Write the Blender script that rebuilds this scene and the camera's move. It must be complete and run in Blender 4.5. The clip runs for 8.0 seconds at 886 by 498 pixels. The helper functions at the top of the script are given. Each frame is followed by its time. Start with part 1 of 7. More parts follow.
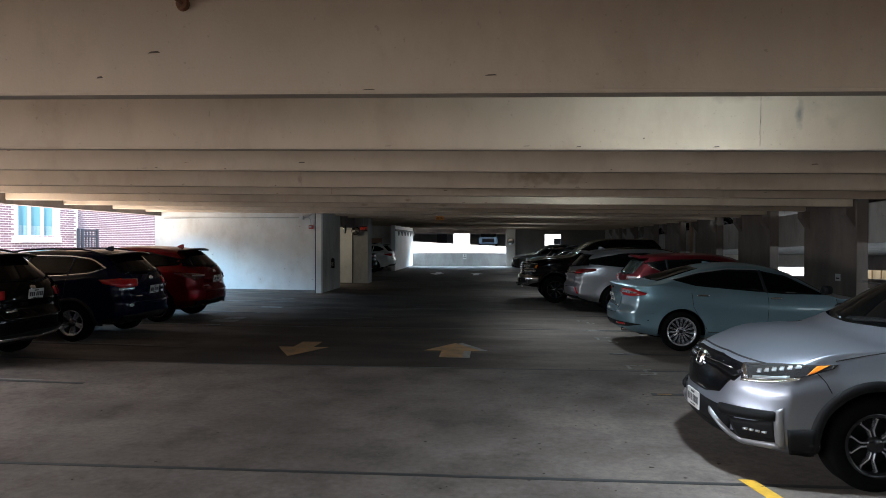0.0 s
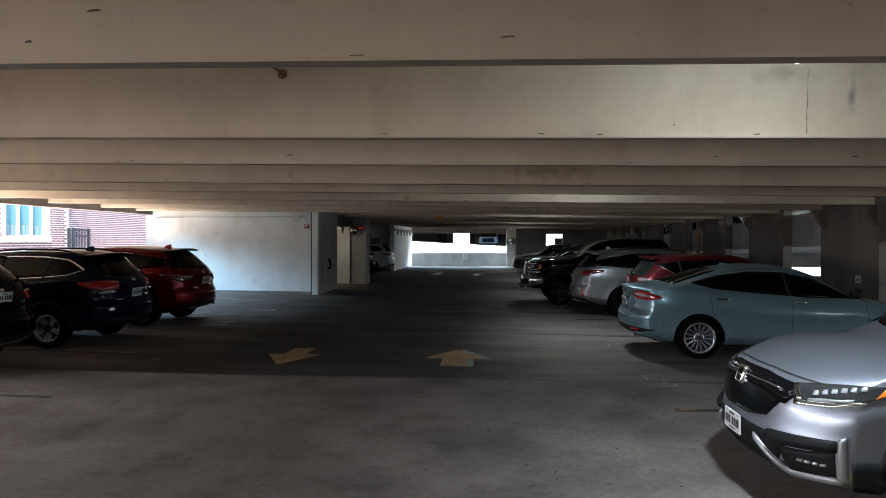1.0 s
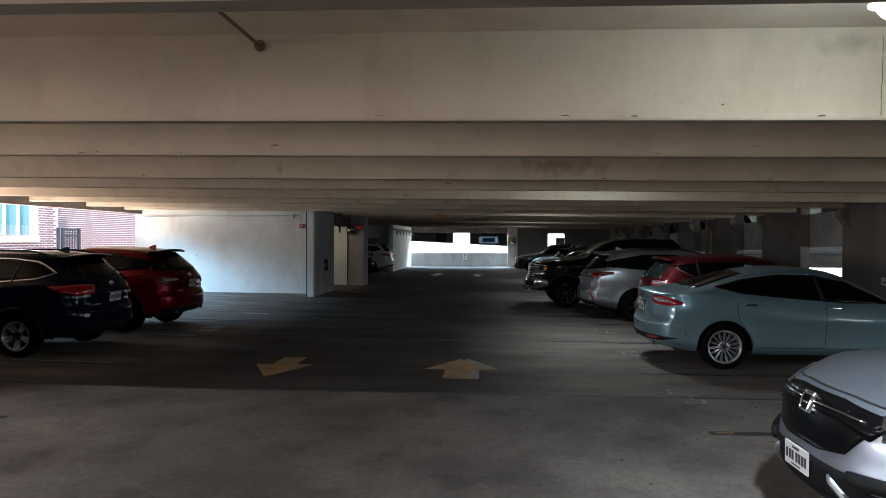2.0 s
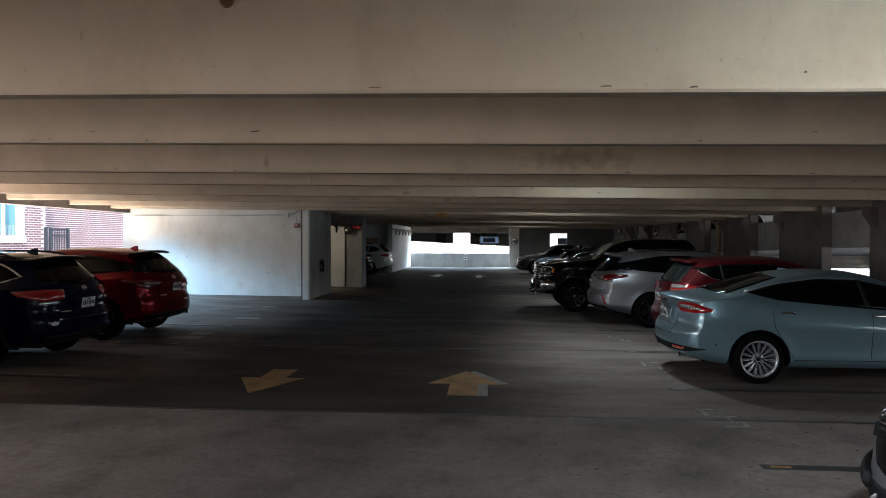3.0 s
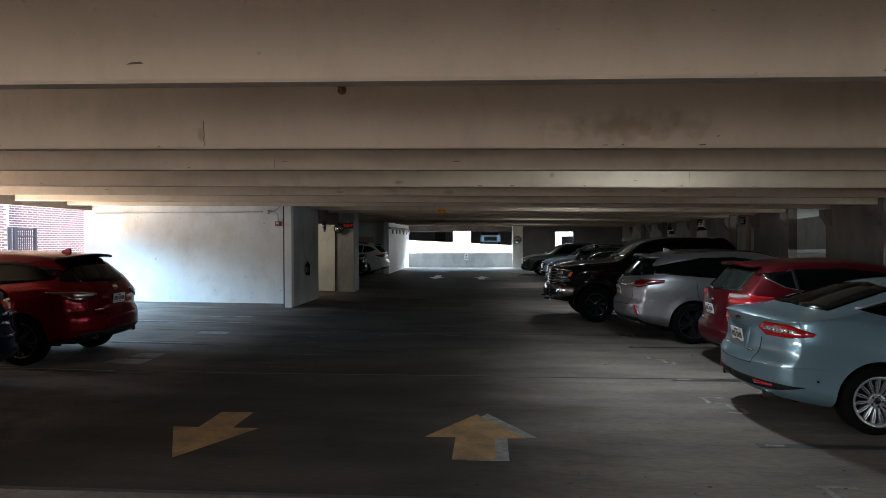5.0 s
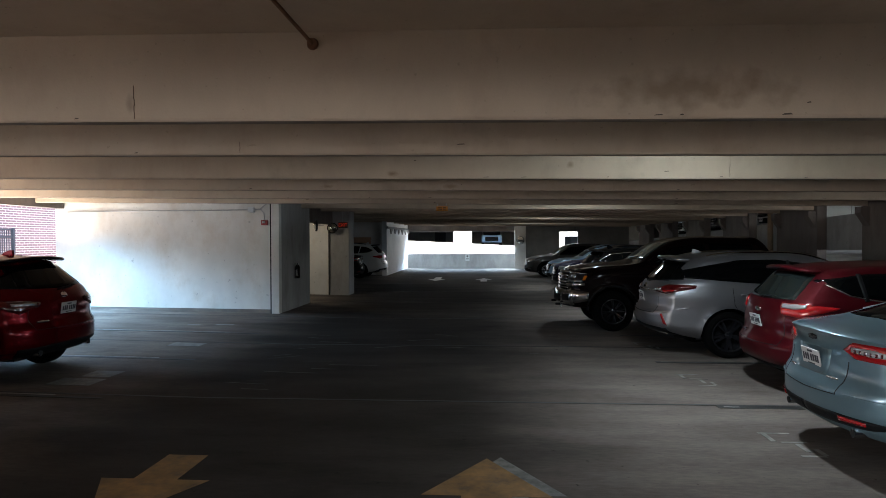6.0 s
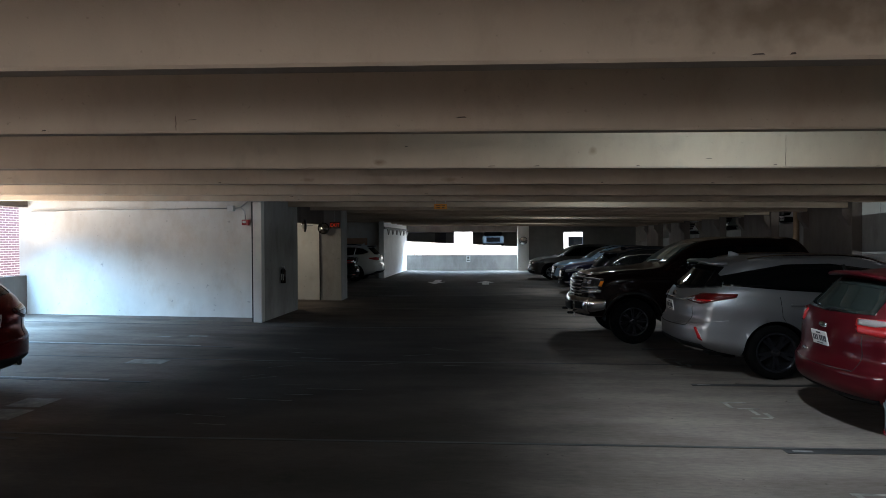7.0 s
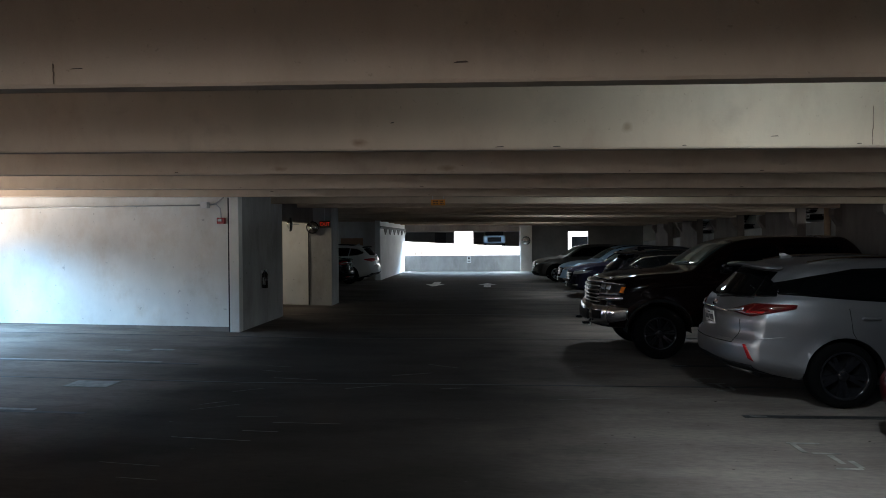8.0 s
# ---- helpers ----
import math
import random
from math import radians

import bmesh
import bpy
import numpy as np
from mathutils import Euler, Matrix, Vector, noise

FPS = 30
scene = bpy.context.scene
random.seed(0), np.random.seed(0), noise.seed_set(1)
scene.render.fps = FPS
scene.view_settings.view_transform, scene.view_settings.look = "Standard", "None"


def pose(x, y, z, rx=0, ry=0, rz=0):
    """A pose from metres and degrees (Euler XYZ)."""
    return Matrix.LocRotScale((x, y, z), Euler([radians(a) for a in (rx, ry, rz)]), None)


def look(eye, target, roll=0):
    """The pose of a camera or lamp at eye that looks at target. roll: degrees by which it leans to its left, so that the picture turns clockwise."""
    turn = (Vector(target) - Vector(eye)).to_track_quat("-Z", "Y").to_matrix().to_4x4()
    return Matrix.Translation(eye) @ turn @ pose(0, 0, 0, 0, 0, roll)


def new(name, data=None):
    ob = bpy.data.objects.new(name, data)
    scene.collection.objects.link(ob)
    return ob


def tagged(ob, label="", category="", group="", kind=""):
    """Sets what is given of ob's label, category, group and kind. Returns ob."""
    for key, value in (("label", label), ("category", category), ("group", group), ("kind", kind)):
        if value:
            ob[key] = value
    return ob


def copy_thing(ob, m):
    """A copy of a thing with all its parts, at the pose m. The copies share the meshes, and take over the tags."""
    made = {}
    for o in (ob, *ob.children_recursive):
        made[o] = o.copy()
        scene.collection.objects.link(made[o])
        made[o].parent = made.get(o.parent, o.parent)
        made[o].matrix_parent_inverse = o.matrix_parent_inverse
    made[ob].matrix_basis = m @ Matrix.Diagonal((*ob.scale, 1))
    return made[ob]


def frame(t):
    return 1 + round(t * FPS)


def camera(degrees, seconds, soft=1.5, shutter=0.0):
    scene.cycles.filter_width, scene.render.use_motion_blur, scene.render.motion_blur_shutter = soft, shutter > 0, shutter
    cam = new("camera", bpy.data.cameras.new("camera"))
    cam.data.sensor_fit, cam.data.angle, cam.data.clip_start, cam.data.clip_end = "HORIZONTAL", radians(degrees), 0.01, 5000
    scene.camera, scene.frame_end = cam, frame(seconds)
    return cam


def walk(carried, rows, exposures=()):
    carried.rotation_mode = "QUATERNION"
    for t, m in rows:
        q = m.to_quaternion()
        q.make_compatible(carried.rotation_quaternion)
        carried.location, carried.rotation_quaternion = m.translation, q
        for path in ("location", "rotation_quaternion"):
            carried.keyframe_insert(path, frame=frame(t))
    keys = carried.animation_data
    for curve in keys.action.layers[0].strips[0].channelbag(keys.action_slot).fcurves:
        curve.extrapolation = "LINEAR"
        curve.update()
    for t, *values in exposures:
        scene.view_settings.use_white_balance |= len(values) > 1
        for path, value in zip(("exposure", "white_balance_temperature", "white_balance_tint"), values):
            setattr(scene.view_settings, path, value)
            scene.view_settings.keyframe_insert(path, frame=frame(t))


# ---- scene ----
cam = camera(70.0, 8.0, soft=0.65)
PATH = [
    (0.0, (0.088, -0.414, 1.880), (-0.057, 1.496, 1.856), 0.1),
    (0.5, (0.046, -0.068, 1.883), (-0.098, 1.842, 1.859), 0.1),
    (1.0, (0.004, 0.299, 1.885), (-0.139, 2.209, 1.860), 0.1),
    (1.5, (-0.044, 0.699, 1.891), (-0.186, 2.610, 1.865), 0.1),
    (3.0, (-0.242, 2.016, 1.907), (-0.380, 3.926, 1.881), 0.1),
    (3.5, (-0.301, 2.513, 1.914), (-0.438, 4.424, 1.886), 0.1),
    (4.0, (-0.355, 3.065, 1.921), (-0.491, 4.976, 1.892), 0.0),
    (4.5, (-0.384, 3.649, 1.925), (-0.520, 5.560, 1.895), -0.1),
    (6.0, (-0.545, 5.678, 1.921), (-0.681, 7.589, 1.892), -0.2),
    (6.5, (-0.570, 6.411, 1.908), (-0.708, 8.321, 1.882), -0.2),
    (7.0, (-0.607, 7.153, 1.930), (-0.745, 9.065, 1.903), -0.3),
    (7.5, (-0.665, 7.894, 1.937), (-0.803, 9.805, 1.908), -0.4),
    (8.0, (-0.671, 8.672, 1.929), (-0.810, 10.582, 1.902), -0.4),
]
# the clip's camera opens up a little half-way and closes down towards the end
EXPOSURE = [(0.0, 2.18, 6200, 10), (3.0, 2.2, 6350, 10), (4.5, 2.52, 6400, 11), (6.0, 2.42, 6300, 11), (8.0, 2.2, 6150, 10)]
walk(cam, [(t, look(eye, target, roll)) for t, eye, target, roll in PATH], EXPOSURE)

# ---------------------------------------------------------------- world and light
world = bpy.data.worlds.new("sky")
scene.world = world
world.use_nodes = True
wn = world.node_tree.nodes
sky = wn.new("ShaderNodeTexSky")
sky.sky_type = "NISHITA"
sky.sun_disc = False
sky.sun_elevation = radians(52)
sky.sun_rotation = radians(100)
wn["Background"].inputs[1].default_value = 0.15
world.node_tree.links.new(sky.outputs[0], wn["Background"].inputs[0])

sun = bpy.data.lights.new("sun", "SUN")
sun.energy, sun.angle, sun.color = 3.8, radians(0.5), (1.0, 0.95, 0.88)
sun_ob = new("sun", sun)
sun_ob.matrix_world = look((10, -28, 42), (0, 0, 0))

LAMPS = [(1.95, 4.45), (1.95, 13.05), (1.95, 22.0), (1.95, 30.8), (1.95, 39.6), (1.95, -4.4)]
LAMP_Z = 3.055
for lx, ly in LAMPS:
    ld = bpy.data.lights.new("lamp_light", "POINT")
    ld.energy, ld.shadow_soft_size, ld.color = 10.0 if ly < 20 else 6.0, 0.12, (0.62, 0.86, 1.0)
    new("lamp_light", ld).location = (lx, ly, LAMP_Z - 0.14)
    dn = bpy.data.lights.new("lamp_beam", "AREA")
    dn.shape, dn.size, dn.energy, dn.color = "DISK", 0.22, (23.0 if ly < 9 else 12.0) if ly < 20 else 6.0, (0.79, 0.91, 1.0)
    dn.spread = radians(165)
    new("lamp_beam", dn).location = (lx, ly, LAMP_Z - 0.06)

Y_BACK_OPENING = 47.3
# the sky's light that comes in through the open side and the far opening
for nm, tilt, loc, tall, wide, watts, col, fan in (("open_side_light", -16, (-12.25, -3.6, 1.95), 1.6, 10.0, 135.0, (1.0, 0.95, 0.92), 180),
                                              ("open_side_light", -75, (-12.25, 11.9, 1.5), 1.0, 19.4, 165.0, (1.0, 0.87, 0.77), 140),
                                              ("open_side_light", 62, (-12.2, 17.5, 2.25), 1.3, 8.0, 205.0, (0.36, 0.68, 1.0), 112),
                                                   ("open_side_light", 47, (-12.2, 0.2, 2.1), 1.4, 12.0, 440.0, (0.95, 0.96, 1.0), 112)):
    ad = bpy.data.lights.new(nm, "AREA")
    ad.shape, ad.size, ad.size_y, ad.energy, ad.color = "RECTANGLE", tall, wide, watts, col
    ad.spread = radians(fan)
    ao = new(nm, ad)
    ao.matrix_world = Matrix.Translation(loc) @ Matrix.Rotation(radians(-90 + tilt), 4, "Y")
fd = bpy.data.lights.new("far_opening_light", "AREA")
fd.spread = radians(100)
fd.shape, fd.size, fd.size_y, fd.energy, fd.color = "RECTANGLE", 6.8, 1.3, 165.0, (0.62, 0.82, 1.0)
new("far_opening_light", fd).matrix_world = Matrix.Translation((-2.3, Y_BACK_OPENING, 1.75)) @ Matrix.Rotation(radians(-24), 4, "X")
# unseen fill light added at the near end of the ramp bay
rd = bpy.data.lights.new("ramp_fill_light", "AREA")
rd.shape, rd.size, rd.size_y, rd.energy, rd.color = "RECTANGLE", 12.0, 2.4, 45.0, (0.80, 0.90, 1.0)
new("ramp_fill_light", rd).matrix_world = Matrix.Translation((15.5, -8.9, 1.6)) @ Matrix.Rotation(radians(90), 4, "X")
# daylight through the open outer edge of the ramps
for oz, watts in ((0.45, 420.0), (4.5, 60.0)):
    od = bpy.data.lights.new("ramp_side_light", "AREA")
    od.shape, od.size, od.size_y, od.energy, od.color = "RECTANGLE", 0.8, 24.0, watts, (0.78, 0.89, 1.0)
    new("ramp_side_light", od).matrix_world = Matrix.Translation((25.8, 5.0, oz)) @ Matrix.Rotation(radians(100), 4, "Y")
lobby = bpy.data.lights.new("lobby_light", "POINT")
lobby.energy, lobby.shadow_soft_size, lobby.color = 4.5, 0.1, (1.0, 0.85, 0.62)
new("lobby_light", lobby).location = (-6.8, 25.2, 2.55)

# ---------------------------------------------------------------- materials


def mat(name, color, rough=0.8, metal=0.0, var=0.0, scale=3.0, bump=0.0, bscale=60.0, coat=0.0, spec=0.5, second=None, patch=0.0, pscale=0.5, rand=0.0, stretch=(1, 1, 1), specks=0.0, sscale=14.0, blotch=0.0, blscale=1.1):
    """A plain node material: base colour, mottling at two scales, fine relief."""
    m = bpy.data.materials.new(name)
    m.use_nodes = True
    n, l = m.node_tree.nodes, m.node_tree.links
    b = n["Principled BSDF"]
    b.inputs["Base Color"].default_value = (*color, 1)
    b.inputs["Roughness"].default_value = rough
    b.inputs["Metallic"].default_value = metal
    b.inputs["Coat Weight"].default_value = coat
    b.inputs["Coat Roughness"].default_value = 0.04
    b.inputs["Specular IOR Level"].default_value = spec
    tc = n.new("ShaderNodeTexCoord")
    mp = n.new("ShaderNodeMapping")
    mp.inputs["Scale"].default_value = stretch
    geo = n.new("ShaderNodeNewGeometry")
    l.new(geo.outputs["Position"], mp.inputs[0])
    if var or patch or rand:
        last = None
        fine = n.new("ShaderNodeTexNoise")
        fine.inputs["Scale"].default_value = scale
        fine.inputs["Detail"].default_value = 8
        fine.inputs["Roughness"].default_value = 0.62
        l.new(mp.outputs[0], fine.inputs["Vector"])
        ramp = n.new("ShaderNodeMapRange")
        ramp.inputs[1].default_value, ramp.inputs[2].default_value = 0.28, 0.72
        ramp.inputs[3].default_value, ramp.inputs[4].default_value = 1 - var, 1 + var
        l.new(fine.outputs[0], ramp.inputs[0])
        last = ramp.outputs[0]
        if patch:
            big = n.new("ShaderNodeTexNoise")
            big.inputs["Scale"].default_value = pscale
            big.inputs["Detail"].default_value = 4
            l.new(mp.outputs[0], big.inputs["Vector"])
            r2 = n.new("ShaderNodeMapRange")
            r2.inputs[1].default_value, r2.inputs[2].default_value = 0.35, 0.65
            r2.inputs[3].default_value, r2.inputs[4].default_value = 1 - patch, 1 + patch * 0.6
            l.new(big.outputs[0], r2.inputs[0])
            mu = n.new("ShaderNodeMath")
            mu.operation = "MULTIPLY"
            l.new(last, mu.inputs[0])
            l.new(r2.outputs[0], mu.inputs[1])
            last = mu.outputs[0]
        if specks:
            sp = n.new("ShaderNodeTexNoise")
            sp.inputs["Scale"].default_value = sscale
            sp.inputs["Detail"].default_value = 3
            l.new(geo.outputs["Position"], sp.inputs["Vector"])
            rs2 = n.new("ShaderNodeMapRange")
            rs2.inputs[1].default_value, rs2.inputs[2].default_value = 0.69, 0.75
            rs2.inputs[3].default_value, rs2.inputs[4].default_value = 1.0, 1.0 - specks
            l.new(sp.outputs[0], rs2.inputs[0])
            ms = n.new("ShaderNodeMath")
            ms.operation = "MULTIPLY"
            l.new(last, ms.inputs[0])
            l.new(rs2.outputs[0], ms.inputs[1])
            last = ms.outputs[0]
        if blotch:
            bl = n.new("ShaderNodeTexNoise")
            bl.inputs["Scale"].default_value = blscale
            bl.inputs["Detail"].default_value = 7
            bl.inputs["Roughness"].default_value = 0.6
            l.new(geo.outputs["Position"], bl.inputs["Vector"])
            rb = n.new("ShaderNodeMapRange")
            rb.inputs[1].default_value, rb.inputs[2].default_value = 0.60, 0.70
            rb.inputs[3].default_value, rb.inputs[4].default_value = 1.0, 1.0 - blotch
            l.new(bl.outputs[0], rb.inputs[0])
            mb = n.new("ShaderNodeMath")
            mb.operation = "MULTIPLY"
            l.new(last, mb.inputs[0])
            l.new(rb.outputs[0], mb.inputs[1])
            last = mb.outputs[0]
        if rand:
            oi = n.new("ShaderNodeObjectInfo")
            r3 = n.new("ShaderNodeMapRange")
            r3.inputs[3].default_value, r3.inputs[4].default_value = 1 - rand, 1 + rand
            l.new(oi.outputs["Random"], r3.inputs[0])
            m3 = n.new("ShaderNodeMath")
            m3.operation = "MULTIPLY"
            l.new(last, m3.inputs[0])
            l.new(r3.outputs[0], m3.inputs[1])
            last = m3.outputs[0]
        mix = n.new("ShaderNodeVectorMath")
        mix.operation = "SCALE"
        if second:
            blend = n.new("ShaderNodeMix")
            blend.data_type = "RGBA"
            blend.inputs[6].default_value = (*color, 1)
            blend.inputs[7].default_value = (*second, 1)
            st = n.new("ShaderNodeTexNoise")
            st.inputs["Scale"].default_value = pscale * 1.7
            st.inputs["Detail"].default_value = 6
            st.inputs["Roughness"].default_value = 0.7
            l.new(mp.outputs[0], st.inputs["Vector"])
            r4 = n.new("ShaderNodeMapRange")
            r4.inputs[1].default_value, r4.inputs[2].default_value = 0.5, 0.75
            l.new(st.outputs[0], r4.inputs[0])
            l.new(r4.outputs[0], blend.inputs[0])
            l.new(blend.outputs[2], mix.inputs[0])
        else:
            mix.inputs[0].default_value = color
        l.new(last, mix.inputs["Scale"])
        l.new(mix.outputs[0], b.inputs["Base Color"])
        rr = n.new("ShaderNodeMapRange")
        rr.inputs[3].default_value, rr.inputs[4].default_value = max(0.02, rough - 0.12 * (var > 0.02)), min(1, rough + 0.1 * (var > 0.02))
        l.new(fine.outputs[0], rr.inputs[0])
        l.new(rr.outputs[0], b.inputs["Roughness"])
    if bump:
        bn = n.new("ShaderNodeTexNoise")
        bn.inputs["Scale"].default_value = bscale
        bn.inputs["Detail"].default_value = 5
        l.new(geo.outputs["Position"], bn.inputs["Vector"])
        bp = n.new("ShaderNodeBump")
        bp.inputs["Strength"].default_value = bump
        bp.inputs["Distance"].default_value = 0.01
        l.new(bn.outputs[0], bp.inputs["Height"])
        l.new(bp.outputs[0], b.inputs["Normal"])
    return m


def stain(m, centre, rx, rz, tint, most=0.8):
    """A blotch with a ragged edge at one place on a material."""
    n, l = m.node_tree.nodes, m.node_tree.links
    socket = n["Principled BSDF"].inputs["Base Color"]
    before = socket.links[0].from_socket
    geo = n.new("ShaderNodeNewGeometry")
    sb = n.new("ShaderNodeVectorMath")
    sb.operation = "SUBTRACT"
    sb.inputs[1].default_value = centre
    l.new(geo.outputs["Position"], sb.inputs[0])
    ml = n.new("ShaderNodeVectorMath")
    ml.operation = "MULTIPLY"
    ml.inputs[1].default_value = (1 / rx, 3.0, 1 / rz)
    l.new(sb.outputs[0], ml.inputs[0])
    ln = n.new("ShaderNodeVectorMath")
    ln.operation = "LENGTH"
    l.new(ml.outputs[0], ln.inputs[0])
    nz = n.new("ShaderNodeTexNoise")
    nz.inputs["Scale"].default_value = 9
    nz.inputs["Detail"].default_value = 6
    l.new(geo.outputs["Position"], nz.inputs["Vector"])
    ad = n.new("ShaderNodeMath")
    ad.operation = "MULTIPLY_ADD"
    ad.inputs[1].default_value = 1.6
    l.new(nz.outputs[0], ad.inputs[0])
    l.new(ln.outputs["Value"], ad.inputs[2])
    mr = n.new("ShaderNodeMapRange")
    mr.inputs[1].default_value, mr.inputs[2].default_value = 1.65, 0.9
    mr.inputs[3].default_value, mr.inputs[4].default_value = 0.0, most
    l.new(ad.outputs[0], mr.inputs[0])
    mx = n.new("ShaderNodeMix")
    mx.data_type = "RGBA"
    mx.inputs[7].default_value = (*tint, 1)
    l.new(mr.outputs[0], mx.inputs[0])
    l.new(before, mx.inputs[6])
    l.new(mx.outputs[2], socket)


def lane_shade(m, x0, x1, soft, keep):
    """Shade painted into the colour along the driving lane, with a ragged edge towards the stalls."""
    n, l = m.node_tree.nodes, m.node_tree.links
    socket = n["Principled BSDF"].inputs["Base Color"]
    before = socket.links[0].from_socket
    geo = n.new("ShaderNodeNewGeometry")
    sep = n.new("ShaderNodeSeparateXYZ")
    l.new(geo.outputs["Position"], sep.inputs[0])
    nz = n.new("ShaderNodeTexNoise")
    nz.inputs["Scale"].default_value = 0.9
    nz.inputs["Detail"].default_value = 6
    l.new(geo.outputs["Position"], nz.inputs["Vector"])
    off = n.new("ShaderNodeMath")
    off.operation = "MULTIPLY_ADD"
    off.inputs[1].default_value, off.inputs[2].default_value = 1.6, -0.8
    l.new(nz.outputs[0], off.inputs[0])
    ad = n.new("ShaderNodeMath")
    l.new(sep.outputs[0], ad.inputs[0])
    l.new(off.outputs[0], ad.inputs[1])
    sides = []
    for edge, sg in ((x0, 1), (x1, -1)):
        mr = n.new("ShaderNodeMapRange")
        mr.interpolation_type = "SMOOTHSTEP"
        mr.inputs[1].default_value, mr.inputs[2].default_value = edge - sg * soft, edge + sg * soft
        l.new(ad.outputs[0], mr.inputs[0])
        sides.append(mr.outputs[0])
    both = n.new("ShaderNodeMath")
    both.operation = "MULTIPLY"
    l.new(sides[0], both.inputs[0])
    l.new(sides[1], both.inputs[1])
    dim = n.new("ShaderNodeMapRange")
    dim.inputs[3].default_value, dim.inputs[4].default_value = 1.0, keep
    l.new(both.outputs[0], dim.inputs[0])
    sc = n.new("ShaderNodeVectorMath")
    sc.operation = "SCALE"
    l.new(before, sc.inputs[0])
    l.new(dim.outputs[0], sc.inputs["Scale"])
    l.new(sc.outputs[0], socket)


def glow(name, color, strength):
    m = bpy.data.materials.new(name)
    m.use_nodes = True
    b = m.node_tree.nodes["Principled BSDF"]
    b.inputs["Base Color"].default_value = (*color, 1)
    b.inputs["Emission Color"].default_value = (*color, 1)
    b.inputs["Emission Strength"].default_value = strength
    return m


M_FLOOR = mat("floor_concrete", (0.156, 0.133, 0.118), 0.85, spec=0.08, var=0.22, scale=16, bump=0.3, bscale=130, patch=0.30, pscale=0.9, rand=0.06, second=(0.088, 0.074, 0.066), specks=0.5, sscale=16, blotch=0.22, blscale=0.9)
M_FLOOR_DARK = mat("dirty_shaded_floor_concrete", (0.140, 0.118, 0.102), 0.88, spec=0.06, var=0.20, scale=16, bump=0.3, bscale=130, patch=0.28, pscale=0.9, rand=0.08, second=(0.098, 0.082, 0.072), specks=0.5, sscale=16, stretch=(0.5, 1.6, 1), blotch=0.25, blscale=0.8)
# the lane's shade is multiplied into both floor colours
lane_shade(M_FLOOR, -3.2, 1.2, 1.2, 0.72)
lane_shade(M_FLOOR_DARK, -5.3, 0.1, 1.3, 0.26)
M_SEAL = mat("joint_sealant", (0.016, 0.016, 0.017), 0.7, var=0.3, scale=5)
M_CEIL = mat("precast_concrete", (0.485, 0.385, 0.283), 0.85, var=0.05, scale=2.5, bump=0.12, bscale=60, patch=0.07, pscale=0.7, second=(0.42, 0.318, 0.230), stretch=(1.2, 1.2, 0.6), specks=0.22, sscale=26, blotch=0.14, blscale=1.2)
# rib undersides: a darker concrete with their shade put into the colour
M_SOFFIT = mat("shaded_rib_underside", (0.25, 0.198, 0.150), 0.9, var=0.15, scale=5, patch=0.2, pscale=1.2)
for centre, rx, rz, tint, most in (((0.9, 10.18, 2.95), 0.95, 0.17, (0.26, 0.185, 0.12), 0.7), ((2.94, 5.71, 3.08), 0.05, 0.20, (0.15, 0.145, 0.14), 0.8), ((-1.9, 14.6, 2.86), 0.11, 0.05, (0.24, 0.16, 0.10), 0.8),
                                   ((-3.4, 16.77, 2.87), 0.13, 0.05, (0.24, 0.16, 0.10), 0.8), ((-1.2, 16.77, 2.85), 0.16, 0.06, (0.26, 0.18, 0.11), 0.7), ((-3.18, 10.18, 2.92), 0.05, 0.12, (0.24, 0.185, 0.14), 0.6),
                                   ((2.4, 5.71, 3.25), 0.35, 0.10, (0.28, 0.22, 0.16), 0.6), ((0.6, 14.6, 2.95), 0.07, 0.06, (0.26, 0.18, 0.11), 0.7)):
    stain(M_CEIL, centre, rx, rz, tint, most)
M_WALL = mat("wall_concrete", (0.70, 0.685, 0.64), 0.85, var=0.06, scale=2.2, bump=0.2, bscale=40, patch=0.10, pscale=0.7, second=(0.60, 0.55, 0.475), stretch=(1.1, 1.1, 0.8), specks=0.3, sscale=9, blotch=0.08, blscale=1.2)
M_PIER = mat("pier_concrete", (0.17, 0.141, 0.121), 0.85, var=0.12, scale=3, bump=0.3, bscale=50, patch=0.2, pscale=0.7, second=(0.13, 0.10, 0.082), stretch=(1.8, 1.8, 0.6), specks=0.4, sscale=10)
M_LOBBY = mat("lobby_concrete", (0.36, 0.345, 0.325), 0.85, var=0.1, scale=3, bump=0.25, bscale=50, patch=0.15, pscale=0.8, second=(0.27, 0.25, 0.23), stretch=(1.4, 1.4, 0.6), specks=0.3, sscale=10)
M_WHITE_WALL = mat("white_painted_wall", (0.85, 0.86, 0.84), 0.8, var=0.05, scale=3, bump=0.15, bscale=60, patch=0.08, pscale=0.7)
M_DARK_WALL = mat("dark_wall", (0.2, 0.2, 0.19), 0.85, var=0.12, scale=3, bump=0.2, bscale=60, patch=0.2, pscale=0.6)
M_YELLOW = mat("worn_yellow_paint", (0.205, 0.108, 0.030), 0.75, var=0.3, scale=14, patch=0.25, pscale=3, second=(0.10, 0.065, 0.036))
M_WHITE = mat("worn_white_paint", (0.6, 0.6, 0.58), 0.7, var=0.3, scale=14, patch=0.3, pscale=3, second=(0.25, 0.25, 0.24))
M_GHOST = mat("faded_paint", (0.14, 0.137, 0.13), 0.7, var=0.25, scale=14, patch=0.3, pscale=9, second=(0.07, 0.066, 0.062))
M_TAR = mat("old_stripe_tar", (0.014, 0.014, 0.014), 0.7, var=0.4, scale=12, patch=0.4, pscale=4)
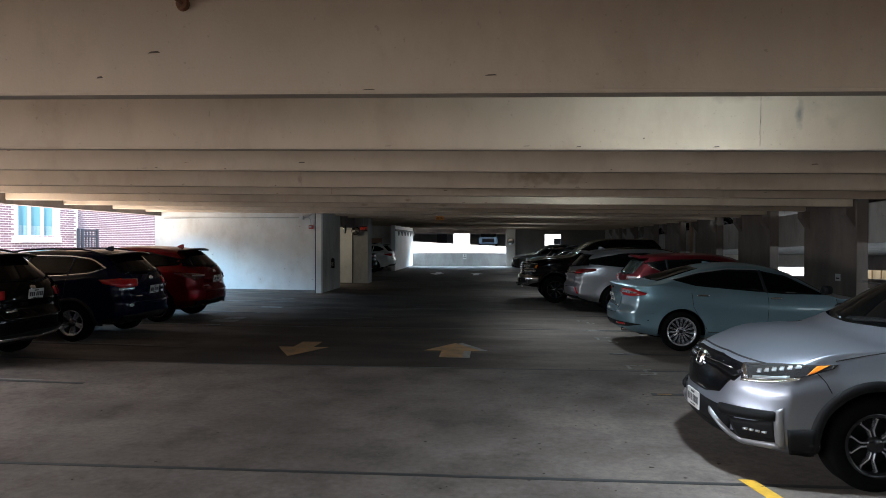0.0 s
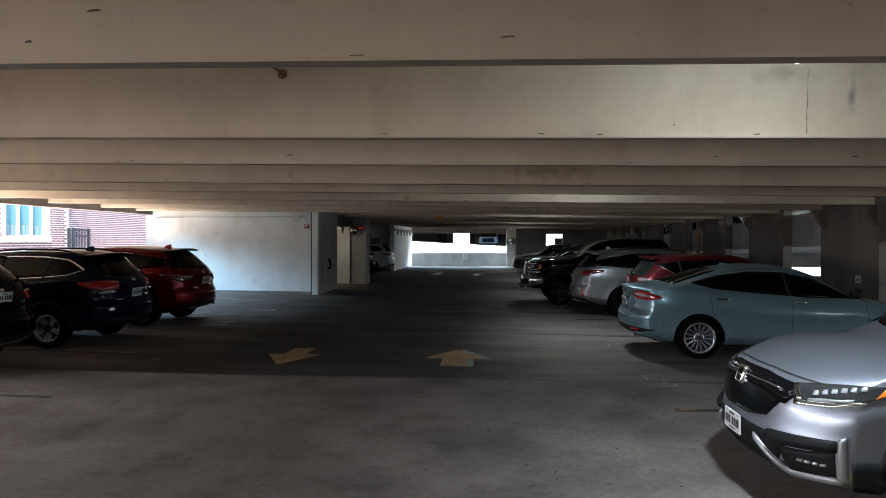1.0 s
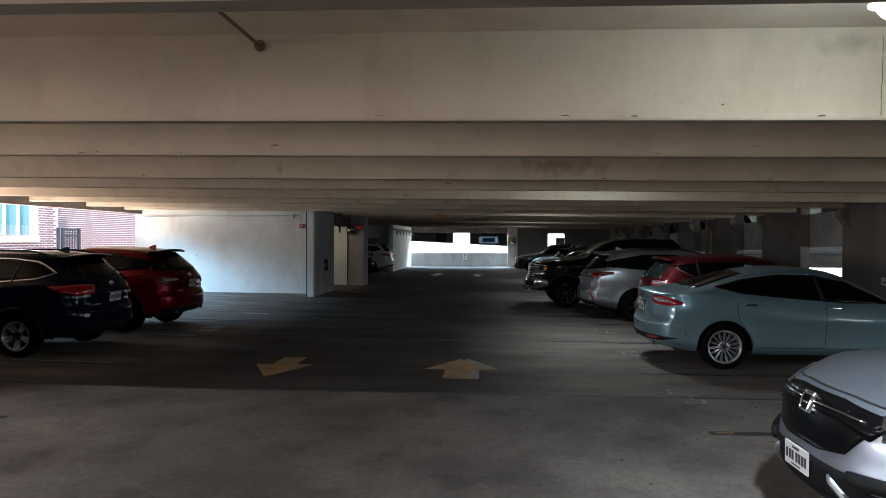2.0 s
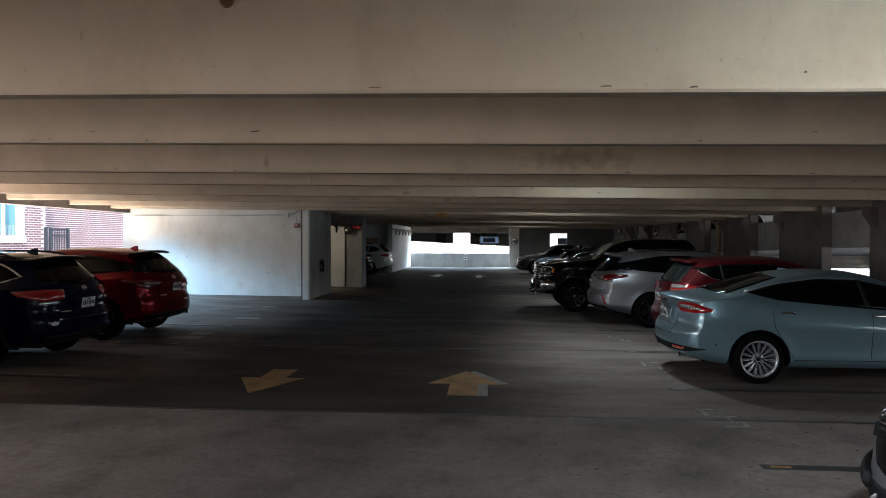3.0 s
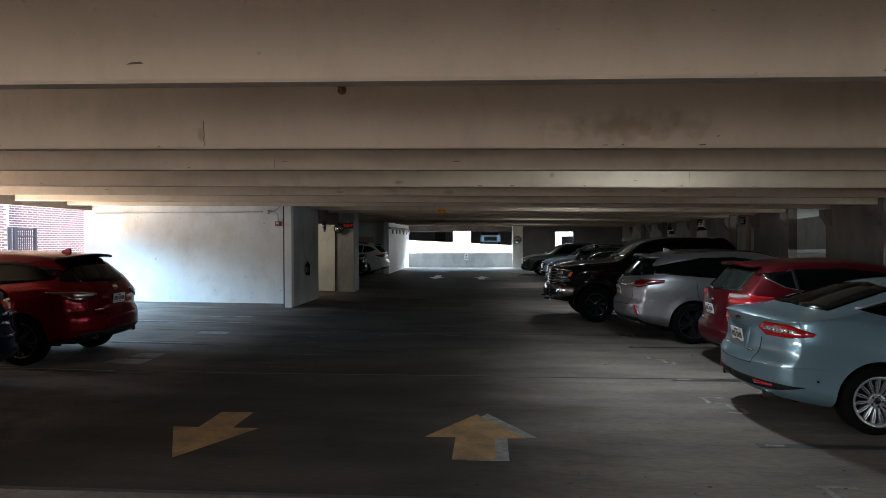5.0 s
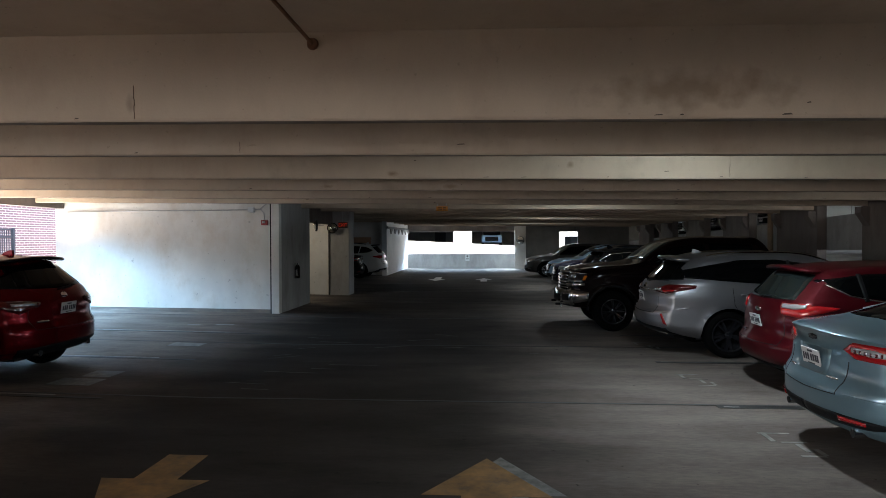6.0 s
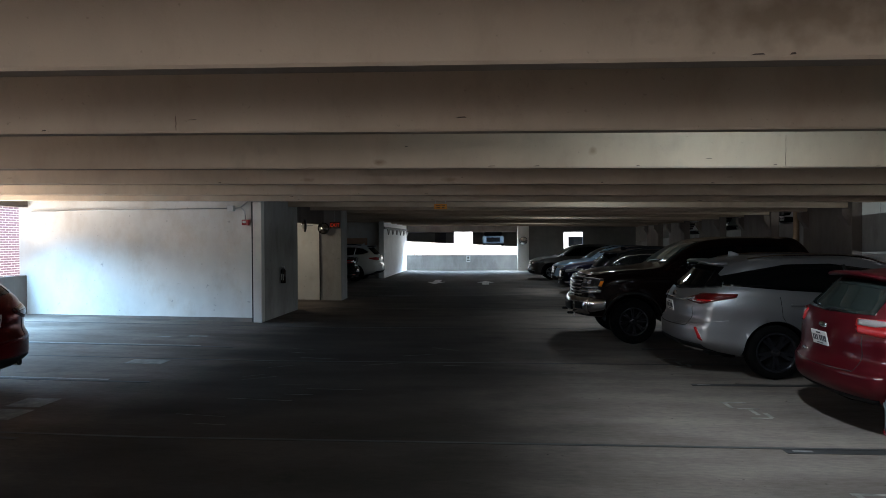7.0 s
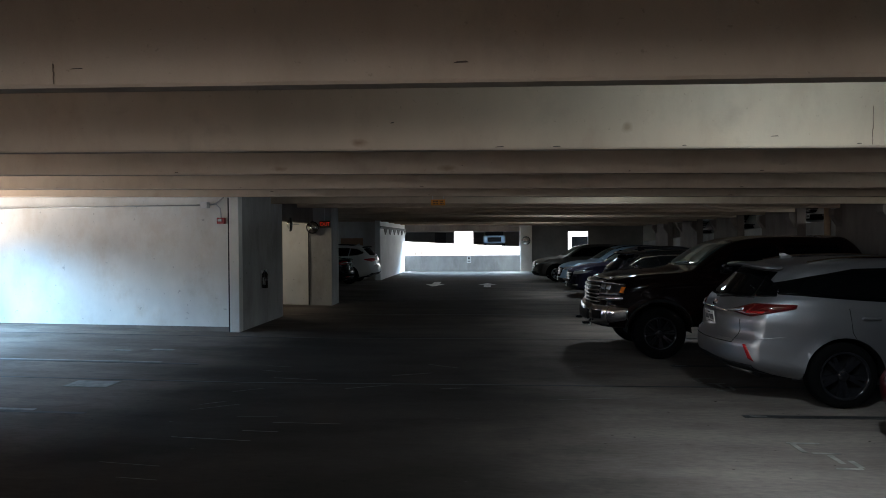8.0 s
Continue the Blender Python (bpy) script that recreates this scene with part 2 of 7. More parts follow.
M_RUST = mat("rusty_steel", (0.16, 0.07, 0.03), 0.8, var=0.4, scale=30, bump=0.4)
M_STEEL = mat("galvanised_steel", (0.5, 0.5, 0.5), 0.45, metal=0.9, var=0.1, scale=20)
M_BLACK = mat("black_plastic", (0.012, 0.012, 0.013), 0.45, var=0.1, scale=30)
M_RED_BOX = mat("red_enamel", (0.32, 0.02, 0.02), 0.4, var=0.06, scale=10)
M_GREY_BOX = mat("grey_enamel", (0.62, 0.62, 0.6), 0.5, var=0.05, scale=10)
M_MIRROR = mat("convex_mirror_face", (0.85, 0.86, 0.86), 0.04, metal=1.0)
M_SIGN = mat("orange_sign", (0.7, 0.27, 0.02), 0.5, var=0.05, scale=6)
M_INK = mat("sign_ink", (0.015, 0.015, 0.015), 0.6)
M_LENS = glow("lamp_lens", (1.0, 0.95, 0.85), 12.0)
M_EXIT = glow("exit_letters", (0.8, 0.05, 0.02), 0.05)
M_BRICK = mat("red_brick", (0.18, 0.108, 0.120), 0.85, var=0.25, scale=3, bump=0.3, bscale=50, rand=0.2)
M_MORTAR = mat("mortar", (0.60, 0.57, 0.54), 0.9, var=0.1, scale=20)
M_STONE = mat("limestone_trim", (0.5, 0.49, 0.47), 0.8, var=0.05, scale=6)
M_GROUND = mat("outside_ground", (0.35, 0.34, 0.32), 0.9, var=0.12, scale=1.5, bump=0.2, bscale=20, patch=0.15, pscale=0.2)
M_FAR = mat("far_concrete", (0.62, 0.60, 0.56), 0.85, var=0.06, scale=2, patch=0.08)
M_BLUE_GLASS = mat("window_glass", (0.09, 0.22, 0.26), 0.25, spec=0.5)

# ---------------------------------------------------------------- mesh helpers


def link(name, bm, material, parent=None, label="", smooth=False):
    me = bpy.data.meshes.new(name)
    bm.normal_update()
    bm.to_mesh(me)
    bm.free()
    me.materials.append(material)
    if smooth:
        me.shade_smooth()
    ob = new(name, me)
    if parent is not None:
        ob.parent = parent
    if label:
        ob["label"] = label
    return ob


def part(name, bm, material, parent, label="", smooth=False):
    return link(name, bm, material, parent, label, smooth)


def box(bm, x0, y0, z0, x1, y1, z1, bevel=0.0):
    r = bmesh.ops.create_cube(bm, size=1.0)
    bmesh.ops.scale(bm, vec=(x1 - x0, y1 - y0, z1 - z0), verts=r["verts"])
    bmesh.ops.translate(bm, vec=((x0 + x1) / 2, (y0 + y1) / 2, (z0 + z1) / 2), verts=r["verts"])
    if bevel:
        es = {e for v in r["verts"] for e in v.link_edges}
        bmesh.ops.bevel(bm, geom=list(es), offset=bevel, segments=2, profile=0.6, affect="EDGES")
    return bm


def boxm(x0, y0, z0, x1, y1, z1, bevel=0.0):
    return box(bmesh.new(), x0, y0, z0, x1, y1, z1, bevel)


def prism(bm, pts, axis, a, b):
    """Extrude a 2D outline along an axis from a to b. For axis x the outline is (y, z), y: (x, z), z: (x, y)."""
    def at(p, v):
        return {"x": (v, p[0], p[1]), "y": (p[0], v, p[1]), "z": (p[0], p[1], v)}[axis]
    lo = [bm.verts.new(at(p, a)) for p in pts]
    hi = [bm.verts.new(at(p, b)) for p in pts]
    k = len(pts)
    fs = [bm.faces.new(lo), bm.faces.new(hi)]
    for i in range(k):
        fs.append(bm.faces.new((lo[i], lo[(i + 1) % k], hi[(i + 1) % k], hi[i])))
    bmesh.ops.recalc_face_normals(bm, faces=fs)
    return bm


def prismm(pts, axis, a, b):
    return prism(bmesh.new(), pts, axis, a, b)


def cyl(bm, p, q, r0, r1=None, seg=16):
    """A cylinder or cone from p to q."""
    p, q = Vector(p), Vector(q)
    r1 = r0 if r1 is None else r1
    d = q - p
    m = Matrix.Translation((p + q) / 2) @ d.to_track_quat("Z", "Y").to_matrix().to_4x4()
    bmesh.ops.create_cone(bm, cap_ends=True, segments=seg, radius1=r0, radius2=r1, depth=d.length, matrix=m)
    return bm


def cylm(p, q, r0, r1=None, seg=16):
    return cyl(bmesh.new(), p, q, r0, r1, seg)


def tube(bm, pts, r, seg=8):
    """A round bar swept along points, in one piece."""
    pts = [Vector(p) for p in pts]
    rings = []
    for i, p in enumerate(pts):
        d = (pts[min(i + 1, len(pts) - 1)] - pts[max(i - 1, 0)]).normalized()
        up = Vector((0, 0, 1)) if abs(d.z) < 0.9 else Vector((1, 0, 0))
        a = d.cross(up).normalized()
        b = d.cross(a)
        rings.append([bm.verts.new(p + (a * math.cos(2 * math.pi * k / seg) + b * math.sin(2 * math.pi * k / seg)) * r) for k in range(seg)])
    fs = [bm.faces.new(rings[0]), bm.faces.new(rings[-1])]
    for u, v in zip(rings, rings[1:]):
        for k in range(seg):
            fs.append(bm.faces.new((u[k], u[(k + 1) % seg], v[(k + 1) % seg], v[k])))
    bmesh.ops.recalc_face_normals(bm, faces=fs)
    return bm


def empty(name, loc=(0, 0, 0), rz=0.0):
    ob = new(name)
    ob.matrix_world = pose(*loc, 0, 0, rz)
    return ob


def text_mesh(body, size):
    cu = bpy.data.curves.new("lettering", "FONT")
    cu.body, cu.size, cu.align_x, cu.align_y, cu.extrude = body, size, "CENTER", "CENTER", 0.001
    tmp = bpy.data.objects.new("lettering", cu)
    me = bpy.data.meshes.new_from_object(tmp)
    bpy.data.objects.remove(tmp)
    bm = bmesh.new()
    bm.from_mesh(me)
    bpy.data.meshes.remove(me)
    return bm


# ---------------------------------------------------------------- the garage shell
X_LEFT, X_PIER, Y_BACK, Y_NEAR = -12.2, 8.3, 47.4, -9.0
TILT = -0.011          # the deck above falls gently towards +x


def soffit(x):
    return 2.766 + TILT * x


JOINTS = [-8.3, -4.0, 0.3, 4.62, 8.93, 13.15, 17.08, 21.0, 25.0, 29.0, 33.0, 37.0, 41.0, 45.0]


def deck(y0, y1, lo, hi):
    """A strip of the deck, which lifts gently towards the open side."""
    e = 0.015 * (-4.0 - X_LEFT)
    return prismm([(X_LEFT, lo + e), (-4.0, lo), (X_PIER + 0.25, lo), (X_PIER + 0.25, hi), (-4.0, hi), (X_LEFT, hi + e)], "y", y0, y1)


floor_ob = tagged(empty("floor"), "worn grey concrete parking deck with dark joints", "floor", kind="structure")
edges = [Y_NEAR] + JOINTS + [Y_BACK]
for a, b in zip(edges, edges[1:]):
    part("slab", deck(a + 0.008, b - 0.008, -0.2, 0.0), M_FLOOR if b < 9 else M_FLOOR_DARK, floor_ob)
for y in JOINTS:
    part("joint_strip", deck(y - 0.026, y + 0.026, -0.06, 0.0012), M_SEAL, floor_ob)
for y in JOINTS[3:10]:
    part("joint_lip", deck(y - 0.03, y - 0.009, 0.0005, 0.003), M_TAR, floor_ob)

STEMS = [-7.6, -5.1, -3.3, -0.9, 1.1, 3.45, 5.79, 7.73, 10.27, 12.14, 14.69, 16.85, 19.2, 21.15, 23.6, 25.6, 28.0, 30.0, 32.4, 34.4, 36.8, 38.8, 41.2, 43.2, 45.6]
bm = bmesh.new()
for y in STEMS:
    lo, hi = [], []
    for x, store in ((X_LEFT + 0.12, lo), (X_PIER - 0.02, hi)):
        s = soffit(x)
        for dy, dz in ((-0.07, 0.016), (-0.056, 0.0), (0.056, 0.0), (0.07, 0.016), (0.10, 0.64), (-0.10, 0.64)):
            store.append(bm.verts.new((x, y + dy, s + dz)))
    fs = [bm.faces.new(lo), bm.faces.new(hi)]
    for i in range(6):
        fs.append(bm.faces.new((lo[i], lo[(i + 1) % 6], hi[(i + 1) % 6], hi[i])))
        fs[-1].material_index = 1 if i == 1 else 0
    bmesh.ops.recalc_face_normals(bm, faces=fs)
zs = [(X_LEFT - 0.2, soffit(X_LEFT) + 0.63), (X_PIER + 0.25, soffit(X_PIER) + 0.63), (X_PIER + 0.25, soffit(X_PIER) + 0.9), (X_LEFT - 0.2, soffit(X_LEFT) + 0.9)]
prism(bm, zs, "y", Y_NEAR - 0.3, Y_BACK + 0.3)
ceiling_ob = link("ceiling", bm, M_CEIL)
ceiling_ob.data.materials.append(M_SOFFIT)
tagged(ceiling_ob, "precast concrete double-tee ceiling with deep parallel ribs", "ceiling", kind="structure")

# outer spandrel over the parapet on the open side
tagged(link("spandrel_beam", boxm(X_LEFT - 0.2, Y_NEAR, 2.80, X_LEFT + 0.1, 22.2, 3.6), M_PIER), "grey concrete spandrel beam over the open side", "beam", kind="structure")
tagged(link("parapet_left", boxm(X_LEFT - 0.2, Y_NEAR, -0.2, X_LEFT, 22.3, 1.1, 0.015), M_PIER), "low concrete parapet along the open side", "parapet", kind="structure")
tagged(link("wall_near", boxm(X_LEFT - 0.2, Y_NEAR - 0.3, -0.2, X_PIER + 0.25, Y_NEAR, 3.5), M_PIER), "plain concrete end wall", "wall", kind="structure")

# cross wall with its end pilaster and the stair lobby behind
wl = bmesh.new()
prism(wl, [(-6.12, 21.62), (-6.12, 22.0), (X_LEFT - 0.2, 22.6), (X_LEFT - 0.2, 22.28)], "z", -0.1, 3.3)
tagged(link("wall_cross", wl, M_WALL), "pale stained concrete cross wall lit from the open side", "wall", kind="structure")
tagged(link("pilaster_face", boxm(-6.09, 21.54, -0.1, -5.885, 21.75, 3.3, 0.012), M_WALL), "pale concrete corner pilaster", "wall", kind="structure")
# greyer than the pilaster's face: the shade of this side is in its colour
tagged(link("pilaster_wall", boxm(-6.09, 21.75, -0.1, -5.888, 24.35, 3.3), M_LOBBY), "concrete lobby side wall with a rounded corner, its shade coloured in grey", "wall", kind="structure")
tagged(link("wall_lobby_back", boxm(-12.0, 27.15, -0.1, -5.97, 27.35, 3.3), M_WALL), "pale concrete wall of the stair lobby", "wall", kind="structure")
tagged(link("wall_lobby_side", boxm(-9.2, 22.6, -0.1, -9.0, 27.15, 3.3), M_WALL), "pale concrete side wall of the lobby", "wall", kind="structure")
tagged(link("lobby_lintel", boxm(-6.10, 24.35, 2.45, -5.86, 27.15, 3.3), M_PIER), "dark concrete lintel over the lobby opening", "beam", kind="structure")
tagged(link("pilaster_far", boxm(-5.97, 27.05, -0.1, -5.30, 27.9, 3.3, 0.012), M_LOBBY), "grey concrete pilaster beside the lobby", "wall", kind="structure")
tagged(link("wall_stall_back", boxm(-12.2, 27.35, -0.1, -12.0, Y_BACK, 3.3), M_DARK_WALL), "dark wall behind parked cars", "wall", kind="structure")
tagged(link("wall_stall_end", boxm(-12.0, 39.2, -0.1, -6.1, 39.4, 3.3), M_WALL), "grey wall at the end of the far stalls", "wall", kind="structure")
tagged(link("tan_board", boxm(-7.9, 39.17, 1.62, -6.8, 39.198, 2.05, 0.004), mat("tan_board", (0.4, 0.22, 0.13), 0.6, var=0.1, scale=5)), "tan notice board on the dark wall", "board")
tagged(link("wall_white", boxm(-6.1, 38.6, -0.1, -5.85, Y_BACK, 3.3), M_WHITE_WALL), "white painted concrete wall by the far opening", "wall", kind="structure")

# dark triangular haunches along the top of the white wall
hn = tagged(empty("haunches", (-5.85, 0, 0)), "row of dark triangular haunches under the ceiling ribs", "corbel", kind="structure")
for k in range(6):
    y = 39.6 + 1.5 * k
    part("haunch", prismm([(y, 2.5), (y + 0.9, 2.5), (y + 0.35, 2.22)], "x", 0.001, 0.05), M_DARK_WALL, hn)
part("ledge", boxm(0.001, 38.6, 2.5, 0.06, Y_BACK, 2.62), M_DARK_WALL, hn)

# far end
tagged(link("parapet_far", boxm(-5.85, Y_BACK, -0.2, 1.2, Y_BACK + 0.2, 0.99, 0.01), M_LOBBY), "low grey concrete parapet at the far end", "parapet", kind="structure")
tagged(link("column_far", boxm(1.2, Y_BACK - 0.4, -0.2, 1.9, Y_BACK + 0.2, 3.3, 0.02), M_WALL), "pale concrete column at the far end", "column", kind="structure")
bm = bmesh.new()
box(bm, 1.9, Y_BACK, -0.2, 4.1, Y_BACK + 0.2, 3.3)
box(bm, 5.3, Y_BACK, -0.2, X_PIER + 0.25, Y_BACK + 0.2, 3.3)
box(bm, 4.1, Y_BACK, -0.2, 5.3, Y_BACK + 0.2, 1.0)
box(bm, 4.1, Y_BACK, 2.4, 5.3, Y_BACK + 0.2, 3.3)
tagged(link("wall_far", bm, M_DARK_WALL), "dark concrete end wall with one opening", "wall", kind="structure")
tagged(link("lintel_far", boxm(-5.85, Y_BACK, 2.45, 1.2, Y_BACK + 0.2, 3.3), M_PIER), "concrete spandrel above the far opening", "beam", kind="structure")

# piers between this bay and the ramp
for k in range(-5, 7):
    y0 = 14.5 + 4.45 * k
    if y0 + 2.4 > Y_BACK:
        continue
    p = tagged(empty("pier", (X_PIER, y0, 0)), "wide grey concrete pier with corbels under the ribs", "pier", "piers along the ramp", "structure")
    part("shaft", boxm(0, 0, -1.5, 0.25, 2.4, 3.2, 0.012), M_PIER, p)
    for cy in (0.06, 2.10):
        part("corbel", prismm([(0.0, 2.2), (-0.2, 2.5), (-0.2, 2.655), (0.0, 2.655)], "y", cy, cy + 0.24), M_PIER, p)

# kerb strip of pale paving just outside
tagged(link("outer_walk", boxm(-19.3, -40, -1.3, X_LEFT - 0.4, 70, -0.5), mat("pale_paving", (0.62, 0.58, 0.50), 0.85, var=0.06, scale=4, patch=0.06)), "pale sunlit paving between garage and building", "pavement", kind="structure")
# outside
tagged(link("ground", boxm(-400, -400, -1.5, 400, 400, -1.3), M_GROUND), "pale paved ground outside", "ground", kind="structure")
# ---------------------------------------------------------------- cars
from mathutils.bvhtree import BVHTree


def paint(name, color, metal=0.35, rough=0.28, coat=0.6):
    return mat(name, color, rough, metal=metal, coat=coat, var=0.02, scale=40, spec=0.16 if coat == 0 else 0.1)


M_TYRE = mat("tyre_rubber", (0.002, 0.002, 0.002), 0.9, var=0.2, scale=30, bump=0.2, spec=0.06)
M_ALLOY = mat("machined_alloy", (0.40, 0.41, 0.44), 0.24, metal=0.8)
M_DARK_ALLOY = mat("dark_alloy", (0.012, 0.012, 0.014), 0.15, metal=0.3)
M_CHROME = mat("chrome", (0.75, 0.76, 0.78), 0.08, metal=1.0)
M_TINT = mat("tinted_glass", (0.0015, 0.0018, 0.002), 0.03, spec=0.12)
M_SCREEN = mat("windscreen_glass", (0.030, 0.040, 0.038), 0.03, spec=0.5)
M_REAR = mat("rear_glass", (0.010, 0.013, 0.012), 0.04, spec=0.3)
M_TRIM = mat("black_trim", (0.006, 0.006, 0.0065), 0.6, var=0.15, scale=60, spec=0.12)
M_GLOSS_BLACK = mat("gloss_black", (0.003, 0.003, 0.0035), 0.22, spec=0.15)
M_SATIN = mat("satin_silver", (0.20, 0.20, 0.21), 0.46, metal=0.6)
M_HEAD = mat("headlight_glass", (0.03, 0.032, 0.035), 0.08, metal=0.2, coat=1.0)
M_SEAM = mat("panel_gap", (0.004, 0.004, 0.004), 0.9)
M_TAIL = mat("red_lens", (0.27, 0.006, 0.008), 0.1, coat=1.0)
M_TAIL_DARK = mat("dark_red_lens", (0.065, 0.002, 0.003), 0.08, coat=1.0)
M_AMBER = mat("amber_lens", (0.75, 0.2, 0.02), 0.12, coat=1.0)
M_LAMP = mat("clear_lens", (0.46, 0.48, 0.50), 0.18, metal=0.7, coat=1.0)
M_LAMP_SMOKE = mat("smoked_clear_lens", (0.30, 0.27, 0.27), 0.15, metal=0.4, coat=1.0)
M_PLATE = mat("plate_white", (0.52, 0.52, 0.51), 0.45)
M_PLATE_INK = mat("plate_ink", (0.02, 0.02, 0.03), 0.5)

P_SILVER = paint("silver_paint", (0.20, 0.212, 0.245), 0.75, 0.36, 0.35)
P_TEAL = paint("ice_blue_paint", (0.120, 0.185, 0.215), 0.5, 0.34, 0.8)
P_RED = paint("ruby_red_paint", (0.058, 0.003, 0.006), 0.5, 0.40, 0.5)
P_RED2 = paint("bright_red_paint", (0.12, 0.0015, 0.004), 0.6, 0.20, 0.3)
P_SILVER2 = paint("warm_silver_paint", (0.27, 0.27, 0.285), 0.85, 0.36, 0.3)
P_BLACK = paint("black_paint", (0.0025, 0.0025, 0.0025), 0.0, 0.07, 0.0)
P_MAROON = paint("black_cherry_paint", (0.005, 0.0025, 0.0025), 0.0, 0.08, 0.0)
P_NAVY = paint("navy_paint", (0.003, 0.0045, 0.015), 0.0, 0.08, 0.0)
P_DARKBLUE = paint("dark_blue_paint", (0.02, 0.02, 0.045), 0.4, 0.25)
P_SKY = paint("pale_blue_paint", (0.22, 0.30, 0.38), 0.45, 0.3)
P_GREY = paint("grey_paint", (0.07, 0.065, 0.06), 0.5, 0.3)
P_WHITE = paint("pearl_white_paint", (0.55, 0.54, 0.52), 0.1, 0.3)


def interp(tab, v):
    """Smooth interpolation through a table of (key, value)."""
    k = np.array([a for a, _ in tab], float)
    w = np.array([b for _, b in tab], float)
    v = np.asarray(v, float)
    d = np.gradient(w, k) if len(k) > 2 else np.full(len(k), (w[-1] - w[0]) / (k[-1] - k[0]))
    for i in range(1, len(k) - 1):
        if (w[i] - w[i - 1]) * (w[i + 1] - w[i]) <= 0:
            d[i] = 0
    i = np.clip(np.searchsorted(k, v) - 1, 0, len(k) - 2)
    h = k[i + 1] - k[i]
    t = np.clip((v - k[i]) / h, 0, 1)
    return (w[i] * (1 + 2 * t) * (1 - t) ** 2 + h * d[i] * t * (1 - t) ** 2 + w[i + 1] * t * t * (3 - 2 * t) + h * d[i + 1] * t * t * (t - 1))


def rounded_box(L, W, H, r, nx, ny, nz):
    """Points and quads of a box with rounded edges, x and y about the middle, z from 0."""
    def ticks(n):
        t = np.linspace(-1, 1, n + 1)
        return np.sign(t) * (1 - (1 - np.abs(t)) ** 1.5)
    tk = (ticks(nx), ticks(ny), ticks(nz))
    half = np.array((L / 2, W / 2, H / 2))
    r = np.array(r, float)
    pts, quads, index = [], [], {}

    def vert(c):
        key = tuple(round(float(v), 6) for v in c)
        if key not in index:
            index[key] = len(pts)
            p = np.array(c) * half
            inner = np.clip(p, -(half - r), half - r)
            q = (p - inner) / r
            pts.append(inner + r * q / max(np.linalg.norm(q), 1e-9))
        return index[key]
    for ax in range(3):
        a, b = [(1, 2), (2, 0), (0, 1)][ax]
        for side in (-1.0, 1.0):
            for i in range(len(tk[a]) - 1):
                for j in range(len(tk[b]) - 1):
                    q = []
                    for di, dj in ((0, 0), (1, 0), (1, 1), (0, 1)):
                        c = [0, 0, 0]
                        c[ax], c[a], c[b] = side, tk[a][i + di], tk[b][j + dj]
                        q.append(vert(c))
                    quads.append(q if side > 0 else q[::-1])
    p = np.array(pts)
    p[:, 2] += H / 2
    return p, quads


def mesh_ob(name, pts, faces, material, parent, label="", smooth=True):
    me = bpy.data.meshes.new(name)
    me.from_pydata([tuple(map(float, p)) for p in pts], [], faces)
    me.materials.append(material)
    if smooth:
        me.shade_smooth()
    me.validate()
    ob = new(name, me)
    ob.parent = parent
    if label:
        ob["label"] = label
    return ob


def lathe(profile, seg=40):
    """A ring about the y axis from (radius, y) pairs."""
    pts, faces = [], []
    for i in range(seg):
        a = 2 * math.pi * i / seg
        for r, y in profile:
            pts.append((r * math.cos(a), y, r * math.sin(a)))
    k = len(profile)
    for i in range(seg):
        j = (i + 1) % seg
        for c in range(k - 1):
            faces.append((i * k + c, i * k + c + 1, j * k + c + 1, j * k + c))
    return pts, faces


def spoke(pts, faces, a0, a1, r0, r1, w0, w1, y0, y1, depth):
    """One raised bar of a rim from angle a0 at radius r0 to a1 at r1."""
    base = len(pts)
    for a, r, w, y in ((a0, r0, w0, y0), (a1, r1, w1, y1)):
        c, s = math.cos(a), math.sin(a)
        for off, dy in ((-w, -depth), (-w * 0.7, 0.0), (w * 0.7, 0.0), (w, -depth)):
            pts.append((r * c - off * s, y + dy, r * s + off * c))
    for i in range(3):
        faces.append((base + i, base + i + 1, base + 5 + i, base + 4 + i))
    faces.append((base, base + 4, base + 7, base + 3))
    faces.append((base + 4, base + 5, base + 6, base + 7))


